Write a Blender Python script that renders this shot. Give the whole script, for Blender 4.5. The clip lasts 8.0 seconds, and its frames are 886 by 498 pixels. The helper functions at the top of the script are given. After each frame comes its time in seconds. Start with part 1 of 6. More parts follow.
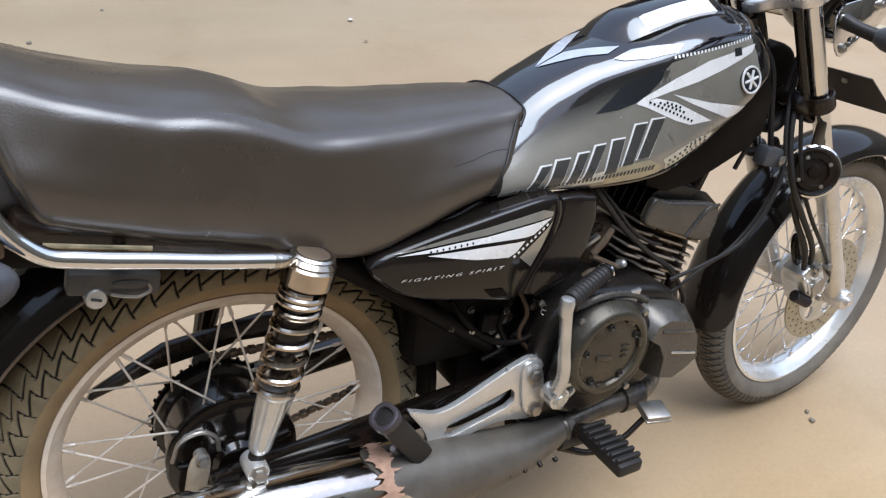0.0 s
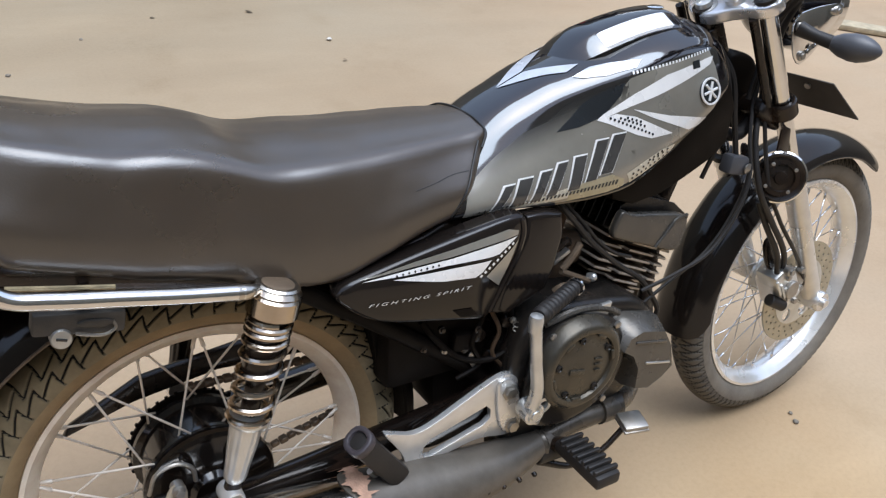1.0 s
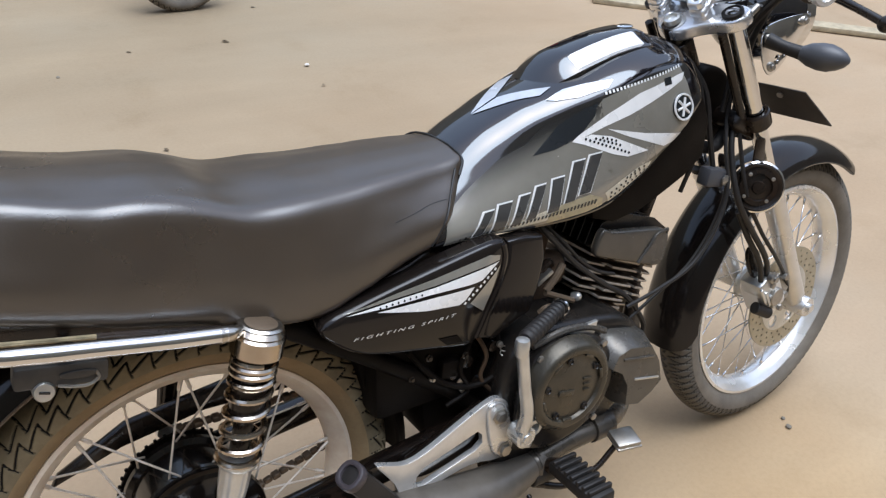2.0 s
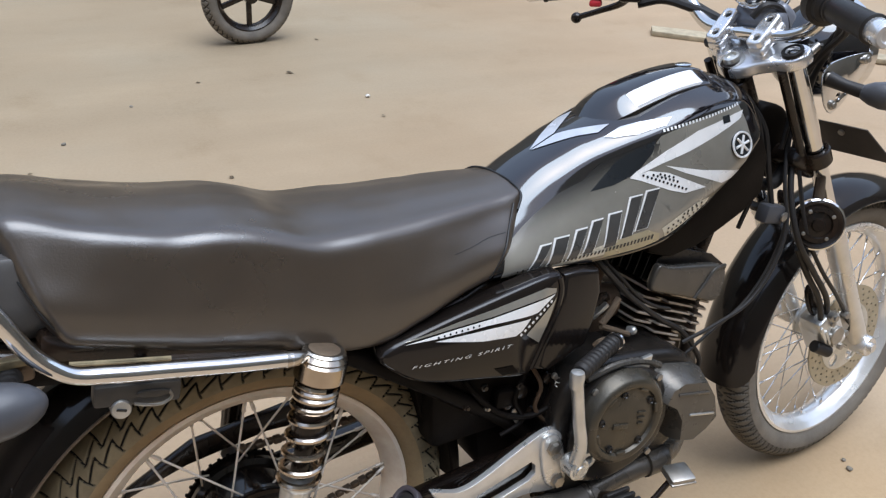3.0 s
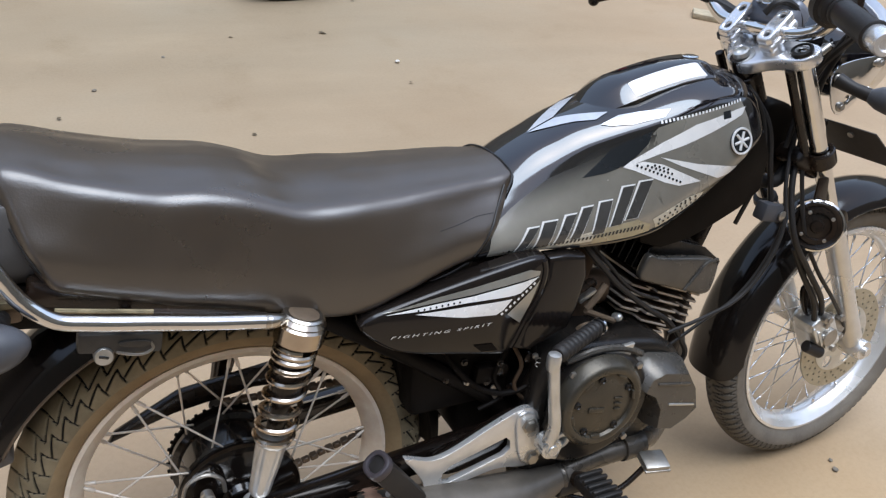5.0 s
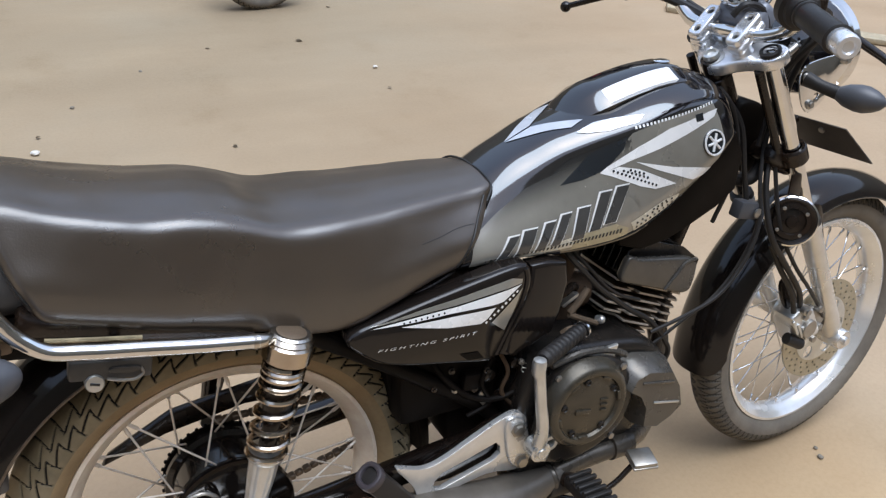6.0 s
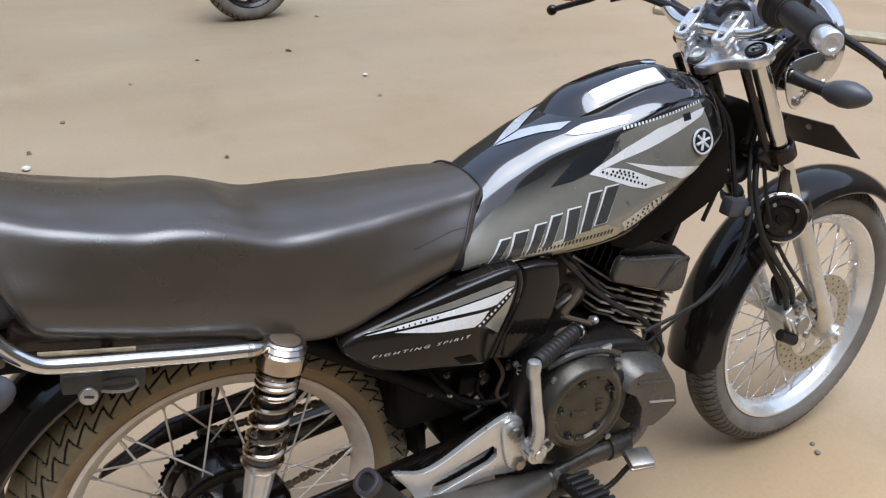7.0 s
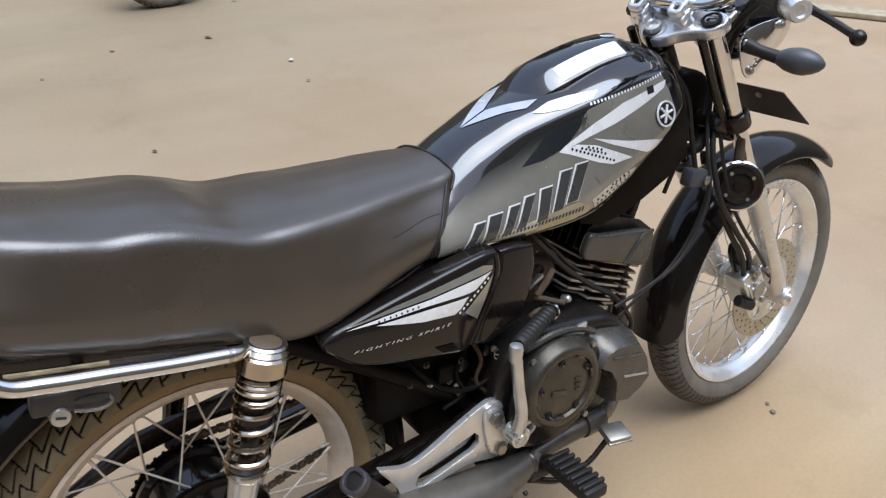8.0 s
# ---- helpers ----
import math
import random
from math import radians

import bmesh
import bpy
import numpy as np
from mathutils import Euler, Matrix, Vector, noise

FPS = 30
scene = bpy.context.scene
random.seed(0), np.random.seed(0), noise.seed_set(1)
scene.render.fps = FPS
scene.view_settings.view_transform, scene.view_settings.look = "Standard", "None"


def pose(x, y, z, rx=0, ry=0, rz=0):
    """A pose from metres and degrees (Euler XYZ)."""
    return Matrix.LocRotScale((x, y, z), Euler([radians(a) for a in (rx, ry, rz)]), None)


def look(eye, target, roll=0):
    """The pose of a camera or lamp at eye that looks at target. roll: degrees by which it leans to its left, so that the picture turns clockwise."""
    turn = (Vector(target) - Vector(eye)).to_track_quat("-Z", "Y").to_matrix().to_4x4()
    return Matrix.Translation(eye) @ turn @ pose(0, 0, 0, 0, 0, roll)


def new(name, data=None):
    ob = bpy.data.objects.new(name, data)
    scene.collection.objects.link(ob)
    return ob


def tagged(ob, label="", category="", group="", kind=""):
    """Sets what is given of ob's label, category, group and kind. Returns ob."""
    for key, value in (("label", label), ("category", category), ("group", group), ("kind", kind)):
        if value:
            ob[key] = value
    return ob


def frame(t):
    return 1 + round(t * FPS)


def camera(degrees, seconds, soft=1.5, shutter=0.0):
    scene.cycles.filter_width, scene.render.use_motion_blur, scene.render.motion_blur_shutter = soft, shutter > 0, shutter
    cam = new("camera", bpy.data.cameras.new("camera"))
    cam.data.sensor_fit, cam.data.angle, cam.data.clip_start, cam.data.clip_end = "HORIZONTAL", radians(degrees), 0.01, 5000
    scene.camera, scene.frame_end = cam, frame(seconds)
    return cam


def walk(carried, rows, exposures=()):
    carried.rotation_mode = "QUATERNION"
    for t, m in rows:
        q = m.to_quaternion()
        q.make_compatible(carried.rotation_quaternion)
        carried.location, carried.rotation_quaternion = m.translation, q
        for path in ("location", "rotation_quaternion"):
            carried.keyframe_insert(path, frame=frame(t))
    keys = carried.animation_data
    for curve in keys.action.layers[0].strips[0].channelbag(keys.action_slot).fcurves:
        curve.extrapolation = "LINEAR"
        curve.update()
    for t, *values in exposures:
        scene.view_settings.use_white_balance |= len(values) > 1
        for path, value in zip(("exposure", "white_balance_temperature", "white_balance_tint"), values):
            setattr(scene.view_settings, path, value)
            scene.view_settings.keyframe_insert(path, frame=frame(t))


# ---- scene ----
cam = camera(56.8, 8.0, soft=1.3)
# The motorcycle stands on its side stand and leans away from the camera.
LEAN = 8.0
BIKE = pose(0, 0, 0.0045, -LEAN, 0, 0)
# seconds, then place and turn in the motorcycle's own upright frame
ROWS = [
    (0.0, -0.2437, -0.9137, 1.0816, 62.902, -5.181, -29.758),
    (0.5, -0.2418, -0.9189, 1.0886, 62.216, -5.450, -29.047),
    (1.0, -0.2128, -0.9357, 1.1050, 63.665, -3.210, -31.036),
    (1.2, -0.2044, -0.9401, 1.1106, 64.734, -2.115, -32.529),
    (2.3, -0.2009, -0.9349, 1.1299, 65.004, -0.734, -32.879),
    (2.5, -0.2034, -0.9410, 1.1356, 66.386, -0.639, -32.904),
    (3.0, -0.2199, -0.9527, 1.1399, 66.659, -0.448, -29.071),
    (3.5, -0.2241, -0.9531, 1.1439, 65.767, -2.826, -24.367),
    (3.8, -0.2147, -0.9589, 1.1519, 66.189, -3.575, -23.712),
    (4.0, -0.2085, -0.9626, 1.1574, 65.787, -4.960, -20.865),
    (4.2, -0.1965, -0.9719, 1.1586, 66.203, -5.301, -22.056),
    (4.5, -0.1785, -0.9860, 1.1603, 66.641, -4.961, -24.082),
    (4.7, -0.1758, -0.9921, 1.1602, 65.695, -4.281, -24.729),
    (5.8, -0.1705, -0.9985, 1.1814, 63.101, -1.724, -26.512),
    (6.0, -0.1743, -1.0025, 1.1874, 64.189, -1.736, -27.233),
    (6.5, -0.1749, -1.0054, 1.1873, 64.791, -1.177, -27.940),
    (7.0, -0.1719, -1.0082, 1.1860, 64.662, -0.643, -28.136),
    (7.5, -0.1706, -1.0019, 1.1835, 63.931, -0.327, -29.973),
    (8.0, -0.2193, -0.9423, 1.1781, 63.436, -0.023, -34.467),
]
walk(cam, [(t, BIKE @ pose(x, y, z, rx, ry, rz)) for t, x, y, z, rx, ry, rz in ROWS],
     exposures=[(0.0, 1.54, 8500, 12.2), (2.3, 1.45, 8500, 12.2), (8.0, 1.39, 8500, 12.2)])

# ---- light: a bright hazy sky and a soft sun ----
SUN_EL, SUN_AZ = 80.0, 165.0
world = bpy.data.worlds.new("sky")
world.use_nodes = True
scene.world = world
wn = world.node_tree
sky = wn.nodes.new("ShaderNodeTexSky")
sky.sky_type = "NISHITA"
sky.sun_disc = False
sky.sun_elevation = radians(SUN_EL)
sky.sun_rotation = radians(SUN_AZ)
sky.air_density, sky.dust_density, sky.ozone_density = 1.0, 1.0, 1.5
wn.nodes["Background"].inputs["Strength"].default_value = 0.15
wn.links.new(sky.outputs[0], wn.nodes["Background"].inputs["Color"])
sun = new("sun", bpy.data.lights.new("sun", "SUN"))
sun.data.energy, sun.data.angle, sun.data.color = 1.35, radians(50), (0.60, 0.87, 1.30)
# sun_rotation counts clockwise from +y
sun_from = Vector((math.sin(radians(SUN_AZ)) * math.cos(radians(SUN_EL)), math.cos(radians(SUN_AZ)) * math.cos(radians(SUN_EL)), math.sin(radians(SUN_EL))))
sun.matrix_world = look(sun_from * 30, (0, 0, 0))


# ---- materials ----
def surface(name, color, rough=0.5, metal=0.0, coat=0.0, var=0.15, scale=25.0, dust=0.0, dust_color=(0.36, 0.28, 0.19), dust_scale=9.0, bump=0.05, bump_scale=300.0, spread=0.12, coat_rough=0.05, ior=1.5):
    """A procedural surface: base colour with fine and coarse variation, dust or wear in patches, and fine relief."""
    m = bpy.data.materials.new(name)
    m.use_nodes = True
    nt = m.node_tree
    b = nt.nodes["Principled BSDF"]
    co = nt.nodes.new("ShaderNodeTexCoord")

    def tex(s, detail=5.0, rough_=0.6):
        n = nt.nodes.new("ShaderNodeTexNoise")
        n.inputs["Scale"].default_value, n.inputs["Detail"].default_value, n.inputs["Roughness"].default_value = s, detail, rough_
        nt.links.new(co.outputs["Object"], n.inputs["Vector"])
        return n

    def ramp(src, lo, hi, a=0.0, z=1.0):
        r = nt.nodes.new("ShaderNodeMapRange")
        for key, value in (("From Min", lo), ("From Max", hi), ("To Min", a), ("To Max", z)):
            r.inputs[key].default_value = value
        nt.links.new(src.outputs[0], r.inputs["Value"])
        return r

    def mix(f, a, z):
        n = nt.nodes.new("ShaderNodeMix")
        n.data_type = "RGBA"
        nt.links.new(f.outputs[0], n.inputs["Factor"])
        for slot, value in (("A", a), ("B", z)):
            s = [i for i in n.inputs if i.name == slot and i.type == "RGBA"][0]
            if isinstance(value, tuple):
                s.default_value = (*value, 1.0)
            else:
                nt.links.new([o for o in value.outputs if o.type == "RGBA"][0], s)
        return n

    fine = tex(scale)
    c = mix(ramp(fine, 0.3, 0.7), tuple(max(0, v * (1 - var)) for v in color), tuple(min(1, v * (1 + var)) for v in color))
    if dust:
        mask = ramp(tex(dust_scale, 8.0, 0.7), 0.5 - 0.22, 0.5 + 0.25, 0.0, dust)
        c = mix(mask, c, dust_color)
    nt.links.new([o for o in c.outputs if o.type == "RGBA"][0], b.inputs["Base Color"])
    rr = ramp(tex(scale * 0.4, 6.0), 0.3, 0.7, max(0.02, rough - spread), min(1.0, rough + spread))
    nt.links.new(rr.outputs[0], b.inputs["Roughness"])
    b.inputs["Metallic"].default_value = metal
    b.inputs["Coat Weight"].default_value = coat
    b.inputs["Coat Roughness"].default_value = coat_rough
    b.inputs["IOR"].default_value = ior
    if bump:
        bn = nt.nodes.new("ShaderNodeBump")
        bn.inputs["Strength"].default_value, bn.inputs["Distance"].default_value = bump, 0.004
        nt.links.new(tex(bump_scale, 4.0).outputs[0], bn.inputs["Height"])
        nt.links.new(bn.outputs[0], b.inputs["Normal"])
    return m


VINYL = surface("black_vinyl", (0.043, 0.030, 0.021), 0.30, var=0.16, scale=9, dust=0.2, dust_color=(0.060, 0.045, 0.032), dust_scale=4, bump=0.07, bump_scale=420, ior=1.9, spread=0.10)
PIPING = surface("black_piping", (0.012, 0.012, 0.012), 0.5)
PAINT = surface("gloss_black_paint", (0.006, 0.005, 0.006), 0.07, coat=0.0, var=0.1, dust=0.02, dust_color=(0.06, 0.05, 0.04), bump=0.0, spread=0.03, coat_rough=0.02, ior=1.92)
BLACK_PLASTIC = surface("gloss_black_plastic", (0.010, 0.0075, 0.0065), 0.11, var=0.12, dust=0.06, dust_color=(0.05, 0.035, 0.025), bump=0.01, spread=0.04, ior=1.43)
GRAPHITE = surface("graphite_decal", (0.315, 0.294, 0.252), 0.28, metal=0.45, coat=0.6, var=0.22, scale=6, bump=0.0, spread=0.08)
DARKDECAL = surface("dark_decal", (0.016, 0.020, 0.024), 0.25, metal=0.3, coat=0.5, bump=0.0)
LETTER = surface("letter_decal", (0.085, 0.082, 0.078), 0.28, metal=0.5, coat=0.5, bump=0.0)
SILVER = surface("silver_decal", (0.80, 0.79, 0.77), 0.3, metal=0.12, coat=0.4, var=0.06, bump=0.0)
FLASH = surface("pale_blue_silver_decal", (0.50, 0.52, 0.56), 0.22, metal=0.2, coat=0.5, var=0.12, scale=30, bump=0.0)
GOLD = surface("pale_gold_decal", (0.42, 0.38, 0.27), 0.32, metal=0.5, coat=0.4, var=0.15, bump=0.0)
PALE = surface("pale_metallic_decal", (0.60, 0.57, 0.48), 0.3, metal=0.3, coat=0.4, var=0.12, bump=0.0)
OLIVE = surface("olive_brown_decal", (0.10, 0.085, 0.05), 0.3, metal=0.4, coat=0.4, var=0.2, bump=0.0)
CHROME = surface("chrome", (0.78, 0.78, 0.78), 0.09, metal=1.0, var=0.06, dust=0.12, dust_color=(0.45, 0.40, 0.34), bump=0.02, spread=0.05)
# near-black for parts in hollows; their deep shade is put into the colour
DEEP = surface("shaded_black", (0.004, 0.003, 0.0025), 0.55, var=0.3, dust=0.3, dust_color=(0.018, 0.010, 0.006), dust_scale=20, bump=0.1, ior=1.2)
SHOCK_CHROME = surface("tarnished_chrome", (0.54, 0.47, 0.40), 0.18, metal=1.0, var=0.1, dust=0.3, dust_color=(0.30, 0.20, 0.12), dust_scale=26, bump=0.05)
CHROME_WORN = surface("worn_chrome", (0.62, 0.59, 0.54), 0.22, metal=1.0, var=0.12, dust=0.35, dust_color=(0.30, 0.20, 0.12), dust_scale=30, bump=0.05)
ALLOY = surface("satin_alloy", (0.66, 0.66, 0.64), 0.34, metal=0.85, var=0.1, dust=0.15, dust_color=(0.40, 0.36, 0.30), dust_scale=20, bump=0.06)
ALLOY_PAINT = surface("silver_painted_alloy", (0.76, 0.75, 0.73), 0.30, metal=0.72, var=0.08, dust=0.2, dust_color=(0.42, 0.35, 0.26), dust_scale=14, bump=0.05)
RIM_DULL = surface("dusty_rim_alloy", (0.95, 0.80, 0.66), 0.36, metal=0.08, var=0.12, dust=0.6, dust_color=(0.62, 0.39, 0.25), dust_scale=18, bump=0.06)
RIM_BRIGHT = surface("polished_rim_alloy", (0.88, 0.87, 0.85), 0.24, metal=0.6, var=0.08, dust=0.15, dust_color=(0.55, 0.48, 0.40), bump=0.03)
RUSTY_STEEL = surface("rusted_plated_steel", (0.50, 0.43, 0.33), 0.45, metal=0.35, var=0.2, dust=0.6, dust_color=(0.28, 0.16, 0.085), dust_scale=32, bump=0.12)
TARNISH = surface("brown_tarnished_steel", (0.16, 0.115, 0.08), 0.42, metal=0.35, var=0.25, dust=0.5, dust_color=(0.10, 0.06, 0.035), dust_scale=40, bump=0.1)
STEEL = surface("grey_steel", (0.42, 0.40, 0.37), 0.4, metal=0.9, var=0.15, dust=0.3, dust_color=(0.25, 0.17, 0.10), dust_scale=40)
BLACK_METAL = surface("black_enamel", (0.007, 0.0065, 0.006), 0.24, var=0.2, dust=0.32, dust_color=(0.075, 0.036, 0.018), dust_scale=16, bump=0.05, ior=1.42)
ENGINE_BLACK = surface("black_engine_paint", (0.009, 0.009, 0.009), 0.27, var=0.2, dust=0.4, dust_color=(0.040, 0.026, 0.017), dust_scale=14, bump=0.1, bump_scale=500, ior=1.4)
ENGINE_GREY = surface("grey_engine_paint", (0.095, 0.088, 0.080), 0.28, metal=0.5, var=0.15, dust=0.25, dust_color=(0.16, 0.13, 0.09), dust_scale=18, bump=0.1)
CLUTCH = surface("bronze_grey_cover", (0.062, 0.054, 0.042), 0.28, metal=0.5, var=0.2, dust=0.35, dust_color=(0.09, 0.07, 0.045), dust_scale=25, bump=0.12)
CYLINDER = surface("grimy_cast_iron", (0.07, 0.042, 0.026), 0.6, metal=0.5, var=0.3, dust=0.5, dust_color=(0.16, 0.10, 0.06), dust_scale=30, bump=0.2)
FIN_EDGE = surface("bare_fin_alloy", (0.52, 0.46, 0.39), 0.45, metal=0.45, var=0.25, dust=0.35, dust_color=(0.26, 0.18, 0.12), dust_scale=40, bump=0.15)
RUBBER = surface("black_rubber", (0.015, 0.014, 0.014), 0.5, var=0.2, dust=0.3, dust_color=(0.038, 0.026, 0.017), bump=0.08, ior=1.4)
PIPE = surface("sooty_pipe_steel", (0.070, 0.062, 0.054), 0.30, metal=0.4, var=0.25, dust=0.45, dust_color=(0.13, 0.10, 0.07), dust_scale=12, bump=0.1)
STAY = surface("faded_grey_plastic", (0.105, 0.092, 0.085), 0.6, var=0.15, dust=0.4, dust_color=(0.17, 0.14, 0.11), dust_scale=20, bump=0.1)
LOCK = surface("dull_grey_casting", (0.055, 0.055, 0.056), 0.45, metal=0.3, var=0.2, dust=0.4, dust_color=(0.12, 0.10, 0.08), dust_scale=40, bump=0.15)
SHIELD = surface("burnt_grey_steel", (0.115, 0.10, 0.085), 0.40, metal=0.3, var=0.25, dust=0.5, dust_color=(0.10, 0.08, 0.06), dust_scale=14, bump=0.1)
YOKE = surface("bright_yoke_alloy", (0.84, 0.84, 0.85), 0.24, metal=0.75, var=0.06, dust=0.1, dust_color=(0.5, 0.46, 0.40), bump=0.03)
BRACKET = surface("grey_bracket", (0.19, 0.20, 0.23), 0.4, metal=0.3, var=0.12)
TYRE_REAR = surface("dusty_tyre", (0.25, 0.160, 0.082), 0.8, var=0.3, scale=18, dust=0.75, dust_color=(0.44, 0.30, 0.16), dust_scale=10, bump=0.2, bump_scale=200)
TYRE_FRONT = surface("grey_dusty_tyre", (0.125, 0.106, 0.087), 0.85, var=0.25, scale=18, dust=0.55, dust_color=(0.26, 0.225, 0.18), dust_scale=10, bump=0.2, bump_scale=200)
TREAD_FRONT = surface("grey_tread_rubber", (0.085, 0.073, 0.060), 0.85, var=0.25, scale=22, dust=0.5, dust_color=(0.20, 0.175, 0.14), dust_scale=14, bump=0.2, bump_scale=200)
TREAD = surface("worn_tread_rubber", (0.20, 0.152, 0.090), 0.8, var=0.35, scale=30, dust=0.6, dust_color=(0.34, 0.26, 0.155), dust_scale=14, bump=0.2, bump_scale=200)
MUFFLER = surface("dulled_chrome", (0.74, 0.72, 0.69), 0.13, metal=1.0, var=0.1, dust=0.3, dust_color=(0.34, 0.22, 0.13), dust_scale=14, bump=0.10, bump_scale=30)
GLOSS_BLACK = surface("gloss_black_enamel", (0.005, 0.0035, 0.003), 0.16, var=0.15, dust=0.08, dust_color=(0.05, 0.024, 0.012), dust_scale=18, coat=0.4, bump=0.03, ior=1.42)
SPOKE = surface("dulled_spoke_steel", (0.85, 0.75, 0.65), 0.4, metal=0.3, var=0.15, dust=0.3, dust_color=(0.36, 0.24, 0.15), dust_scale=30, bump=0.03)
# rubber for the groove faces, with the grooves' shade put into its colour
GROOVE = surface("shaded_groove_rubber", (0.016, 0.013, 0.010), 0.9, var=0.2, dust=0.3, dust_color=(0.07, 0.055, 0.04))
GROOVE_DUSTY = surface("dusty_shaded_groove_rubber", (0.035, 0.030, 0.024), 0.9, var=0.2, dust=0.4, dust_color=(0.07, 0.058, 0.045))
GREY_PLASTIC = surface("dark_grey_plastic", (0.060, 0.063, 0.072), 0.4, var=0.1, dust=0.15, dust_color=(0.14, 0.12, 0.10), bump=0.06)
PEG_END = surface("purple_black_rubber", (0.040, 0.033, 0.038), 0.45, var=0.15, dust=0.2, dust_color=(0.09, 0.07, 0.06), bump=0.06)
COWL = surface("grey_cowl_plastic", (0.074, 0.070, 0.068), 0.42, var=0.12, dust=0.2, dust_color=(0.12, 0.11, 0.10), bump=0.05)
RUST = surface("rust", (0.40, 0.215, 0.15), 0.85, var=0.3, scale=60, dust=0.4, dust_color=(0.42, 0.30, 0.20), dust_scale=40, bump=0.3)
WHITE_LENS = surface("clear_lens", (0.44, 0.46, 0.52), 0.2, coat=0.5, var=0.05, bump=0.0)
RED_LENS = surface("red_lens", (0.62, 0.02, 0.03), 0.2, coat=0.8, var=0.1, bump=0.0)
RED = surface("red_switch", (0.62, 0.03, 0.04), 0.4, var=0.1)
PLATE = surface("dark_plate", (0.035, 0.028, 0.024), 0.5, metal=0.2, var=0.2, dust=0.3, dust_color=(0.10, 0.08, 0.06))
PLATE_GREY = surface("pale_plate_metal", (0.42, 0.42, 0.44), 0.4, metal=0.5, var=0.1, dust=0.3)
LID_WHITE = surface("plain_white", (0.80, 0.80, 0.80), 0.22, coat=0.6, var=0.04, bump=0.0)
WALL = surface("stained_render", (0.26, 0.235, 0.20), 0.9, var=0.25, scale=3, dust=0.5, dust_color=(0.15, 0.15, 0.10), dust_scale=1.2, bump=0.3, bump_scale=40)
DIAL = surface("pale_dial", (0.62, 0.63, 0.65), 0.3, coat=0.6, var=0.1, bump=0.0)
WOOD = surface("weathered_plank", (0.42, 0.34, 0.23), 0.8, var=0.25, scale=20, dust=0.3, dust_color=(0.30, 0.25, 0.18), bump=0.3)
BRASS = surface("yellowed_strip", (0.30, 0.235, 0.14), 0.4, metal=0.6, var=0.4, scale=40, dust=0.7, dust_color=(0.10, 0.08, 0.05), dust_scale=30)
BRONZE = surface("gold_disc_alloy", (0.48, 0.43, 0.33), 0.4, metal=0.7, var=0.15, dust=0.3, dust_color=(0.35, 0.28, 0.20))


# ---- mesh helpers ----
def spl(xk, yk, x):
    """Smooth interpolation through key values."""
    xk, yk = np.asarray(xk, float), np.asarray(yk, float)
    m = np.gradient(yk, xk)
    x = np.clip(np.asarray(x, float), xk[0], xk[-1])
    i = np.clip(np.searchsorted(xk, x) - 1, 0, len(xk) - 2)
    h = xk[i + 1] - xk[i]
    s = (x - xk[i]) / h
    return (2 * s**3 - 3 * s**2 + 1) * yk[i] + (s**3 - 2 * s**2 + s) * h * m[i] + (-2 * s**3 + 3 * s**2) * yk[i + 1] + (s**3 - s**2) * h * m[i + 1]


def smooth_line(pts, n=6):
    """A smooth line through points in space."""
    p = np.array([tuple(q) for q in pts], float)
    if len(p) < 3:
        return [Vector(q) for q in p]
    d = np.concatenate([[0], np.cumsum(np.linalg.norm(np.diff(p, axis=0), axis=1))])
    x = np.concatenate([np.linspace(d[i], d[i + 1], n, endpoint=False) for i in range(len(d) - 1)] + [[d[-1]]])
    return [Vector(q) for q in np.stack([spl(d, p[:, k], x) for k in range(3)], 1)]


def rings(bm, loops, closed=True, cap=True):
    """Skin a list of loops of points into a surface."""
    vs = [[bm.verts.new(p) for p in loop] for loop in loops]
    n = len(loops[0])
    for a, b in zip(vs, vs[1:]):
        for i in range(n if closed else n - 1):
            j = (i + 1) % n
            bm.faces.new((a[i], a[j], b[j], b[i]))
    if cap and closed:
        bm.faces.new(vs[0][::-1])
        bm.faces.new(vs[-1])
    return vs


def frame_of(d):
    d = Vector(d).normalized()
    a = Vector((0, 0, 1)) if abs(d.z) < 0.9 else Vector((1, 0, 0))
    u = d.cross(a).normalized()
    return u, d.cross(u).normalized()


def tube(pts, r, seg=10, n=6, bm=None, flat=1.0):
    """A round bar along a smooth line; r may be one radius or one for each point given."""
    bm = bm or bmesh.new()
    line = smooth_line(pts, n)
    rs = [r] * len(line) if isinstance(r, (int, float)) else [float(v) for v in np.interp(np.linspace(0, 1, len(line)), np.linspace(0, 1, len(r)), r)]
    u, loops = None, []
    for i, p in enumerate(line):
        d = (line[min(i + 1, len(line) - 1)] - line[max(i - 1, 0)]).normalized()
        if u is None:
            u, _ = frame_of(d)
        u = (u - d * u.dot(d)).normalized()
        w = d.cross(u)
        loops.append([p + rs[i] * (math.cos(a) * u + flat * math.sin(a) * w) for a in [2 * math.pi * k / seg for k in range(seg)]])
    rings(bm, loops)
    return bm


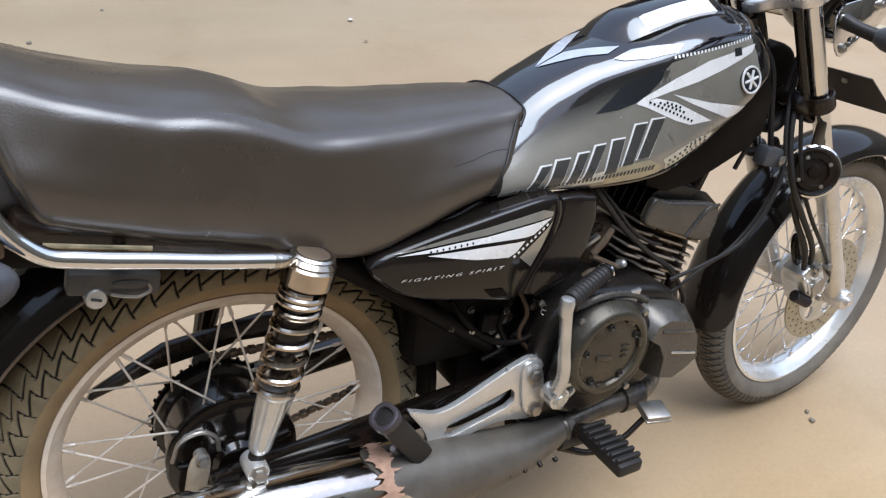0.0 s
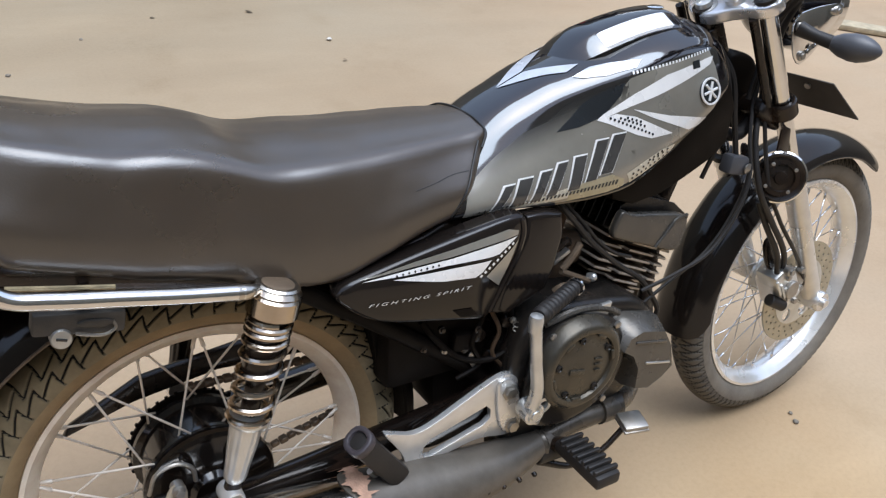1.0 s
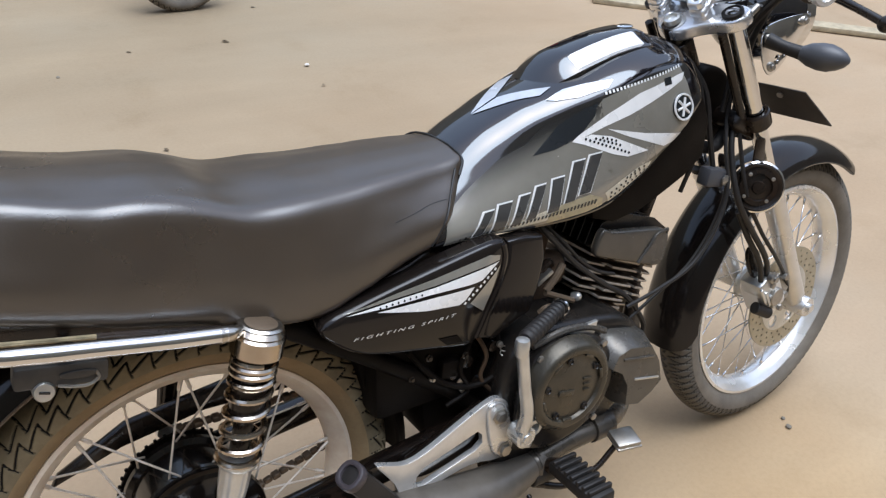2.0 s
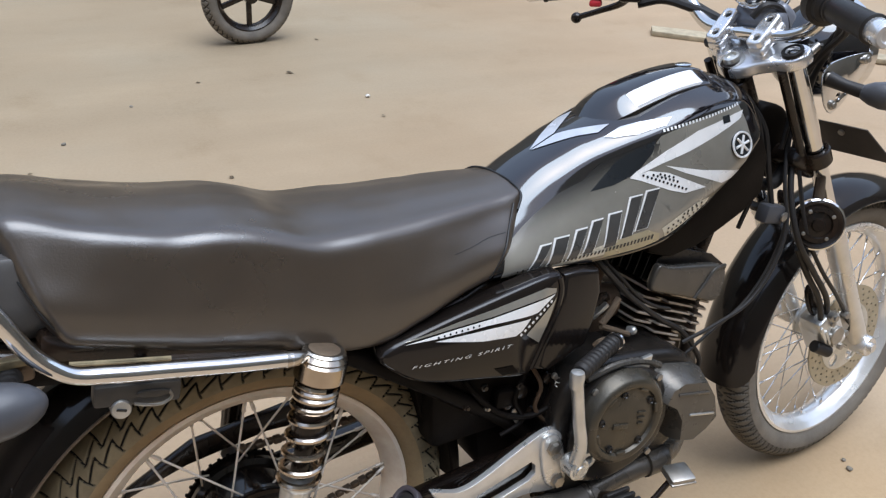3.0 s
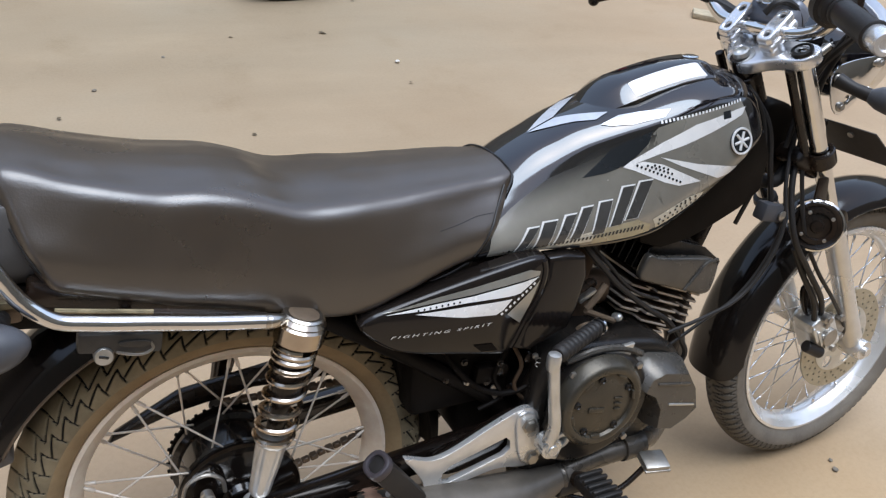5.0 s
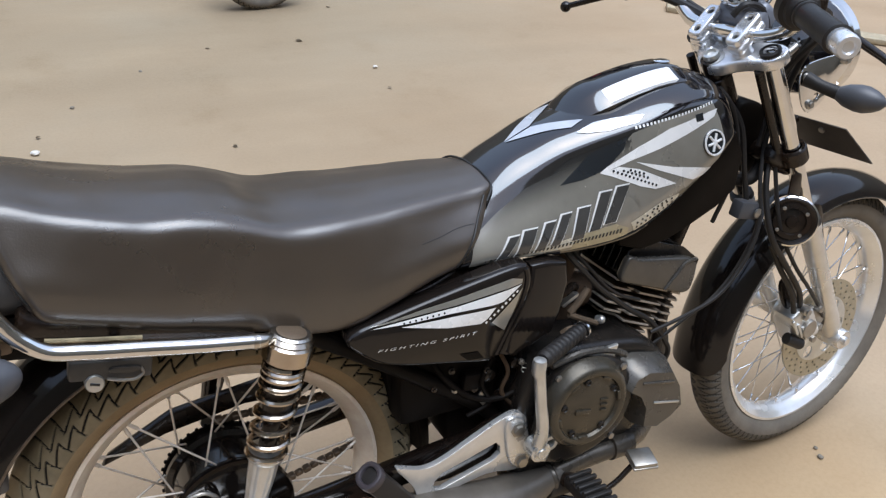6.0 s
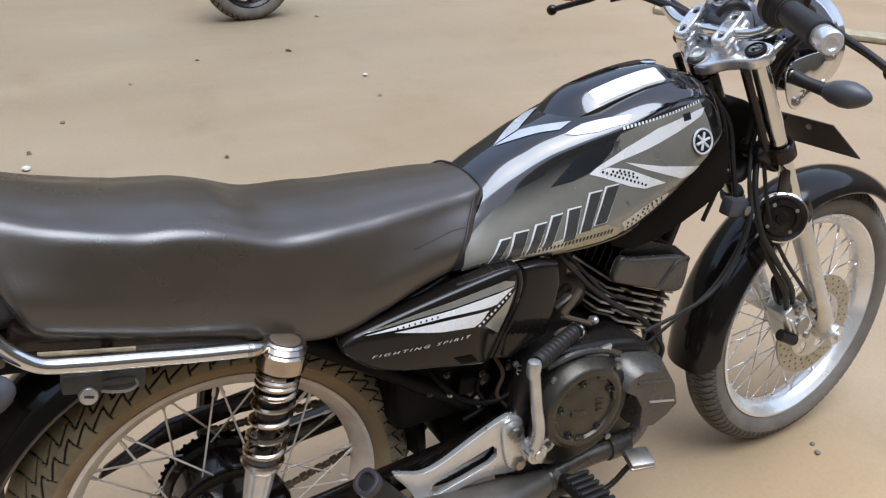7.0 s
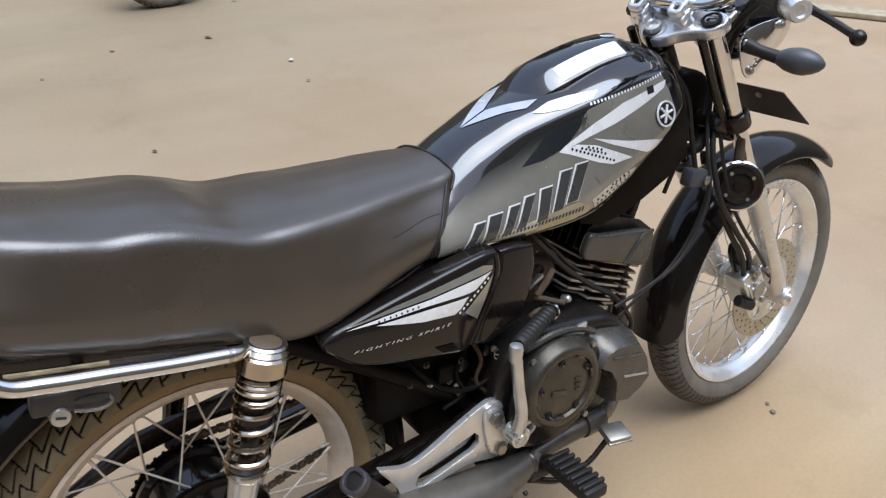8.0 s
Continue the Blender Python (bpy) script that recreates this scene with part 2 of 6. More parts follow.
def lathe(p0, axis, profile, seg=32, bm=None, closed=False):
    """Turn a profile of (along, radius) about an axis through p0."""
    bm = bm or bmesh.new()
    d = Vector(axis).normalized()
    u, w = frame_of(d)
    loops = []
    for s, r in profile:
        loops.append([Vector(p0) + d * s + max(r, 1e-5) * (math.cos(a) * u + math.sin(a) * w) for a in [2 * math.pi * k / seg for k in range(seg)]])
    if closed:
        loops.append(loops[0])
    rings(bm, loops, cap=not closed)
    if closed:
        bmesh.ops.remove_doubles(bm, verts=bm.verts, dist=1e-6)
    return bm


def rod(p0, p1, r, r1=None, seg=20, bev=0.0015, bm=None):
    """A straight round bar with softened ends."""
    p0, p1 = Vector(p0), Vector(p1)
    l = (p1 - p0).length
    r1 = r if r1 is None else r1
    b = min(bev, l / 3, r / 2, r1 / 2)
    return lathe(p0, p1 - p0, [(0, r - b), (b, r), (l - b, r1), (l, r1 - b)], seg, bm)


def block(c, s, bev=0.004, turn=(0, 0, 0), bm=None, segs=2):
    """A box with rounded edges."""
    t = bmesh.new()
    bmesh.ops.create_cube(t, size=1.0)
    bmesh.ops.scale(t, vec=s, verts=t.verts)
    if bev:
        bmesh.ops.bevel(t, geom=t.edges[:], offset=bev, segments=segs, affect="EDGES", profile=0.5)
    bmesh.ops.transform(t, matrix=pose(*c, *turn), verts=t.verts)
    return join(bm, t)


def join(bm, t):
    if bm is None:
        return t
    me = bpy.data.meshes.new("t")
    t.to_mesh(me)
    t.free()
    bm.from_mesh(me)
    bpy.data.meshes.remove(me)
    return bm


def plate(poly, y0, y1, bev=0.003, holes=(), bm=None, axis="y", segs=2):
    """A flat plate: an outline in x and z (or two other axes), thickened from y0 to y1, with holes and rounded edges."""
    t = bmesh.new()

    def place(a, b):
        return {"y": (a, y0, b), "x": (y0, a, b), "z": (a, b, y0)}[axis]

    edges = []
    for loop in (poly, *holes):
        vs = [t.verts.new(place(*p)) for p in loop]
        edges += [t.edges.new((vs[i], vs[(i + 1) % len(vs)])) for i in range(len(vs))]
    if holes:
        bmesh.ops.triangle_fill(t, use_beauty=True, edges=edges)
    else:
        t.faces.new(t.verts[:])
    g = bmesh.ops.extrude_face_region(t, geom=t.faces[:])
    k = {"y": 1, "x": 0, "z": 2}[axis]
    off = Vector((0, 0, 0))
    off[k] = y1 - y0
    bmesh.ops.translate(t, vec=off, verts=[v for v in g["geom"] if isinstance(v, bmesh.types.BMVert)])
    bmesh.ops.recalc_face_normals(t, faces=t.faces[:])
    if bev:
        sharp = [e for e in t.edges if len(e.link_faces) == 2 and e.calc_face_angle(0) > 0.6 and abs(e.verts[0].co[k] - e.verts[1].co[k]) < 1e-6]
        bmesh.ops.bevel(t, geom=sharp, offset=bev, segments=segs, affect="EDGES", profile=0.5, clamp_overlap=True)
    return join(bm, t)


def rounded(poly, n=5):
    """A closed outline with its corners smoothed."""
    p = np.array(poly, float)
    for _ in range(2):
        q = np.roll(p, -1, axis=0)
        p = np.stack([0.75 * p + 0.25 * q, 0.25 * p + 0.75 * q], 1).reshape(-1, 2)
    return [tuple(v) for v in p]


def shade(me, angle=38):
    me.polygons.foreach_set("use_smooth", [True] * len(me.polygons))
    me.set_sharp_from_angle(angle=radians(angle))
    return me


def mesh_of(bm, name, materials, angle=38, fix=True):
    if fix:
        bmesh.ops.recalc_face_normals(bm, faces=bm.faces[:])
    me = bpy.data.meshes.new(name)
    bm.to_mesh(me)
    bm.free()
    for m in materials if isinstance(materials, (list, tuple)) else [materials]:
        me.materials.append(m)
    return shade(me, angle)


def part(name, bm, material, parent, label="", m=None, angle=38, fix=True):
    """One mesh object under a thing or a part."""
    me = bm if isinstance(bm, bpy.types.Mesh) else mesh_of(bm, name, material, angle, fix)
    ob = new(name, me)
    ob.parent = parent
    if m is not None:
        ob.matrix_basis = m
    return tagged(ob, label)


def moved(bm, m):
    bmesh.ops.transform(bm, matrix=m, verts=bm.verts)
    return bm


def ngon(c, r, n, a0=0.0):
    return [(c[0] + r * math.cos(a0 + 2 * math.pi * k / n), c[1] + r * math.sin(a0 + 2 * math.pi * k / n)) for k in range(n)]


# ---- ground ----
def ground_material():
    m = bpy.data.materials.new("trodden_sandy_earth")
    m.use_nodes = True
    nt = m.node_tree
    b = nt.nodes["Principled BSDF"]
    co = nt.nodes.new("ShaderNodeTexCoord")

    def tex(s, detail=6.0, rough=0.6, stretch=None):
        n = nt.nodes.new("ShaderNodeTexNoise")
        n.inputs["Scale"].default_value, n.inputs["Detail"].default_value, n.inputs["Roughness"].default_value = s, detail, rough
        if stretch:
            mp = nt.nodes.new("ShaderNodeMapping")
            mp.inputs["Scale"].default_value = stretch
            mp.inputs["Rotation"].default_value = (0, 0, radians(28))
            nt.links.new(co.outputs["Object"], mp.inputs["Vector"])
            nt.links.new(mp.outputs[0], n.inputs["Vector"])
        else:
            nt.links.new(co.outputs["Object"], n.inputs["Vector"])
        return n

    def ramp(src, stops):
        r = nt.nodes.new("ShaderNodeValToRGB")
        while len(r.color_ramp.elements) < len(stops):
            r.color_ramp.elements.new(0.5)
        for e, (pos, c) in zip(r.color_ramp.elements, stops):
            e.position, e.color = pos, (*c, 1)
        nt.links.new(src.outputs[0], r.inputs[0])
        return r

    def mix(kind, f, a, z):
        n = nt.nodes.new("ShaderNodeMix")
        n.data_type, n.blend_type = "RGBA", kind
        ins = [i for i in n.inputs if i.type == "RGBA"]
        if isinstance(f, float):
            n.inputs["Factor"].default_value = f
        else:
            nt.links.new(f.outputs[0], n.inputs["Factor"])
        for s, v in zip(ins, (a, z)):
            if isinstance(v, tuple):
                s.default_value = (*v, 1)
            else:
                nt.links.new([o for o in v.outputs if o.type == "RGBA"][0], s)
        return n

    broad = ramp(tex(0.9, 5.0, 0.55), [(0.30, (0.352, 0.234, 0.142)), (0.5, (0.390, 0.269, 0.170)), (0.72, (0.400, 0.292, 0.195))])
    swept = ramp(tex(1.6, 6.0, 0.6, (0.5, 2.2, 1)), [(0.32, (0.925, 0.93, 0.93)), (0.58, (1, 1, 1)), (0.74, (1.08, 1.08, 1.08))])
    grain = ramp(tex(90, 6.0, 0.7), [(0.2, (0.84, 0.82, 0.80)), (0.55, (1, 1, 1)), (0.9, (1.06, 1.06, 1.06))])
    stain = ramp(tex(3.2, 7.0, 0.65), [(0.25, (0.86, 0.83, 0.78)), (0.45, (1, 1, 1))])
    c = mix("MULTIPLY", 1.0, broad, swept)
    # a broad darker, greyer patch of earth behind the machine
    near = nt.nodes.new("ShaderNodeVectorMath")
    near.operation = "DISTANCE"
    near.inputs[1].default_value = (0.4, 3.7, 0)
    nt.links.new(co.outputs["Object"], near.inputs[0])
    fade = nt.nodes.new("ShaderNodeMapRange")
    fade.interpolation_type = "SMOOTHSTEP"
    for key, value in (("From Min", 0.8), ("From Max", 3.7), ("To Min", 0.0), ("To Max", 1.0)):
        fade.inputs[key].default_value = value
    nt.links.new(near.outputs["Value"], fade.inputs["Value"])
    grey_patch = mix("MIX", fade, (0.755, 0.81, 0.815), (1.0, 1.0, 1.0))
    c = mix("MULTIPLY", 1.0, c, grey_patch)
    # yellower loose sand beside the engine
    loose = nt.nodes.new("ShaderNodeVectorMath")
    loose.operation = "DISTANCE"
    loose.inputs[1].default_value = (1.0, -0.45, 0)
    nt.links.new(co.outputs["Object"], loose.inputs[0])
    spread_ = nt.nodes.new("ShaderNodeMapRange")
    spread_.interpolation_type = "SMOOTHSTEP"
    for key, value in (("From Min", 0.15), ("From Max", 0.95), ("To Min", 0.0), ("To Max", 1.0)):
        spread_.inputs[key].default_value = value
    nt.links.new(loose.outputs["Value"], spread_.inputs["Value"])
    c = mix("MULTIPLY", 1.0, c, mix("MIX", spread_, (1.03, 0.98, 0.85), (1.0, 1.0, 1.0)))
    c = mix("MULTIPLY", 0.7, c, grain)
    c = mix("MULTIPLY", 0.8, c, stain)
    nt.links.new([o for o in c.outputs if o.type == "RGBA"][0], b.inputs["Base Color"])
    b.inputs["Roughness"].default_value = 0.86
    bn = nt.nodes.new("ShaderNodeBump")
    bn.inputs["Strength"].default_value, bn.inputs["Distance"].default_value = 0.25, 0.004
    nt.links.new(tex(60, 8.0, 0.7).outputs[0], bn.inputs["Height"])
    nt.links.new(bn.outputs[0], b.inputs["Normal"])
    return m


def build_ground():
    bm = bmesh.new()
    # fine near the motorcycle, one sheet out to the horizon
    xs = [-900, -200, -40, -12, *np.linspace(-5, 9, 57), 14, 40, 200, 900]
    ys = [-900, -200, -40, -12, *np.linspace(-4, 9, 53), 14, 40, 200, 900]
    vs = []
    for x in xs:
        row = []
        for y in ys:
            near = 1.0 if (-5 <= x <= 9 and -4 <= y <= 9) else 0.0
            flat = min(1.0, max(0.0, (math.hypot(x - 0.6, y) - 1.2) / 1.5))
            h = 0.012 * near * flat * noise.noise(Vector((x * 0.7, y * 0.7, 3)))
            row.append(bm.verts.new((x, y, h)))
        vs.append(row)
    for a, b in zip(vs, vs[1:]):
        for i in range(len(ys) - 1):
            bm.faces.new((a[i], b[i], b[i + 1], a[i + 1]))
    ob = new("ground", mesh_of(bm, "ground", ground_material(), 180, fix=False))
    return tagged(ob, "pale sandy trodden earth yard with faint sweep marks", "ground", kind="structure")


ground = build_ground()

# unseen plain walls added to close the yard and darken low-sky reflections
for name, c, s in (("unseen_wall_north", (2.5, 9.1, 2.5), (21.4, 0.2, 5.0)), ("unseen_wall_south", (2.5, -6.1, 3.5), (21.4, 0.2, 7.0)), ("unseen_wall_west", (-8.1, 1.5, 3.0), (0.2, 15.0, 6.0)), ("unseen_wall_east", (13.1, 1.5, 3.0), (0.2, 15.0, 6.0))):
    ob = new(name, mesh_of(block(c, s, 0.03), name, WALL))
    tagged(ob, "unseen plain wall added to darken low sky and reflections", "wall", kind="structure")

# ---- the motorcycle ----
bike = new("motorcycle")
bike.matrix_basis = BIKE
tagged(bike, "black motorcycle with chrome trim and grey decals on its side stand", "motorcycle")

# the front end turns about the steering axis
STEER_AT = Vector((1.343, 0, 0))
STEER = Matrix.Translation(STEER_AT) @ Matrix.Rotation(radians(3.24), 4, Vector((-0.454, 0, 0.891))) @ Matrix.Translation(-STEER_AT)
REAR_AXLE, FRONT_AXLE = Vector((0, 0, 0.30)), Vector((1.245, 0, 0.30))


def tyre(R, half, rim_r, count, per, reach, hook, cross=0.9, nv=112, wide=0.22):
    """A tyre about the y axis with real tread grooves. cross below 0: slanted cross grooves with branches, wide then being half a groove in metres."""
    h = (R - rim_r + 0.004) / 2
    rc = R - h
    nu = count * per
    th = np.radians(np.linspace(-152, 152, nv))
    lim = radians(reach)
    I, T = np.meshgrid(np.arange(nu) / per, th, indexing="ij")
    A = np.abs(T) / lim
    side = np.where(T > 0, 1.0, -1.0)

    def near_line(v, at, width):
        """1 on a line of that width about whole numbers of v, falling softly to 0 beside it"""
        d = np.abs((v - at + 0.5) % 1.0 - 0.5)
        return np.clip((width - d) / (0.35 * width) + 0.5, 0, 1)

    if cross < 0:
        # cross grooves, a little slanted, and finer grooves that run from each one out to the next
        pitch = 2 * math.pi * R / count
        outer = A < 0.61
        lean = I + 0.25 * side + 0.30 * A + 0.15 * np.sin(5 * A) + 0.5 * outer
        back = lean - 4.0 * (A - np.where(outer, 0.61, 0.87))
        across = [np.abs((v + 0.5) % 1.0 - 0.5) * pitch for v in (lean, back)]
        cut = np.clip((wide - across[0]) / 0.0010 + 0.5, 0, 1) * (A < 0.97)
        cut = np.maximum(cut, np.clip((0.9 * wide - 0.45 * across[1]) / 0.0010 + 0.5, 0, 1) * (((A < 0.87) & (A > 0.63)) | ((A < 0.61) & (A > 0.37))))
        deep = 0.0042 * cut
    else:
        s = I + 0.25 * side + hook * A ** 2
        g = I - cross * A ** 0.8 + np.where(T > 0, 0.1, 0.6)
        cut = np.maximum(near_line(s, wide / 2, wide / 2) * (np.abs(T) > 0.06), near_line(g, 0.075, 0.075) * ((A > 0.10) & (A < 0.95)))
        cut = np.where(A < 1.0, cut, 0.0)
        deep = 0.0030 * cut
    out = np.hypot(np.cos(T) / h, np.sin(T) / half)
    r = rc + h * np.cos(T) - deep * np.cos(T) / h / out
    y = half * np.sin(T) - deep * np.sin(T) / half / out
    phi = 2 * math.pi * I / count
    co = np.stack([r * np.cos(phi), y, r * np.sin(phi)], -1).reshape(-1, 3)
    i0 = np.arange(nu)[:, None] * nv + np.arange(nv - 1)[None, :]
    j0 = ((np.arange(nu) + 1) % nu)[:, None] * nv + np.arange(nv - 1)[None, :]
    quads = np.stack([i0, j0, j0 + 1, i0 + 1], -1).reshape(-1, 4)
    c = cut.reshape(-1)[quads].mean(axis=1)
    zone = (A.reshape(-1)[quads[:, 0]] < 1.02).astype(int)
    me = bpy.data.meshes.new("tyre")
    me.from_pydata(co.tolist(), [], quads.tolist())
    # groove faces take the darker rubber, which deepens their shade by colour
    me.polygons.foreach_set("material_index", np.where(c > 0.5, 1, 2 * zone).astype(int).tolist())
    return me


def rim(R):
    p = [(-0.031, R - 0.006), (-0.030, R), (-0.024, R), (-0.019, R - 0.012), (0, R - 0.018), (0.019, R - 0.012), (0.024, R), (0.030, R), (0.031, R - 0.006),
         (0.023, R - 0.014), (0.012, R - 0.025), (0, R - 0.028), (-0.012, R - 0.025), (-0.023, R - 0.014)]
    return lathe((0, 0, 0), (0, 1, 0), p, 96, closed=True)


def spoke_meshes(flange_r, flange_y, rim_r, mat, sweep):
    out = []
    for side in (-1, 1):
        for lean in (-1, 1):
            y0 = side * (flange_y + (0.004 if lean > 0 else -0.003))
            p0 = Vector((flange_r, y0, 0))
            p1 = Vector((rim_r * math.cos(lean * sweep), side * 0.006, rim_r * math.sin(lean * sweep)))
            d = p1 - p0
            bm = rod(p0, p1, 0.0016, seg=6, bev=0.0003)
            rod(p1 - d.normalized() * 0.016, p1 + d.normalized() * 0.002, 0.0030, 0.0026, seg=6, bev=0.0004, bm=bm)
            out.append(mesh_of(bm, "spoke", mat, 60))
    return out


def wheel(name, label, centre, tyre_me, rim_r, rim_mat, hub_bm, hub_mat, flange_r, flange_y, spoke_mat, sweep, turn):
    hub = part(name, hub_bm, hub_mat, bike, label, centre)
    for m in tyre_me[1]:
        tyre_me[0].materials.append(m)
    part("tyre", shade(tyre_me[0], 50), None, hub, "dusty black rubber tyre with worn tread")
    part("rim", rim(rim_r), rim_mat, hub)
    for k, me in enumerate(spoke_meshes(flange_r, flange_y, rim_r - 0.026, spoke_mat, sweep)):
        for i in range(9):
            a = 2 * math.pi * (i / 9 + k / 36) + turn
            part("spoke", me, None, hub, "", Matrix.Rotation(a, 4, "Y"))
    return hub


# rear wheel, its drum and brake
hub = lathe((0, 0, 0), (0, 1, 0), [(-0.046, 0.03), (-0.046, 0.078), (-0.040, 0.088), (-0.034, 0.088), (-0.030, 0.08), (0.028, 0.078), (0.032, 0.086), (0.040, 0.086), (0.046, 0.07), (0.046, 0.03)], 48)
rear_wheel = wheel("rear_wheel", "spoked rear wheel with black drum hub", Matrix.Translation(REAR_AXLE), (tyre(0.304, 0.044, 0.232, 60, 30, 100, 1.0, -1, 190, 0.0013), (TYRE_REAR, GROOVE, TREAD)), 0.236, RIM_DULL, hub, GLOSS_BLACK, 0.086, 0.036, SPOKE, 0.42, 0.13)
bm = lathe((0, -0.047, 0), (0, -1, 0), [(0, 0.086), (0.004, 0.090), (0.010, 0.088), (0.014, 0.078), (0.013, 0.060), (0.018, 0.052), (0.020, 0.034), (0.028, 0.028), (0.030, 0.014), (0.030, 0.0)], 48)
part("brake_plate", bm, GLOSS_BLACK, rear_wheel, "black brake plate with ribs")
for k in range(7):
    a = 2 * math.pi * k / 7 + 0.3
    part("plate_rib", block((0.055 * math.cos(a), -0.062, 0.055 * math.sin(a)), (0.05, 0.012, 0.007), 0.002, (0, -math.degrees(a), 0)), GLOSS_BLACK, rear_wheel)
bm = lathe((0, 0.05, 0), (0, 1, 0), [(0, 0.05), (0, 0.086), (0.005, 0.086), (0.006, 0.05)], 48)
for k in range(40):
    a = 2 * math.pi * k / 40
    block((0.0875 * math.cos(a), 0.0525, 0.0875 * math.sin(a)), (0.005, 0.005, 0.005), 0.001, (0, -math.degrees(a), 0), bm, 1)
part("sprocket", bm, DEEP, rear_wheel, "steel chain sprocket")

# front wheel with disc brake
hub = lathe((0, 0, 0), (0, 1, 0), [(-0.052, 0.018), (-0.052, 0.030), (-0.044, 0.044), (-0.038, 0.044), (-0.032, 0.030), (0.0, 0.027), (0.03, 0.030), (0.034, 0.040), (0.040, 0.040), (0.050, 0.022), (0.052, 0.016)], 40)
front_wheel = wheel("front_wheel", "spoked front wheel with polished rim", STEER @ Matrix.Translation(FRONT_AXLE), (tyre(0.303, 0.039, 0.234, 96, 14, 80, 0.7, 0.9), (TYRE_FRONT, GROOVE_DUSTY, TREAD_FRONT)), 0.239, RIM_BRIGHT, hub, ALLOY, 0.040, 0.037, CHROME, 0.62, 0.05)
bm = bmesh.new()
hole_list = []
for ring_r, off in ((0.083, 0.0), (0.094, 0.1), (0.105, 0.2)):
    hole_list += [ngon((ring_r * math.cos(a + off), ring_r * math.sin(a + off)), 0.0032, 6) for a in [2 * math.pi * k / 24 for k in range(24)]]
plate(ngon((0, 0), 0.114, 72), -0.056, -0.052, 0.0, [*hole_list, ngon((0, 0), 0.072, 60)], bm)
part("brake_disc", bm, BRONZE, front_wheel, "drilled dull gold brake disc")
bm = bmesh.new()
plate(ngon((0, 0), 0.075, 60), -0.0575, -0.0535, 0.001, [ngon((0.056 * math.cos(a), 0.056 * math.sin(a)), 0.014, 10) for a in [2 * math.pi * k / 6 for k in range(6)]], bm)
part("disc_carrier", bm, ALLOY, front_wheel)

# seat
def seat_mesh():
    nu, nv = 84, 44
    loops = []
    for i in range(nu + 1):
        u = i / nu
        e = math.sqrt(max(0.02, 1 - (1 - u / 0.045) ** 2)) if u < 0.045 else 1.0
        ef = 1.0 if u < 0.975 else math.sqrt(max(0.0, 1 - ((u - 0.975) / 0.026) ** 2)) * 0.08 + 0.92
        x = -0.257 + u * (0.372 + 0.257)
        lo = float(spl([-0.257, -0.21, -0.095, 0.01, 0.075, 0.125, 0.165, 0.20, 0.25, 0.372], [0.712, 0.698, 0.669, 0.642, 0.623, 0.610, 0.610, 0.620, 0.634, 0.662], x))
        cr = float(spl([-0.257, -0.222, -0.17, -0.084, 0.005, 0.045, 0.085, 0.16, 0.27, 0.372], [0.840, 0.838, 0.821, 0.800, 0.789, 0.778, 0.763, 0.757, 0.758, 0.760], x))
        tp = float(spl([-0.257, -0.222, -0.156, -0.074, 0.0, 0.035, 0.07, 0.158, 0.24, 0.372], [0.848, 0.848, 0.830, 0.815, 0.806, 0.798, 0.782, 0.772, 0.769, 0.770], x))
        wl = 0.126 - 0.012 * max(0.0, (u - 0.8) / 0.2)
        wc = float(spl([-0.257, -0.22, -0.19, -0.13, -0.06, 0.06, 0.11, 0.16, 0.22, 0.27, 0.32, 0.372], [0.090, 0.095, 0.100, 0.110, 0.113, 0.115, 0.114, 0.111, 0.102, 0.092, 0.082, 0.074], x))
        half = [(0.0, lo + 0.012), (0.6 * wl, lo + 0.006), (0.93 * wl, lo), (wl, lo + 0.006), (1.005 * wl, lo + 0.03), (wl * 1.0, lo + 0.4 * (cr - lo)), (0.35 * wl + 0.65 * wc, lo + 0.75 * (cr - lo)),
                (wc * 1.0, cr - 0.012), (wc * 0.975, cr - 0.003), (wc * 0.91, cr + 0.004), (wc * 0.72, cr + 0.4 * (tp - cr)), (wc * 0.4, cr + 0.85 * (tp - cr)), (0.0, tp)]
        d = np.concatenate([[0], np.cumsum(np.hypot(*np.diff(np.array(half), axis=0).T))])
        q = np.linspace(0, d[-1], nv)
        hy, hz = np.interp(q, d, [p[0] for p in half]), np.interp(q, d, [p[1] for p in half])
        for _ in range(2):
            hz[1:-1] = 0.25 * hz[:-2] + 0.5 * hz[1:-1] + 0.25 * hz[2:]
            hy[1:-1] = 0.25 * hy[:-2] + 0.5 * hy[1:-1] + 0.25 * hy[2:]
        zm = 0.5 * (lo + cr)
        loop = []
        for y, z in [*zip(hy, hz), *[(-a, b) for a, b in list(zip(hy, hz))[-2:0:-1]]]:
            y, z = y * (0.35 + 0.65 * e) * ef, zm + (z - zm) * (0.55 + 0.45 * e)
            s = (z - 0.66) / 0.20
            xx = x
            if u < 0.3:
                xx += (1 - u / 0.3) * 0.058 * max(0.0, 1 - s * 1.15)
            if u > 0.7:
                xx += (u - 0.7) / 0.3 * (-0.046 + 0.078 * min(1.0, max(0.0, (z - 0.655) / 0.11)))
            # soft swelling of the foam
            w = 0.0022 * noise.noise(Vector((xx * 9, y * 9, z * 9))) + 0.001 * noise.noise(Vector((xx * 26, y * 26, z * 26)))
            loop.append((xx, -y * (1 + w * 6), z + w))
        loops.append(loop)
    bm = bmesh.new()
    rings(bm, loops)
    return bm


seat = part("seat", seat_mesh(), VINYL, bike, "black vinyl dual seat with stepped top", angle=70)
from mathutils.bvhtree import BVHTree


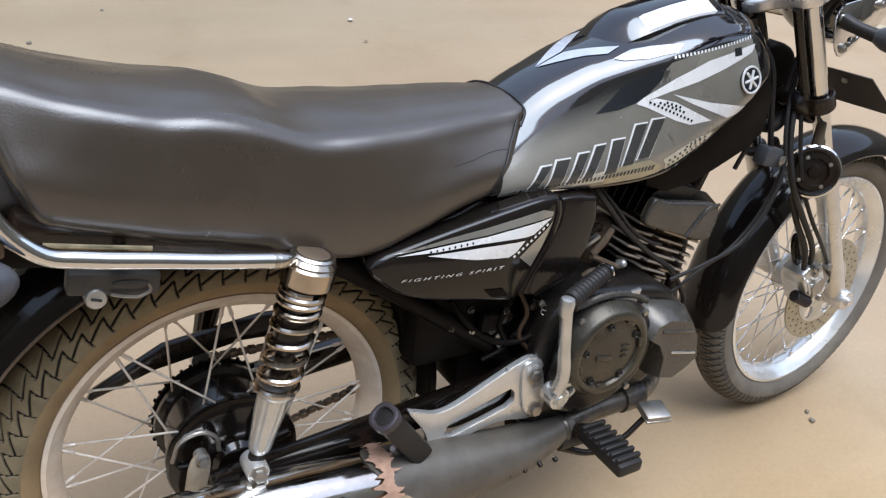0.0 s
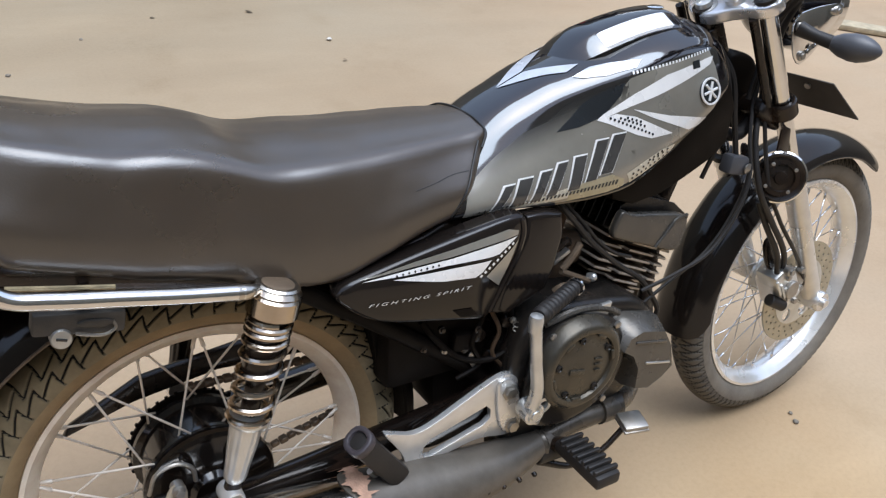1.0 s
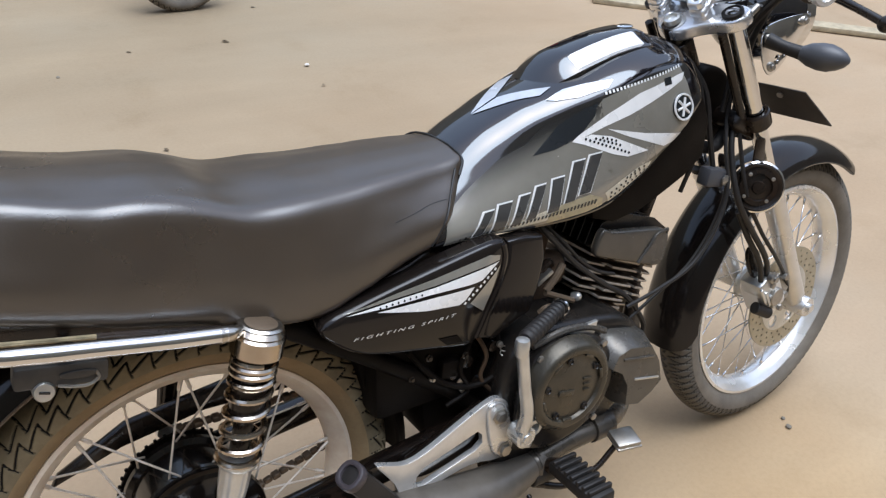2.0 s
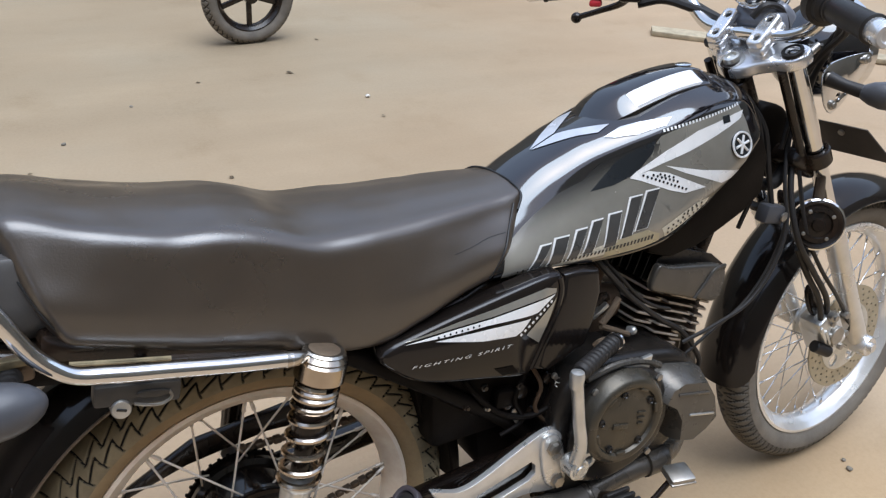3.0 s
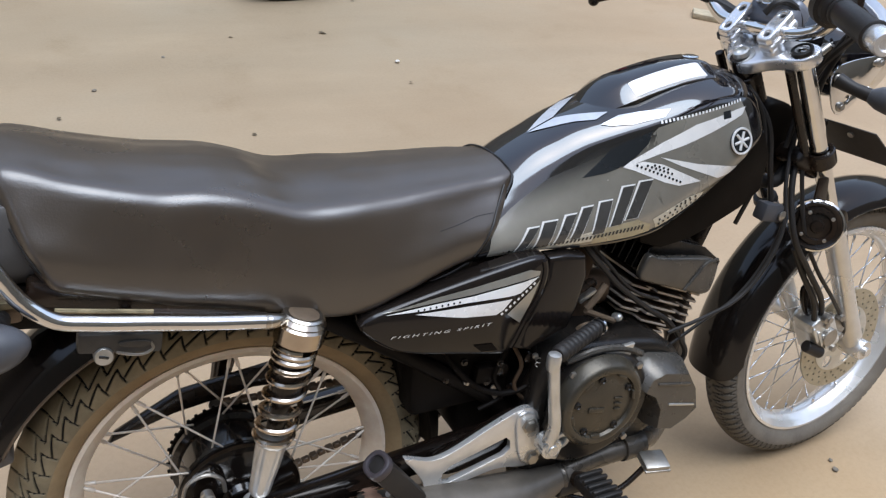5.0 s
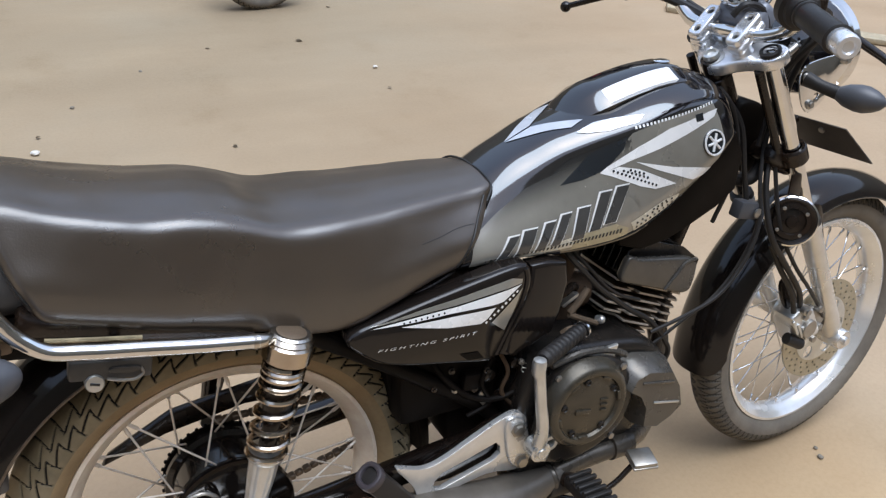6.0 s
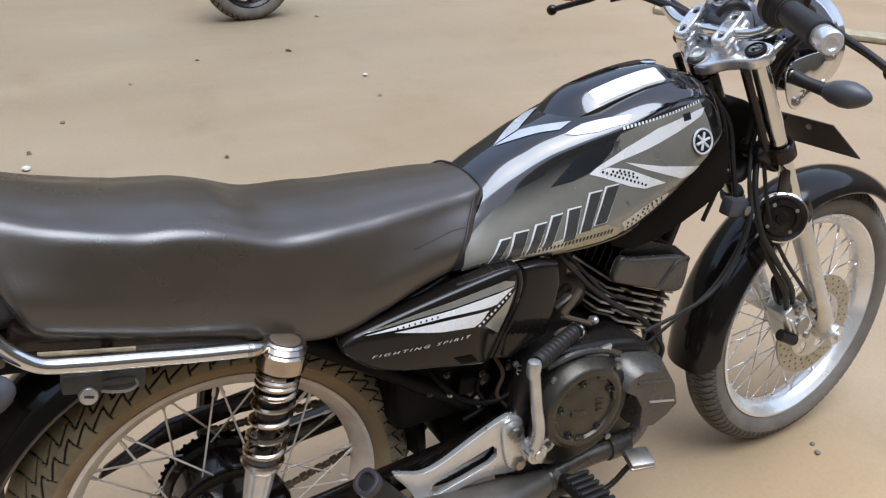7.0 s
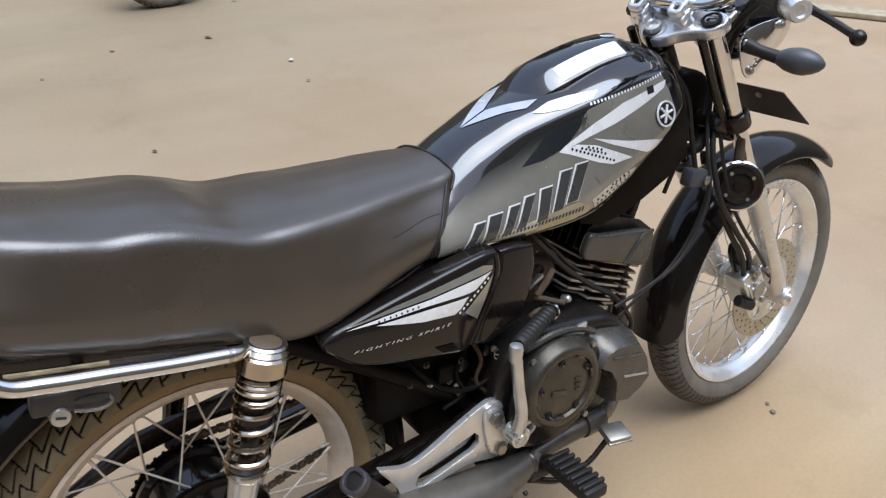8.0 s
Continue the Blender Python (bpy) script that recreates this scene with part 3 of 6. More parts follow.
def tree_of(ob):
    me = ob.data
    return BVHTree.FromPolygons([v.co.copy() for v in me.vertices], [tuple(p.vertices) for p in me.polygons])


def on_side(tree, x, z, side=-1, off=0.001):
    hit, nrm, _, _ = tree.ray_cast(Vector((x, side * 0.6, z)), Vector((0, -side, 0)))
    if hit is None:
        hit, nrm, _, _ = tree.find_nearest(Vector((x, side * 0.11, z)))
    if nrm.y * side < 0:
        nrm = -nrm
    return hit + nrm * off


def draped(polys, tree, side=-1, off=0.001, step=0.012, above=0):
    """Thin decals: outlines in x and z laid on a curved side."""
    bm = bmesh.new()
    for poly in polys:
        t = bmesh.new()
        t.faces.new([t.verts.new((p[0], 0, p[1])) for p in poly])
        bmesh.ops.triangulate(t, faces=t.faces[:])
        for _ in range(5):
            long = [e for e in t.edges if e.calc_length() > step]
            if not long:
                break
            bmesh.ops.subdivide_edges(t, edges=long, cuts=1)
            bmesh.ops.triangulate(t, faces=t.faces[:])
        for v in t.verts:
            if above:
                hit, nrm, _, _ = tree.ray_cast(Vector((v.co.x, v.co.z * above, 2)), Vector((0, 0, -1)))
                v.co = hit + (nrm if nrm.z > 0 else -nrm) * off
            else:
                v.co = on_side(tree, v.co.x, v.co.z, side, off)
        join(bm, t)
    for f in bm.faces:
        f.normal_update()
        if (f.normal.z if above else f.normal.y * side) < 0:
            f.normal_flip()
    return bm


seat_tree = tree_of(seat)
# seams and piping of the seat cover
for side in (-1, 1):
    part("seam", tube([on_side(seat_tree, x, z, side, 0.0005) for x, z in ((-0.243, 0.815), (-0.225, 0.77), (-0.208, 0.735), (-0.188, 0.702))], 0.0016, 6, 4), PIPING, seat)
    part("piping", tube([on_side(seat_tree, x, z, side, 0.0005) for x, z in ((0.322, 0.668), (0.345, 0.700), (0.366, 0.730), (0.383, 0.752))], 0.0016, 6, 5), PIPING, seat)
    part("seam", tube([on_side(seat_tree, x, z, side, 0.0003) for x, z in ((0.27, 0.712), (0.30, 0.716), (0.33, 0.721), (0.356, 0.722))], 0.0004, 6, 4), PIPING, seat)
part("piping", tube([(0.383, -0.085, 0.746), (0.398, -0.070, 0.760), (0.402, -0.04, 0.768), (0.403, 0, 0.770), (0.402, 0.04, 0.768), (0.398, 0.070, 0.760), (0.383, 0.085, 0.746)], 0.0018, 6, 5), PIPING, seat)
# trim strip and base under the seat
part("seat_base", block((-0.02, 0, 0.664), (0.42, 0.236, 0.034), 0.008, (0, 12.5, 0)), BLACK_METAL, bike)
for side in (-1, 1):
    part("seat_trim", tube([(-0.20, side * 0.131, 0.693), (-0.15, side * 0.132, 0.683), (-0.10, side * 0.132, 0.673)], 0.003, 8, 4), BRASS, bike, "yellowed metal strip under the seat")
    part("seat_trim", tube([(-0.10, side * 0.128, 0.671), (0.0, side * 0.128, 0.648), (0.03, side * 0.127, 0.640)], 0.004, 8, 4), BLACK_METAL, bike)

# tank
TX = [0.335, 0.38, 0.41, 0.45, 0.505, 0.555, 0.61, 0.66, 0.715, 0.763, 0.81, 0.85]
TANK = {
    "zb": [0.648, 0.654, 0.655, 0.654, 0.653, 0.652, 0.658, 0.677, 0.710, 0.742, 0.774, 0.800],
    "w": [0.100, 0.105, 0.109, 0.113, 0.118, 0.120, 0.122, 0.123, 0.122, 0.120, 0.113, 0.096],
}
# the shoulder crease and the crown above it, by their own stations
CX = [0.36, 0.40, 0.44, 0.47, 0.50, 0.53, 0.56, 0.59, 0.62, 0.65, 0.70, 0.763, 0.81, 0.85]
CREST = {
    "zs": [0.724, 0.749, 0.770, 0.782, 0.795, 0.804, 0.8125, 0.820, 0.827, 0.835, 0.848, 0.856, 0.852, 0.838],
    "zt": [0.744, 0.769, 0.790, 0.803, 0.816, 0.826, 0.836, 0.846, 0.856, 0.867, 0.880, 0.886, 0.880, 0.860],
    "wc": [0.056, 0.060, 0.0635, 0.066, 0.070, 0.0745, 0.081, 0.087, 0.092, 0.095, 0.096, 0.091, 0.083, 0.066],
}
# the line of the lid over the filler
LID_X = [0.56, 0.61, 0.66, 0.715, 0.763, 0.81]
LID_Z = [0.850, 0.866, 0.879, 0.888, 0.889, 0.880]


def tank_mesh():
    nu, nv = 84, 72
    loops = []
    xs = [0.337 + (0.85 - 0.337) * i / nu for i in range(nu + 1)]

    def faired(v, n=24):
        v = np.array(v)
        for _ in range(n):
            v[1:-1] = 0.25 * v[:-2] + 0.5 * v[1:-1] + 0.25 * v[2:]
        return v

    lines = {k: faired([float(spl(TX, TANK[k], x)) for x in xs]) for k in TANK}
    # the rear edge rakes forward towards the top
    rake = [max(0.0, 1 - i / nu / 0.35) * 0.34 for i in range(nu + 1)]
    top_x = []
    for x, r in zip(xs, rake):
        q = x
        for _ in range(6):
            q = x + r * (float(spl(CX, CREST["zs"], q)) - 0.655)
        top_x.append(q)
    lines.update({k: faired([float(spl(CX, CREST[k], x)) for x in top_x], 10) for k in CREST})
    for i in range(nu + 1):
        zb, zs, zt, w, wc = (float(lines[k][i]) for k in ("zb", "zs", "zt", "w", "wc"))
        g = max(0.0, (i - nu + 5) / 5)
        sh = math.sqrt(max(0.0, 1 - 0.85 * g * g))
        dz, dw, up = zs - zb, w - wc, zt - zs - 0.0150
        half = [(0, zb + 0.016), (0.60 * w, zb + 0.010), (0.86 * w, zb + 0.002), (0.95 * w, zb), (0.985 * w, zb + 0.008), (w, zb + 0.20 * dz), (w - 0.20 * dw, zb + 0.42 * dz), (w - 0.54 * dw, zb + 0.70 * dz), (w - 0.88 * dw, zb + 0.93 * dz),
                (wc, zs), (wc - 0.0100, zs + 0.0080), (wc - 0.0210, zs + 0.0150), (0.52 * wc, zs + 0.0150 + 0.55 * up), (0.26 * wc, zs + 0.0150 + 0.90 * up), (0, zt)]
        d = np.concatenate([[0], np.cumsum(np.hypot(*np.diff(np.array(half), axis=0).T))])
        q = np.linspace(0, d[-1], nv)
        hy, hz = np.interp(q, d, [p[0] for p in half]), np.interp(q, d, [p[1] for p in half])
        for _ in range(3):
            hz[1:-1] = 0.25 * hz[:-2] + 0.5 * hz[1:-1] + 0.25 * hz[2:]
            hy[1:-1] = 0.25 * hy[:-2] + 0.5 * hy[1:-1] + 0.25 * hy[2:]
        zm = 0.5 * (zb + zt)
        loop = []
        for y, z in [*zip(hy, hz), *[(-a, b) for a, b in list(zip(hy, hz))[-2:0:-1]]]:
            loop.append((xs[i] + rake[i] * (z - 0.655), -y * sh, zm + (z - zm) * sh))
        loops.append(loop)
    bm = bmesh.new()
    rings(bm, loops)
    return bm


tank = part("fuel_tank", tank_mesh(), PAINT, bike, "gloss black fuel tank with grey and silver decals", angle=50)
tank_tree = tree_of(tank)
def decals(polys, tree, side, off, mat, parent, label=""):
    for poly in polys:
        part("decal", draped([poly], tree, side, off), mat, parent, label)


# printed fade mixed with a painted reflection: metallic grey towards the bottom, running out into black along a
# slanting line
def fading_decal():
    m = GRAPHITE.copy()
    m.name = "fading_graphite_decal"
    nt = m.node_tree
    b = nt.nodes["Principled BSDF"]
    old = b.inputs["Base Color"].links[0].from_socket
    co = nt.nodes.new("ShaderNodeTexCoord")
    dot = nt.nodes.new("ShaderNodeVectorMath")
    dot.operation = "DOT_PRODUCT"
    dot.inputs[1].default_value = (-0.341, 0.0, 0.940)
    nt.links.new(co.outputs["Object"], dot.inputs[0])
    ramp = nt.nodes.new("ShaderNodeMapRange")
    ramp.interpolation_type = "SMOOTHSTEP"
    for key, value in (("From Min", 0.518), ("From Max", 0.562), ("To Min", 0.0), ("To Max", 1.0)):
        ramp.inputs[key].default_value = value
    nt.links.new(dot.outputs["Value"], ramp.inputs["Value"])
    mix = nt.nodes.new("ShaderNodeMix")
    mix.data_type = "RGBA"
    ins = [i for i in mix.inputs if i.type == "RGBA"]
    nt.links.new(ramp.outputs[0], mix.inputs["Factor"])
    nt.links.new(old, ins[0])
    ins[1].default_value = (0.022, 0.021, 0.020, 1)
    nt.links.new([o for o in mix.outputs if o.type == "RGBA"][0], b.inputs["Base Color"])
    return m


FADE = fading_decal()
for side in (-1, 1):
    # the wavy top edge paints in the edge of the flank's reflection
    decals([[(0.350, 0.655), (0.358, 0.680), (0.373, 0.702), (0.394, 0.7183), (0.414, 0.7316), (0.454, 0.7549), (0.493, 0.769), (0.509, 0.7795), (0.525, 0.790), (0.571, 0.8035), (0.619, 0.8187), (0.566, 0.7673), (0.60, 0.744), (0.634, 0.71), (0.66, 0.686), (0.632, 0.672), (0.59, 0.661), (0.495, 0.657), (0.42, 0.657)]], tank_tree, side, 0.0008, FADE, tank, "metallic grey side decal fading into black with a painted reflection")
    decals([[(0.566, 0.7673), (0.623, 0.8204), (0.677, 0.8357), (0.778, 0.8500), (0.789, 0.8259), (0.798, 0.792), (0.788, 0.7648), (0.766, 0.7507), (0.707, 0.7092), (0.66, 0.686), (0.634, 0.71), (0.60, 0.744)]], tank_tree, side, 0.0008, GRAPHITE, tank, "metallic grey side decal")
    decals([[(0.502, 0.7542), (0.532, 0.7765), (0.548, 0.7906), (0.571, 0.8005), (0.614, 0.8160), (0.607, 0.7988), (0.587, 0.7807), (0.571, 0.7699), (0.538, 0.7593)]], tank_tree, side, 0.0012, DARKDECAL, tank, "blue-black wedge in the grey decal")
    decals([[(0.566, 0.7673), (0.578, 0.775), (0.630, 0.800), (0.687, 0.8226), (0.765, 0.8390), (0.785, 0.8415), (0.777, 0.8312), (0.720, 0.8114), (0.669, 0.7948), (0.621, 0.7824), (0.575, 0.7681)],
            [(0.626, 0.779), (0.693, 0.765), (0.773, 0.7546), (0.757, 0.7443), (0.732, 0.7406), (0.662, 0.7642)],
            [(0.566, 0.7667), (0.598, 0.774), (0.631, 0.7681), (0.700, 0.7390), (0.660, 0.735), (0.634, 0.742), (0.584, 0.7615)]], tank_tree, side, 0.0014, SILVER, tank, "silver arrow stripes")
    decals([[(0.619, 0.687), (0.656, 0.7048), (0.681, 0.7161), (0.709, 0.7218), (0.705, 0.7098), (0.631, 0.670)]], tank_tree, side, 0.0014, PALE, tank, "pale patch with dark dots")
    decals([[(0.707, 0.7231), (0.752, 0.741), (0.707, 0.7107), (0.639, 0.6738), (0.632, 0.6703), (0.705, 0.7098)]], tank_tree, side, 0.0012, OLIVE, tank, "olive brown edge of the patch")
    decals([[(0.377, 0.6570), (0.452, 0.6687), (0.520, 0.6815), (0.515, 0.664), (0.42, 0.6585)]], tank_tree, side, 0.0014, PALE, tank, "pale dotted strip")
    decals([[(0.520, 0.6815), (0.591, 0.6896), (0.616, 0.6795), (0.618, 0.6678), (0.59, 0.6625), (0.515, 0.6590)]], tank_tree, side, 0.0014, GOLD, tank, "gold end of the dotted strip")
    # rows of dark dots on the patches
    dots = []
    for a, b, c, d in (((0.632, 0.678), (0.704, 0.7135), 9, 0.0), ((0.629, 0.684), (0.70, 0.7185), 8, 0.3), ((0.660, 0.7035), (0.69, 0.7175), 4, 0.0), ((0.588, 0.7685), (0.668, 0.7385), 12, 0.0), ((0.602, 0.7685), (0.65, 0.7525), 7, 0.4), ((0.615, 0.768), (0.645, 0.759), 4, 0.2)):
        for k in range(c):
            s = (k + d) / c
            dots.append(ngon((a[0] + s * (b[0] - a[0]), a[1] + s * (b[1] - a[1])), 0.0021, 6))
    for k in range(34):
        x = 0.388 + k * 0.0064
        z = 0.6612 + (x - 0.388) * 0.058
        h = 0.0022 + 0.0048 * (x - 0.388) / 0.21
        dots.append([(x, z), (x + 0.0032, z + 0.0002), (x + 0.0046, z + h), (x + 0.0014, z + h)])
    tagged(part("decal", draped(dots, tank_tree, side, 0.002), DARKDECAL, tank), kind="stuff")
    squares = []
    for k in range(24):
        s = k / 24
        x, z = 0.628 + s * 0.151, 0.8280 + s * 0.0245
        squares.append([(x, z - 0.0026), (x + 0.0034, z - 0.0020), (x + 0.0034, z + 0.0018), (x, z + 0.0012)])
    tagged(part("decal", draped(squares, tank_tree, side, 0.0014, 0.02), SILVER, tank, "row of small silver squares"), kind="stuff")
    # the maker's word on the tank, kept as plain slanted bars with a bright edge
    bars, edge = [], []
    for x0, x1, z0, z1, sl in ((0.392, 0.407, 0.6605, 0.692, 0.022), (0.421, 0.442, 0.6625, 0.699, 0.016), (0.452, 0.468, 0.6660, 0.706, 0.020), (0.477, 0.493, 0.6705, 0.715, 0.022), (0.513, 0.533, 0.6745, 0.721, 0.014), (0.543, 0.562, 0.6840, 0.740, 0.022), (0.569, 0.590, 0.6915, 0.746, 0.024)):
        q = [(x0, z0), (x1, z0 + 0.002), (x1 + sl, z1 + 0.001), (x0 + sl, z1 - 0.001)]
        edge.append([(q[0][0] - 0.0024, q[0][1] - 0.001), (q[1][0] + 0.0010, q[1][1] - 0.001), (q[2][0] + 0.0012, q[2][1] + 0.002), (q[3][0] - 0.0026, q[3][1] + 0.002)])
        bars.append(q)
    decals(edge, tank_tree, side, 0.0014, SILVER, tank)
    decals(bars, tank_tree, side, 0.002, LETTER, tank)
    # round badge
    c = on_side(tank_tree, 0.772, 0.793, side, 0.0)
    n = (on_side(tank_tree, 0.772, 0.793, side, 0.01) - c).normalized()
    badge = part("badge", lathe(c, n, [(0, 0.021), (0.002, 0.0215), (0.0032, 0.0205), (0.0032, 0.0)], 40), DARKDECAL, tank, "round emblem badge")
    part("ring", lathe(c + n * 0.003, n, [(0, 0.0175), (0, 0.021), (0.0015, 0.0205), (0.0015, 0.018)], 40, closed=True), SILVER, badge)
    u, w = frame_of(n)
    t = None
    for k in range(3):
        a = math.pi * k / 3 + 0.26
        dv = math.cos(a) * u + math.sin(a) * w
        t = rod(c + n * 0.0036 - dv * 0.0145, c + n * 0.0036 + dv * 0.0145, 0.0021, 0.0021, 8, 0.0004, t)
    part("bars", t, SILVER, badge)
    decals([[(0.737, 0.8375), (0.752, 0.8390), (0.753, 0.8282), (0.738, 0.8267)]], tank_tree, side, 0.0018, DARKDECAL, tank)
    # silver flashes over the shoulder, laid from above
    for poly in ([(0.459, -0.001), (0.503, -0.002), (0.534, -0.0218), (0.5665, -0.0445), (0.5435, -0.0490), (0.490, -0.0200)], [(0.545, -0.0606), (0.575, -0.0592), (0.603, -0.0674), (0.650, -0.0836), (0.636, -0.0895), (0.589, -0.0811), (0.558, -0.0696)]):
        t = draped([[(x, y) for x, y in poly]], tank_tree, 1, 0.0012, above=-side)
        part("decal", t, FLASH, tank, "silver flash over the tank shoulder")
# rolled seam under the tank; near-black skirt also stands for the shaded gap
for side in (-1, 1):
    part("tank_seam", tube([(0.345, side * 0.090, 0.655), (0.42, side * 0.100, 0.660), (0.50, side * 0.108, 0.657), (0.58, side * 0.112, 0.658), (0.635, side * 0.112, 0.666), (0.69, side * 0.109, 0.692), (0.735, side * 0.106, 0.721), (0.78, side * 0.098, 0.751), (0.82, side * 0.086, 0.782)], 0.005, 8, 5), PAINT, tank)
    part("tank_skirt", plate([(0.625, 0.660), (0.70, 0.697), (0.75, 0.730), (0.80, 0.765), (0.850, 0.795), (0.874, 0.752), (0.872, 0.690), (0.834, 0.662), (0.786, 0.640), (0.737, 0.620), (0.680, 0.612), (0.635, 0.628)], side * 0.058, side * 0.087, 0.006), DEEP, tank, "black lower edge of the tank and shaded gap below")
# lid over the filler: a raised cover with a sloping white face
def lid_rings(x0, x1, sec, n=14):
    out = []
    for k in range(n + 1):
        u = k / n
        x = x0 + (x1 - x0) * u
        e = min(1.0, (u / 0.20) ** 0.6 if u < 0.20 else 1.0, ((1 - u) / 0.10) ** 0.5 if u > 0.90 else 1.0)
        zt = float(spl(LID_X, LID_Z, x))
        out.append([(x - 0.10 * y, y * (0.55 + 0.45 * e), zt - 0.030 + (z + 0.030) * (0.35 + 0.65 * e)) for y, z in sec])
    return out


bm = bmesh.new()
rings(bm, lid_rings(0.556, 0.776, [(-0.054, -0.030), (-0.054, -0.012), (-0.050, -0.008), (-0.026, 0.006), (-0.020, 0.008), (0.020, 0.008), (0.026, 0.006), (0.050, -0.008), (0.054, -0.012), (0.054, -0.030)]))
lid = part("tank_lid", bm, PAINT, tank, "raised black filler lid", angle=30)
bm = bmesh.new()
rings(bm, lid_rings(0.572, 0.754, [(-0.053, -0.0112), (-0.0525, -0.0072), (-0.0285, 0.0068), (-0.0265, 0.0040), (-0.050, -0.0100)]))
part("lid_plate", bm, LID_WHITE, lid, "white plate on the sloping face of the lid", angle=30)
part("lock_cover", lathe((0.745, 0.0, 0.897), (-0.05, 0, 1), [(0, 0.013), (0.002, 0.013), (0.003, 0.010), (0.003, 0)], 24), CHROME, lid)

# side covers
def bulged(poly, y0, y1, swell, n=9):
    """A moulded cover: an outline whose outer face swells towards its middle."""
    p = np.array(rounded(poly))
    c = p.mean(axis=0)
    loops = [[(x, y0, z) for x, z in p], [(x, y1 - 0.3 * (y1 - y0), z) for x, z in p]]
    for k in range(n):
        s = math.cos(k / n * math.pi / 2)
        q = c + (p - c) * (0.03 + 0.97 * s)
        e = math.sin(k / n * math.pi / 2)
        lift = (0.3 * (y1 - y0)) * (1 - (1 - min(1.0, e / 0.30)) ** 2)
        loops.append([(x, y1 - 0.3 * (y1 - y0) + lift + swell * e * e, z) for x, z in q])
    bm = bmesh.new()
    rings(bm, loops)
    return bm


def side_cover(side):
    prof = [(0.138, 0.606), (0.226, 0.628), (0.33, 0.648), (0.42, 0.664), (0.436, 0.655), (0.436, 0.62), (0.412, 0.57), (0.386, 0.512), (0.372, 0.508), (0.314, 0.522), (0.225, 0.540), (0.180, 0.562)]
    return bulged(prof, side * 0.105, side * 0.134, side * 0.012)


for side in (-1, 1):
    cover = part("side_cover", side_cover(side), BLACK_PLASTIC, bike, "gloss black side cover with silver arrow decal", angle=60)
    ct = tree_of(cover)
    decals([[(0.183, 0.613), (0.259, 0.619), (0.311, 0.622), (0.384, 0.630), (0.416, 0.633), (0.385, 0.614), (0.374, 0.613), (0.302, 0.614), (0.241, 0.612)],
            [(0.225, 0.609), (0.302, 0.609), (0.372, 0.608), (0.358, 0.593), (0.347, 0.588), (0.294, 0.594)]], ct, side, 0.0014, SILVER, cover, "silver arrow decal")
    decals([[(0.180, 0.615), (0.259, 0.627), (0.311, 0.633), (0.400, 0.646), (0.418, 0.641), (0.417, 0.6345), (0.384, 0.632), (0.311, 0.624), (0.259, 0.621)],
            [(0.409, 0.617), (0.419, 0.627), (0.406, 0.590), (0.392, 0.562), (0.366, 0.584)]], ct, side, 0.0010, GRAPHITE, cover, "dark metallic grey decal")
    dots = [ngon((0.356 + 0.052 * k / 8, 0.588 + 0.036 * k / 8), 0.0027, 4) for k in range(9)] + [ngon((0.230 + 0.06 * k / 7, 0.6135 + 0.0035 * k / 7), 0.0018, 4) for k in range(8)]
    tagged(part("decal", draped(dots[:9], ct, side, 0.002), SILVER, cover), kind="stuff")
    tagged(part("decal", draped(dots[9:], ct, side, 0.002), DARKDECAL, cover), kind="stuff")
    # recess low on the cover, its darkness laid on as a flat patch
    decals([[(0.318, 0.541), (0.348, 0.5385), (0.360, 0.523), (0.334, 0.525)]], ct, side, 0.0012, DEEP, cover, "flat dark patch standing for a shaded recess")
    part("cover_edge", tube([on_side(ct, x, z, side, -0.001) for x, z in ((0.425, 0.655), (0.428, 0.64), (0.424, 0.61), (0.404, 0.565), (0.384, 0.52))], 0.005, 8, 5), BLACK_PLASTIC, cover)
    # front half behind the carburettor
    part("air_box_cover", plate([(0.440, 0.652), (0.475, 0.652), (0.505, 0.645), (0.512, 0.61), (0.503, 0.56), (0.490, 0.525), (0.425, 0.497), (0.396, 0.508), (0.415, 0.56), (0.440, 0.61)], side * 0.095, side * 0.126, 0.008, segs=3), BLACK_PLASTIC, bike, "black cover beside the carburettor")
# slogan on the near cover
cu = bpy.data.curves.new("slogan", "FONT")
cu.body, cu.size, cu.shear, cu.space_character = "FIGHTING SPIRIT", 0.0108, 0.35, 1.5
to = new("slogan", cu)
bpy.context.view_layer.update()
me = bpy.data.meshes.new_from_object(to.evaluated_get(bpy.context.evaluated_depsgraph_get()))
bpy.data.objects.remove(to)
wide = max(v.co.x for v in me.vertices)
near_cover = [o for o in bike.children if o.name == "side_cover"][0]
ct = tree_of(near_cover)
for v in me.vertices:
    s = v.co.x / wide
    v.co = on_side(ct, 0.191 + 0.151 * s, 0.5765 - 0.004 * s + v.co.y * 0.58, -1, 0.0012)
me.materials.append(SILVER)
part("slogan", me, None, near_cover, "small silver lettering")

# main frame
def both(make, *args):
    return [make(side, *args) for side in (-1, 1)]


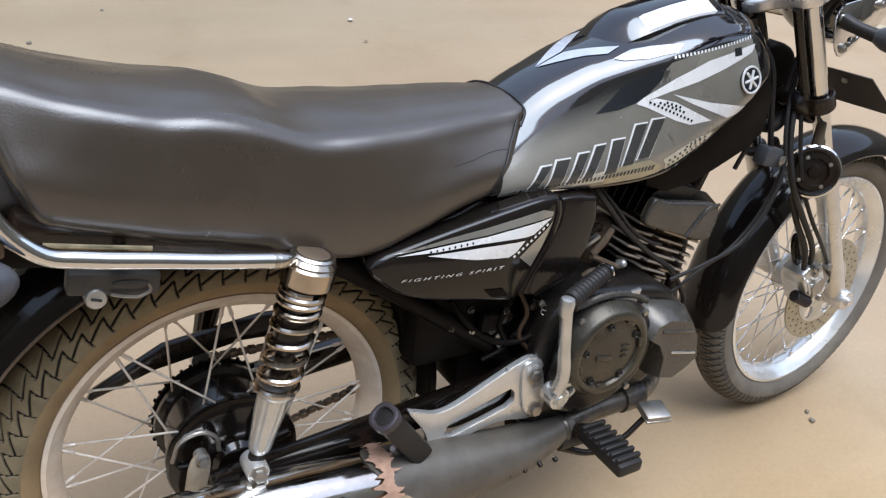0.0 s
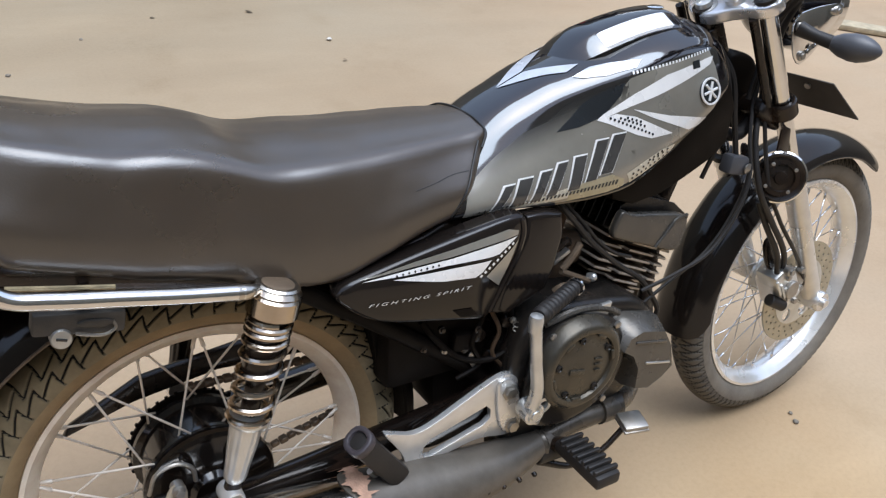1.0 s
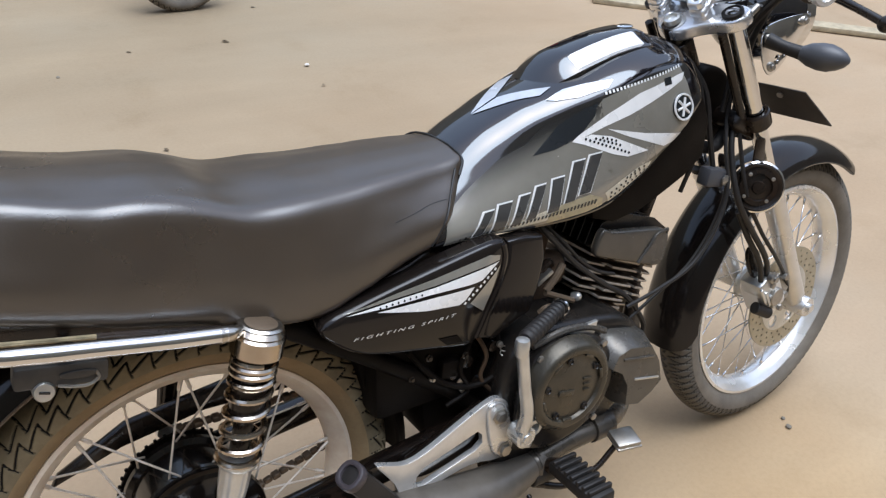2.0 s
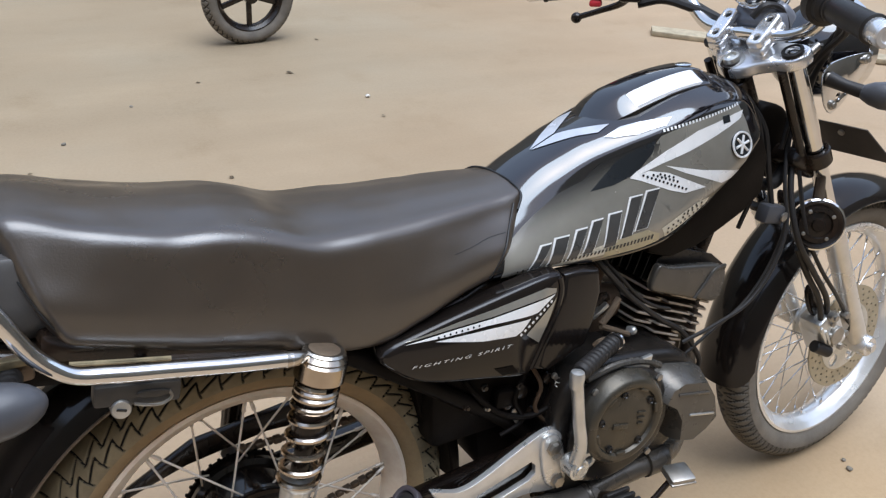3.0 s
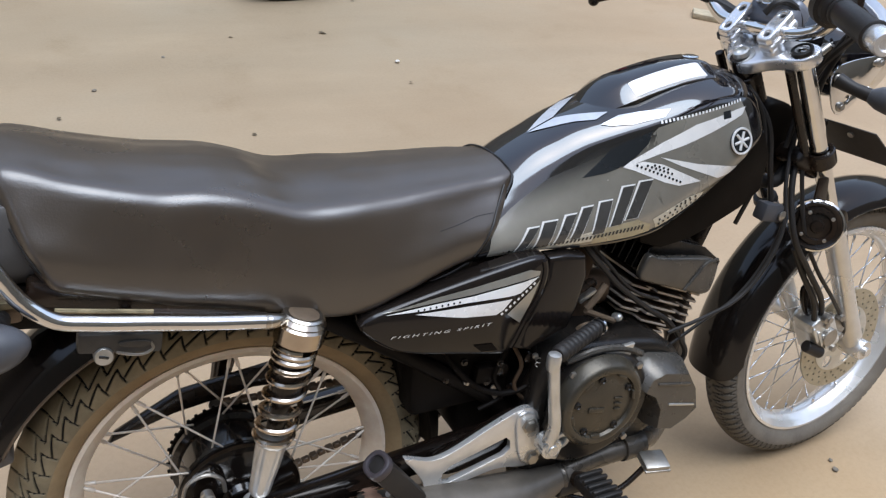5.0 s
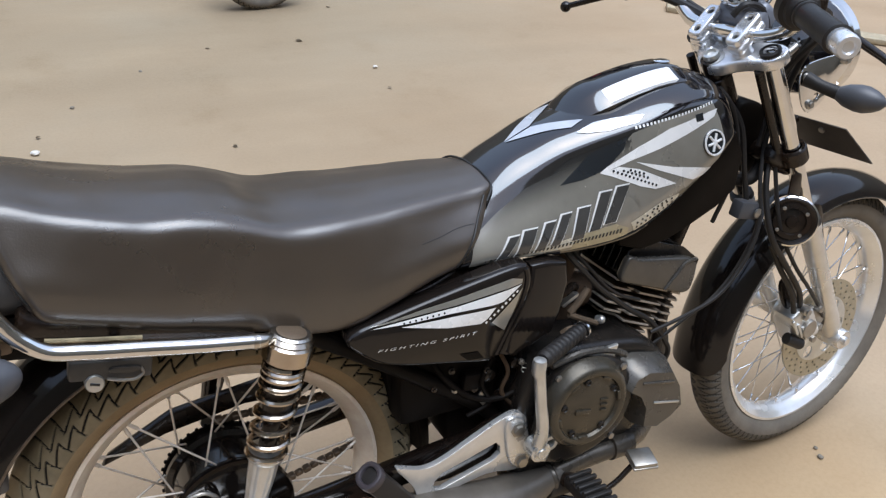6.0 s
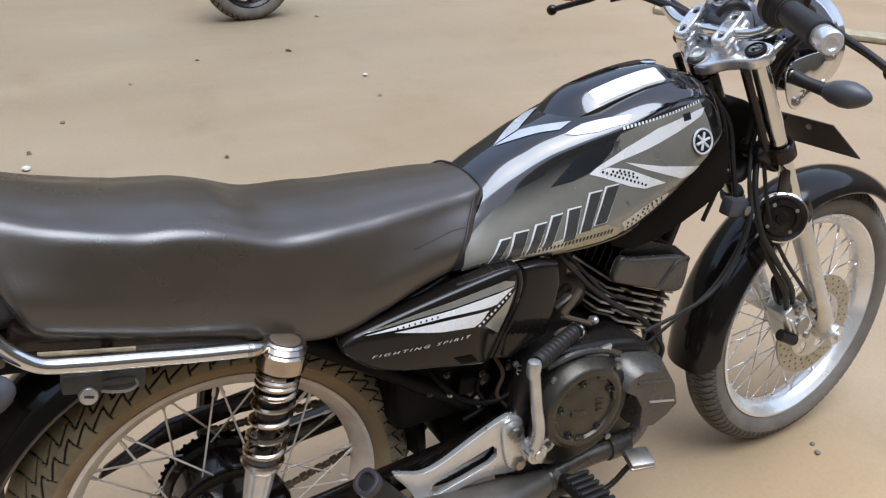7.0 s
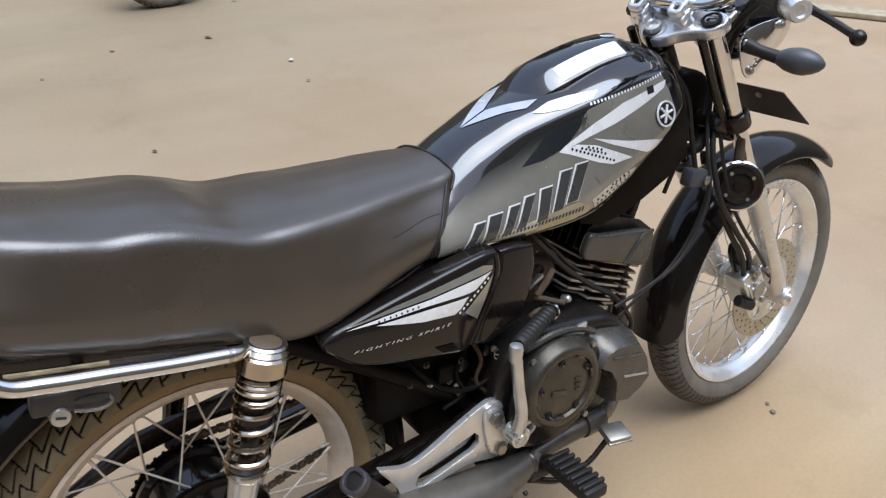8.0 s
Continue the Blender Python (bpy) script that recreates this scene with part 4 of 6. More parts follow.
for side in (-1, 1):
    part("frame_rail", tube([(-0.27, side * 0.095, 0.70), (-0.10, side * 0.098, 0.655), (0.10, side * 0.098, 0.615), (0.30, side * 0.085, 0.63), (0.45, side * 0.06, 0.70)], 0.011, 10, 5), BLACK_METAL, bike)
    part("frame_tube", tube([(0.10, side * 0.095, 0.61), (0.28, side * 0.09, 0.48), (0.42, side * 0.085, 0.36), (0.47, side * 0.08, 0.27)], 0.013, 10, 5), DEEP, bike)
    part("cradle_tube", tube([(0.82, side * 0.02, 0.52), (0.785, side * 0.045, 0.34), (0.74, side * 0.06, 0.24), (0.66, side * 0.07, 0.205), (0.55, side * 0.08, 0.20), (0.44, side * 0.09, 0.24)], 0.012, 10, 6), BLACK_METAL, bike)
for side in (-1, 1):
    part("frame_gusset", plate(rounded([(0.225, 0.612), (0.30, 0.628), (0.43, 0.648), (0.52, 0.652), (0.52, 0.672), (0.36, 0.676), (0.27, 0.655)]), side * 0.060, side * 0.090, 0.004), BLACK_METAL, bike)
part("top_tube", tube([(0.45, 0, 0.70), (0.65, 0, 0.735), (0.86, 0, 0.80)], 0.02, 12, 5), BLACK_METAL, bike)
part("steering_head", rod((0.946, 0, 0.733), (0.869, 0, 0.866), 0.025), BLACK_METAL, bike)
part("down_tube", tube([(0.92, 0, 0.775), (0.87, 0, 0.66), (0.83, 0, 0.55)], 0.017, 12, 4), BLACK_METAL, bike)
part("gusset", plate([(0.82, 0.80), (0.90, 0.835), (0.93, 0.77), (0.88, 0.69), (0.83, 0.72)], -0.012, 0.012, 0.003), BLACK_METAL, bike)

# swing arm and chain
for side in (-1, 1):
    part("swing_arm", block((0.215, side * 0.098, 0.318), (0.52, 0.026, 0.046), 0.008, (0, -5.5, 0)), GLOSS_BLACK, bike, "black box-section swing arm")
    part("axle_nut", lathe((0, side * 0.10, 0.30), (0, side, 0), [(0, 0.012), (0.012, 0.012), (0.013, 0.016), (0.024, 0.015), (0.026, 0.009), (0.034, 0.009), (0.034, 0)], 6), STEEL, bike)
    part("chain_adjuster", block((-0.03, side * 0.113, 0.298), (0.055, 0.006, 0.024), 0.003), STEEL, bike)
part("chain_guard", plate([(-0.165, 0.352), (-0.155, 0.368), (-0.06, 0.418), (0.08, 0.436), (0.30, 0.425), (0.40, 0.41), (0.40, 0.39), (0.20, 0.39), (0.05, 0.40), (-0.07, 0.382)], 0.062, 0.078, 0.005), BLACK_METAL, bike, "black chain guard")
for a, b in (((0.0, 0.392), (0.46, 0.375)), ((0.0, 0.208), (0.46, 0.335))):
    bm = bmesh.new()
    n = 34
    for k in range(n):
        s = (k + 0.5) / n
        block((a[0] + s * (b[0] - a[0]), 0.0525, a[1] + s * (b[1] - a[1])), (0.0135, 0.010 if k % 2 else 0.014, 0.010), 0.002, (0, -math.degrees(math.atan2(b[1] - a[1], b[0] - a[0])), 0), bm, 1)
    tagged(part("chain", bm, TARNISH, bike, "greasy drive chain"), kind="stuff")

# shock absorbers
def shock(side):
    top, low = Vector((0.073, side * 0.138, 0.632)), Vector((0.003, side * 0.132, 0.345))
    d = (low - top).normalized()
    L = (low - top).length
    body = part("shock_absorber", lathe(top, d, [(0.03, 0.019), (0.032, 0.021), (0.115, 0.021), (0.12, 0.012), (0.165, 0.012), (0.168, 0.0125), (L - 0.03, 0.0125), (L - 0.026, 0.010), (L - 0.012, 0.011)], 28), BLACK_METAL, bike, "rear shock absorber with chrome cap and exposed coil spring")
    part("cap", lathe(top, d, [(-0.006, 0.0), (-0.006, 0.012), (-0.004, 0.026), (0.001, 0.0305), (0.004, 0.0285), (0.007, 0.0315), (0.029, 0.0315), (0.031, 0.0295), (0.028, 0.027), (0.028, 0.0)], 36), SHOCK_CHROME, body, "tarnished chrome cap")
    part("cap_disc", lathe(top, d, [(-0.0092, 0.0), (-0.0095, 0.016), (-0.0086, 0.0195), (-0.0060, 0.020), (-0.0050, 0.0)], 28), TARNISH, body, "brown rusty disc in the cap")
    part("cap_ring", lathe(top, d, [(-0.0075, 0.012), (-0.0085, 0.024), (-0.006, 0.027), (-0.004, 0.020)], 36, closed=True), CHROME_WORN, body)
    u, w = frame_of(d)
    pts = []
    total, steps = 8.6, 220
    for k in range(steps + 1):
        f = k / steps
        ang = 2 * math.pi * total * f
        along = float(spl([0.0, 0.33, 0.50, 0.66, 0.80, 0.90, 1.0], [0.036, 0.063, 0.089, 0.122, 0.151, 0.168, 0.180], f))
        pts.append(top + d * along + 0.0246 * (math.cos(ang) * u + math.sin(ang) * w))
    part("spring", tube(pts, 0.0043, 8, 1), SHOCK_CHROME, body, "tarnished chrome coil spring, wound tighter at its ends")
    flutes = []
    for q, r in ((0.170, 0.013), (0.172, 0.0245), (0.178, 0.0262), (0.183, 0.0245), (0.186, 0.0200), (0.190, 0.0195), (0.215, 0.0185), (L - 0.050, 0.0155), (L - 0.034, 0.0150), (L - 0.028, 0.014), (L - 0.022, 0.010)):
        k = 0.035 if 0.188 < q < L - 0.04 else 0.0
        flutes.append([top + d * q + r * (1 + k * math.cos(12 * a)) * (math.cos(a) * u + math.sin(a) * w) for a in [2 * math.pi * j / 72 for j in range(72)]])
    low_bm = bmesh.new()
    rings(low_bm, flutes)
    part("lower_tube", low_bm, ALLOY if side < 0 else BLACK_METAL, body, "fluted lower tube")
    eye = lathe(low + Vector((0, side * 0.018, 0)), (0, -side, 0), [(0, 0.007), (0, 0.014), (0.004, 0.015), (0.030, 0.015), (0.034, 0.014), (0.034, 0.007)], 24)
    part("eye", eye, ALLOY_PAINT, body)
    part("bolt", lathe(low + Vector((0, side * 0.016, 0)), (0, side, 0), [(0, 0.013), (0.003, 0.013), (0.004, 0.009), (0.011, 0.009), (0.012, 0.0)], 6), STEEL, body)


both(shock)

# grab rail
rail = part("grab_rail", tube([(0.03, -0.150, 0.644), (-0.04, -0.150, 0.656), (-0.10, -0.150, 0.668), (-0.165, -0.150, 0.681), (-0.200, -0.149, 0.690), (-0.226, -0.148, 0.714), (-0.252, -0.147, 0.765), (-0.274, -0.145, 0.807), (-0.291, -0.141, 0.838), (-0.303, -0.134, 0.862), (-0.309, -0.118, 0.878), (-0.311, -0.09, 0.880), (-0.312, -0.045, 0.875), (-0.311, 0.0, 0.866), (-0.308, 0.040, 0.855), (-0.301, 0.064, 0.842), (-0.288, 0.082, 0.818), (-0.275, 0.100, 0.790), (-0.250, 0.135, 0.745), (-0.222, 0.146, 0.706), (-0.200, 0.149, 0.690), (-0.165, 0.150, 0.681), (-0.10, 0.150, 0.668), (0.03, 0.150, 0.644)], 0.0096, 14, 5), CHROME, bike, "bent chrome grab rail round the seat")
for side in (-1, 1):
    part("rail_tab", tube([(0.022, side * 0.150, 0.645), (0.036, side * 0.149, 0.643), (0.05, side * 0.142, 0.640), (0.068, side * 0.132, 0.636)], [0.0105, 0.009, 0.006, 0.006], 12, 4), CHROME_WORN, rail, "flattened rusty end of the rail")
    part("rail_stay", rod((-0.13, side * 0.147, 0.672), (-0.13, side * 0.095, 0.665), 0.007), BLACK_METAL, rail)

# tail: cowl, fender, lamp, plate
bm = bmesh.new()
loops = []
for x, w, z0, z1 in ((-0.215, 0.102, 0.690, 0.802), (-0.25, 0.100, 0.690, 0.804), (-0.285, 0.097, 0.700, 0.805), (-0.303, 0.092, 0.712, 0.803), (-0.311, 0.084, 0.725, 0.795)):
    sec = rounded([(-w, z0), (-w, z1 - 0.004), (-w + 0.008, z1 + 0.006), (w - 0.008, z1 + 0.006), (w, z1 - 0.004), (w, z0)])
    loops.append([(x - 0.02 * (z - 0.75) / 0.1 * 0.5, y, z) for y, z in sec])
rings(bm, loops)
part("tail_cowl", bm, COWL, bike, "grey plastic tail cowl behind the seat", angle=35)
part("cowl_bolt", lathe((-0.298, -0.088, 0.716), (0, -1, 0), [(0, 0.006), (0.003, 0.006), (0.005, 0.003), (0.005, 0)], 12), STEEL, bike)


def fender(centre, R, w, a0, a1, drop, m=None, n=44, sec=14, thick=0.003, flare=0.0, trim=0.0):
    """An arched mudguard: a curved section swept round the wheel."""
    bm = bmesh.new()
    outer, inner = [], []
    for i in range(n + 1):
        taper = 1.0 - flare * max(0.0, (i / n - 0.85) / 0.15) ** 2
        lo, li = [], []
        for k in range(sec + 1):
            s = -1 + 2 * k / sec
            a = radians(a0 + (a1 - a0 - trim * abs(s) ** 4) * i / n)
            y = w * taper * math.sin(s * 1.45) / math.sin(1.45)
            r = R - drop * (1 - math.cos(s * 1.45)) / (1 - math.cos(1.45))
            lo.append((centre[0] + r * math.cos(a), y, centre[2] + r * math.sin(a)))
            y, r = y * (1 - thick / w), r - thick
            li.append((centre[0] + r * math.cos(a), y, centre[2] + r * math.sin(a)))
        outer.append(lo + li[::-1])
    rings(bm, outer)
    return moved(bm, m) if m is not None else bm


rear_fender = part("rear_fender", fender((0, 0, 0.30), 0.375, 0.068, 62, 150, 0.045), BLACK_PLASTIC, bike, "gloss black rear mudguard", angle=50)


def on_fender(deg, s):
    """A point on the outside of the rear mudguard: degrees round the wheel, and -1 to 1 across."""
    r = 0.3757 - 0.045 * (1 - math.cos(s * 1.45)) / (1 - math.cos(1.45))
    return (r * math.cos(radians(deg)), 0.0685 * math.sin(s * 1.45) / math.sin(1.45), 0.30 + r * math.sin(radians(deg)))


for side in (-1, 1):
    part("fender_bead", tube([on_fender(deg, side) for deg in range(96, 151, 6)], 0.0020, 8, 4), TARNISH, rear_fender, "rolled edge of the mudguard")
part("fender_bead", tube([on_fender(150, s / 8) for s in range(-8, 9)], 0.0035, 8, 3), BLACK_METAL, rear_fender, "rolled edge of the mudguard")
part("bolt", lathe((-0.305, -0.063, 0.505), (0, -1, 0), [(0, 0.010), (0.002, 0.010), (0.003, 0.007), (0.007, 0.006), (0.008, 0)], 12), STEEL, rear_fender)
for side in (-1, 1):
    part("tail_trim", plate([(-0.272, 0.710), (-0.232, 0.707), (-0.230, 0.700), (-0.262, 0.700), (-0.269, 0.681), (-0.272, 0.686)], side * 0.118, side * 0.126, 0.001), BRASS, bike, "yellowed metal edge under the tail")
# block added to keep the gap between cowl and mudguard dark
part("under_tail", block((-0.215, 0, 0.674), (0.15, 0.172, 0.062), 0.012, (0, 8, 0)), DEEP, bike, "dark block added to fill the gap under the tail")
part("tail_bracket", block((-0.295, 0, 0.66), (0.03, 0.13, 0.10), 0.01), BLACK_METAL, bike)
lamp = part("tail_lamp", block((-0.314, 0, 0.698), (0.028, 0.134, 0.098), 0.006), RUBBER, bike, "tail lamp with red lens in a black housing")
part("lens", block((-0.344, 0, 0.700), (0.036, 0.122, 0.080), 0.008), RED_LENS, lamp, "red lens")
number = part("number_plate", block((-0.375, 0, 0.545), (0.003, 0.22, 0.20), 0.001, (0, 22, 0)), PLATE_GREY, bike, "pale metal rear number plate")
part("plate_frame", plate([(-0.11, -0.10), (0.11, -0.10), (0.11, 0.10), (-0.11, 0.10)], 0.002, 0.007, 0.001, [[(-0.104, -0.094), (0.104, -0.094), (0.104, 0.094), (-0.104, 0.094)]], axis="x"), BLACK_METAL, number, "", pose(-0.375, 0, 0.545, 0, 22, 0))
part("plate_stay", block((-0.345, -0.012, 0.443), (0.14, 0.092, 0.028), 0.006, (0, -15, 0), segs=3), STAY, number, "dark grey plate holder")


def signal(name, base, tip, centre, back, r, parent, lens_mat, m=None):
    """A turn signal: stalk, teardrop housing and lens."""
    base, tip, centre, back = (Vector(v) for v in (base, tip, centre, back))
    d = back.normalized()
    prof = [(-0.012, r * 0.95), (-0.010, r), (0.002, r * 0.97), (0.014, r * 0.86), (0.025, r * 0.68), (0.033, r * 0.46), (0.038, r * 0.2), (0.039, 0.0)]
    b = lathe(centre, d, prof, 28)
    if m is not None:
        moved(b, m)
    body = part(name, b, GREY_PLASTIC, parent, "dark grey turn signal")
    l = lathe(centre - d * 0.012, -d, [(0, r * 0.97), (0.004, r * 0.96), (0.013, r * 0.86), (0.021, r * 0.62), (0.026, r * 0.30), (0.027, 0)], 28)
    part("lens", moved(l, m) if m is not None else l, lens_mat, body, "clear white lens")
    s = tube([base, base * 0.5 + tip * 0.5, tip], [0.013, 0.010, 0.012], 14, 4)
    for k in range(4):
        q = base.lerp(tip, 0.2 + 0.16 * k)
        lathe(q, tip - base, [(-0.002, 0.010), (0, 0.0135), (0.002, 0.010)], 14, s)
    part("stalk", moved(s, m) if m is not None else s, RUBBER, body, "ribbed rubber stalk")


for side in (-1, 1):
    signal("rear_turn_signal", (-0.255, side * 0.105, 0.688), (-0.258, side * 0.160, 0.690), (-0.264, side * 0.172, 0.682), (1, 0, 0.02), 0.0285, bike, WHITE_LENS)
    part("signal_mount", block((-0.250, side * 0.110, 0.691), (0.036, 0.022, 0.026), 0.005), TARNISH, bike, "brown bracket of the turn signal")
# seat lock under the rail
lock = part("seat_lock", block((-0.138, -0.115, 0.634), (0.092, 0.022, 0.026), 0.004, (0, 10, 0)), LOCK, bike, "seat lock with steel key barrel and latch plate")
barrel = part("barrel", lathe((-0.158, -0.116, 0.621), (0, -1, 0.12), [(0, 0.0112), (0.012, 0.0112), (0.014, 0.0098), (0.0145, 0.0)], 28), ALLOY, lock, "steel key barrel")
part("keyhole", block((-0.158, -0.1306, 0.6228), (0.011, 0.002, 0.0030), 0.0006, (7, 20, 0)), DARKDECAL, barrel)
part("hook", tube([(-0.144, -0.129, 0.626), (-0.130, -0.130, 0.621), (-0.112, -0.130, 0.619), (-0.104, -0.129, 0.624), (-0.106, -0.127, 0.631)], 0.0018, 8, 4), STEEL, lock, "bent wire latch")
part("latch_plate", plate(rounded([(-0.140, 0.640), (-0.106, 0.634), (-0.104, 0.628), (-0.116, 0.626), (-0.141, 0.632)]), -0.129, -0.126, 0.001), LOCK, lock, "small dull latch plate")

# engine
case = part("crankcase", plate(rounded([(0.425, 0.285), (0.435, 0.45), (0.49, 0.498), (0.60, 0.486), (0.69, 0.468), (0.742, 0.41), (0.742, 0.345), (0.66, 0.262), (0.52, 0.232), (0.44, 0.245)]), -0.138, 0.125, 0.016, segs=4), ENGINE_BLACK, bike, "black painted engine with round clutch cover", angle=45)
part("case_cover", plate(rounded([(0.450, 0.315), (0.455, 0.44), (0.495, 0.487), (0.575, 0.482), (0.615, 0.46), (0.645, 0.40), (0.625, 0.335), (0.575, 0.300), (0.505, 0.290)]), -0.170, -0.136, 0.014, segs=4), ENGINE_BLACK, case)
clutch = part("clutch_cover", lathe((0.531, -0.164, 0.411), (0, -1, 0), [(0, 0.080), (0.006, 0.080), (0.012, 0.076), (0.019, 0.0745), (0.024, 0.070), (0.0255, 0.064), (0.024, 0.0585), (0.0195, 0.056), (0.0195, 0.052), (0.0225, 0.040), (0.0235, 0.02), (0.024, 0.0)], 64), CLUTCH, case, "round grimy bronze-grey clutch cover")
for a in (0.5, 1.75, 2.9, 4.1, 5.3):
    c = Vector((0.531 + 0.050 * math.cos(a), -0.1845, 0.411 + 0.050 * math.sin(a)))
    part("screw", lathe(c, (0, -1, 0), [(0, 0.006), (0.003, 0.006), (0.0045, 0.004), (0.0025, 0.003), (0.0025, 0)], 12), ENGINE_BLACK, clutch)
for a in (0.15, 1.05, 2.2, 3.4, 4.6):
    part("lug", block((0.531 + 0.056 * math.cos(a), -0.186, 0.411 + 0.056 * math.sin(a)), (0.018, 0.006, 0.006), 0.002, (0, -math.degrees(a) + 90, 0)), CLUTCH, clutch)
t = block((0.517, -0.1885, 0.408), (0.030, 0.003, 0.009), 0.001, (0, 12, 0))
for k in range(3):
    block((0.557, -0.1885, 0.421 - 0.010 * k), (0.016 - 0.002 * k, 0.003, 0.004), 0.001, (0, 12, 0), t)
part("maker_mark", t, CLUTCH, clutch)
def faceted_cover(outline, y0, y1, y2, scale, drop):
    """A cast cover with flat chamfered faces between its rim and its front."""
    p = np.array(outline)
    m = p.mean(axis=0)
    q = m + (p - m) * scale + np.array((0.004, -drop))
    bm = bmesh.new()
    rings(bm, [[(x, y, z) for x, z in o] for o, y in ((p, y0), (p, y1), (q, y2))])
    sharp = [e for e in bm.edges if len(e.link_faces) == 2 and e.calc_face_angle(0) > 0.2]
    bmesh.ops.bevel(bm, geom=sharp, offset=0.0045, segments=3, profile=0.6, affect="EDGES", clamp_overlap=True)
    return bm


pump = part("pump_cover", faceted_cover([(0.604, 0.420), (0.616, 0.446), (0.645, 0.455), (0.706, 0.440), (0.732, 0.400), (0.746, 0.348), (0.722, 0.328), (0.687, 0.312), (0.651, 0.322), (0.650, 0.368), (0.631, 0.402)], -0.124, -0.155, -0.180, 0.82, 0.006), ENGINE_GREY, case, "grey angular pump cover", angle=50)
part("rib", block((0.700, -0.1805, 0.366), (0.058, 0.004, 0.004), 0.0015, (0, 14, 0)), ALLOY, pump)
part("rib", block((0.676, -0.1805, 0.412), (0.070, 0.004, 0.005), 0.0015, (0, 12, 0)), ENGINE_GREY, pump)
part("case_edge", tube([(0.475, -0.152, 0.484), (0.53, -0.152, 0.492), (0.59, -0.152, 0.482), (0.62, -0.152, 0.466)], 0.006, 8, 5), ENGINE_GREY, case)
part("clamp_plate", plate([(0.535, 0.488), (0.60, 0.492), (0.595, 0.470), (0.57, 0.478)], -0.156, -0.148, 0.002), ALLOY, case)
for c in ((0.478, -0.168, 0.470), (0.604, -0.168, 0.458), (0.468, -0.168, 0.335), (0.598, -0.168, 0.322)):
    part("case_bolt", lathe(c, (0, -1, 0), [(0, 0.006), (0.004, 0.006), (0.005, 0.004), (0.005, 0)], 6), STEEL, case)
part("left_cover", lathe((0.56, 0.12, 0.37), (0, 1, 0), [(0, 0.11), (0.02, 0.105), (0.035, 0.09), (0.04, 0.0)], 48), ENGINE_BLACK, case)

CF, CA = Vector((math.cos(radians(22)), 0, -math.sin(radians(22)))), Vector((math.sin(radians(22)), 0, math.cos(radians(22))))
CO = Vector((0.700, 0, 0.450))
CYL = Matrix((((CF.x, 0, CA.x, CO.x)), (CF.y, 1, CA.y, CO.y), (CF.z, 0, CA.z, CO.z), (0, 0, 0, 1)))
cylinder = part("cylinder", moved(block((0, 0, 0.04), (0.10, 0.10, 0.13), 0.02), CYL), CYLINDER, bike, "finned grimy cylinder")
# the upper fins are notched on both sides for the studs, the two lowest are short
FIN_HALF = [(-0.090, -0.050), (-0.088, -0.076), (-0.050, -0.079), (-0.049, -0.066), (-0.030, -0.066), (-0.029, -0.079), (0.034, -0.079), (0.035, -0.066), (0.044, -0.066), (0.045, -0.079), (0.068, -0.079), (0.078, -0.066)]
FIN_SHORT = [(-0.070, -0.050), (-0.036, -0.056), (-0.034, -0.079), (0.028, -0.079), (0.030, -0.060), (0.070, -0.055)]
for k in range(7):
    near_edge = FIN_SHORT if k < 2 else FIN_HALF
    outline = near_edge + [(x, -y) for x, y in reversed(near_edge)]
    bm = plate(outline, -0.0020 + 0.0138 * k, 0.0020 + 0.0138 * k, 0.0006, axis="z", segs=1)
    fin = part("fin", moved(bm, CYL), FIN_EDGE, cylinder)
    # painted faces, bare worn edges
    fin.data.materials.append(CYLINDER)
    for f in fin.data.polygons:
        f.material_index = 1 if abs(f.normal.dot(CA)) > 0.8 else 0
head = part("cylinder_head", moved(block((0, 0, 0.112), (0.12, 0.12, 0.04), 0.01), CYL), ENGINE_BLACK, bike, "black finned cylinder head with side shroud")
for k in range(9):
    y = -0.072 + 0.018 * k
    t = plate([(-0.088, 0.092), (-0.080, 0.088), (0.080, 0.088), (0.084, 0.10), (0.080, 0.150), (0.03, 0.165), (-0.06, 0.160), (-0.088, 0.135)], y - 0.0017, y + 0.0017, 0.0008, segs=1)
    part("fin", moved(t, CYL), ENGINE_BLACK, head)
for side in (-1, 1):
    s0, s1 = side * 0.080, side * 0.096
    shroud = part("shroud", plate(rounded([(0.637, 0.566), (0.645, 0.595), (0.654, 0.611), (0.672, 0.600), (0.74, 0.590), (0.806, 0.578), (0.806, 0.54), (0.796, 0.506), (0.73, 0.532), (0.66, 0.557)]), s0, s1, 0.005, segs=3), ENGINE_GREY, head, "dark grey shroud beside the head")
    part("crease", tube([(0.738, side * 0.096, 0.530), (0.760, side * 0.097, 0.556), (0.775, side * 0.097, 0.574), (0.800, side * 0.096, 0.578)], 0.003, 8, 5), ENGINE_GREY, shroud)
part("spark_plug", moved(lathe((0, 0, 0.15), (0, 0, 1), [(0, 0.010), (0.01, 0.011), (0.012, 0.007), (0.03, 0.007), (0.03, 0.010), (0.055, 0.010), (0.06, 0.004)], 14), CYL), RUBBER, head)
part("plug_lead", tube([(0.79, 0, 0.655), (0.80, -0.02, 0.67), (0.77, -0.03, 0.68), (0.70, -0.03, 0.665)], 0.004, 8, 6), RUBBER, head)

# carburettor, intake, hoses
carb = part("carburettor", rod((0.53, -0.02, 0.545), (0.62, -0.02, 0.520), 0.030), CYLINDER, bike, "grimy carburettor behind the cylinder")
part("float_bowl", block((0.57, -0.02, 0.495), (0.055, 0.06, 0.04), 0.01), CYLINDER, carb)
part("slide_body", rod((0.565, -0.02, 0.54), (0.582, -0.02, 0.605), 0.022), CYLINDER, carb)
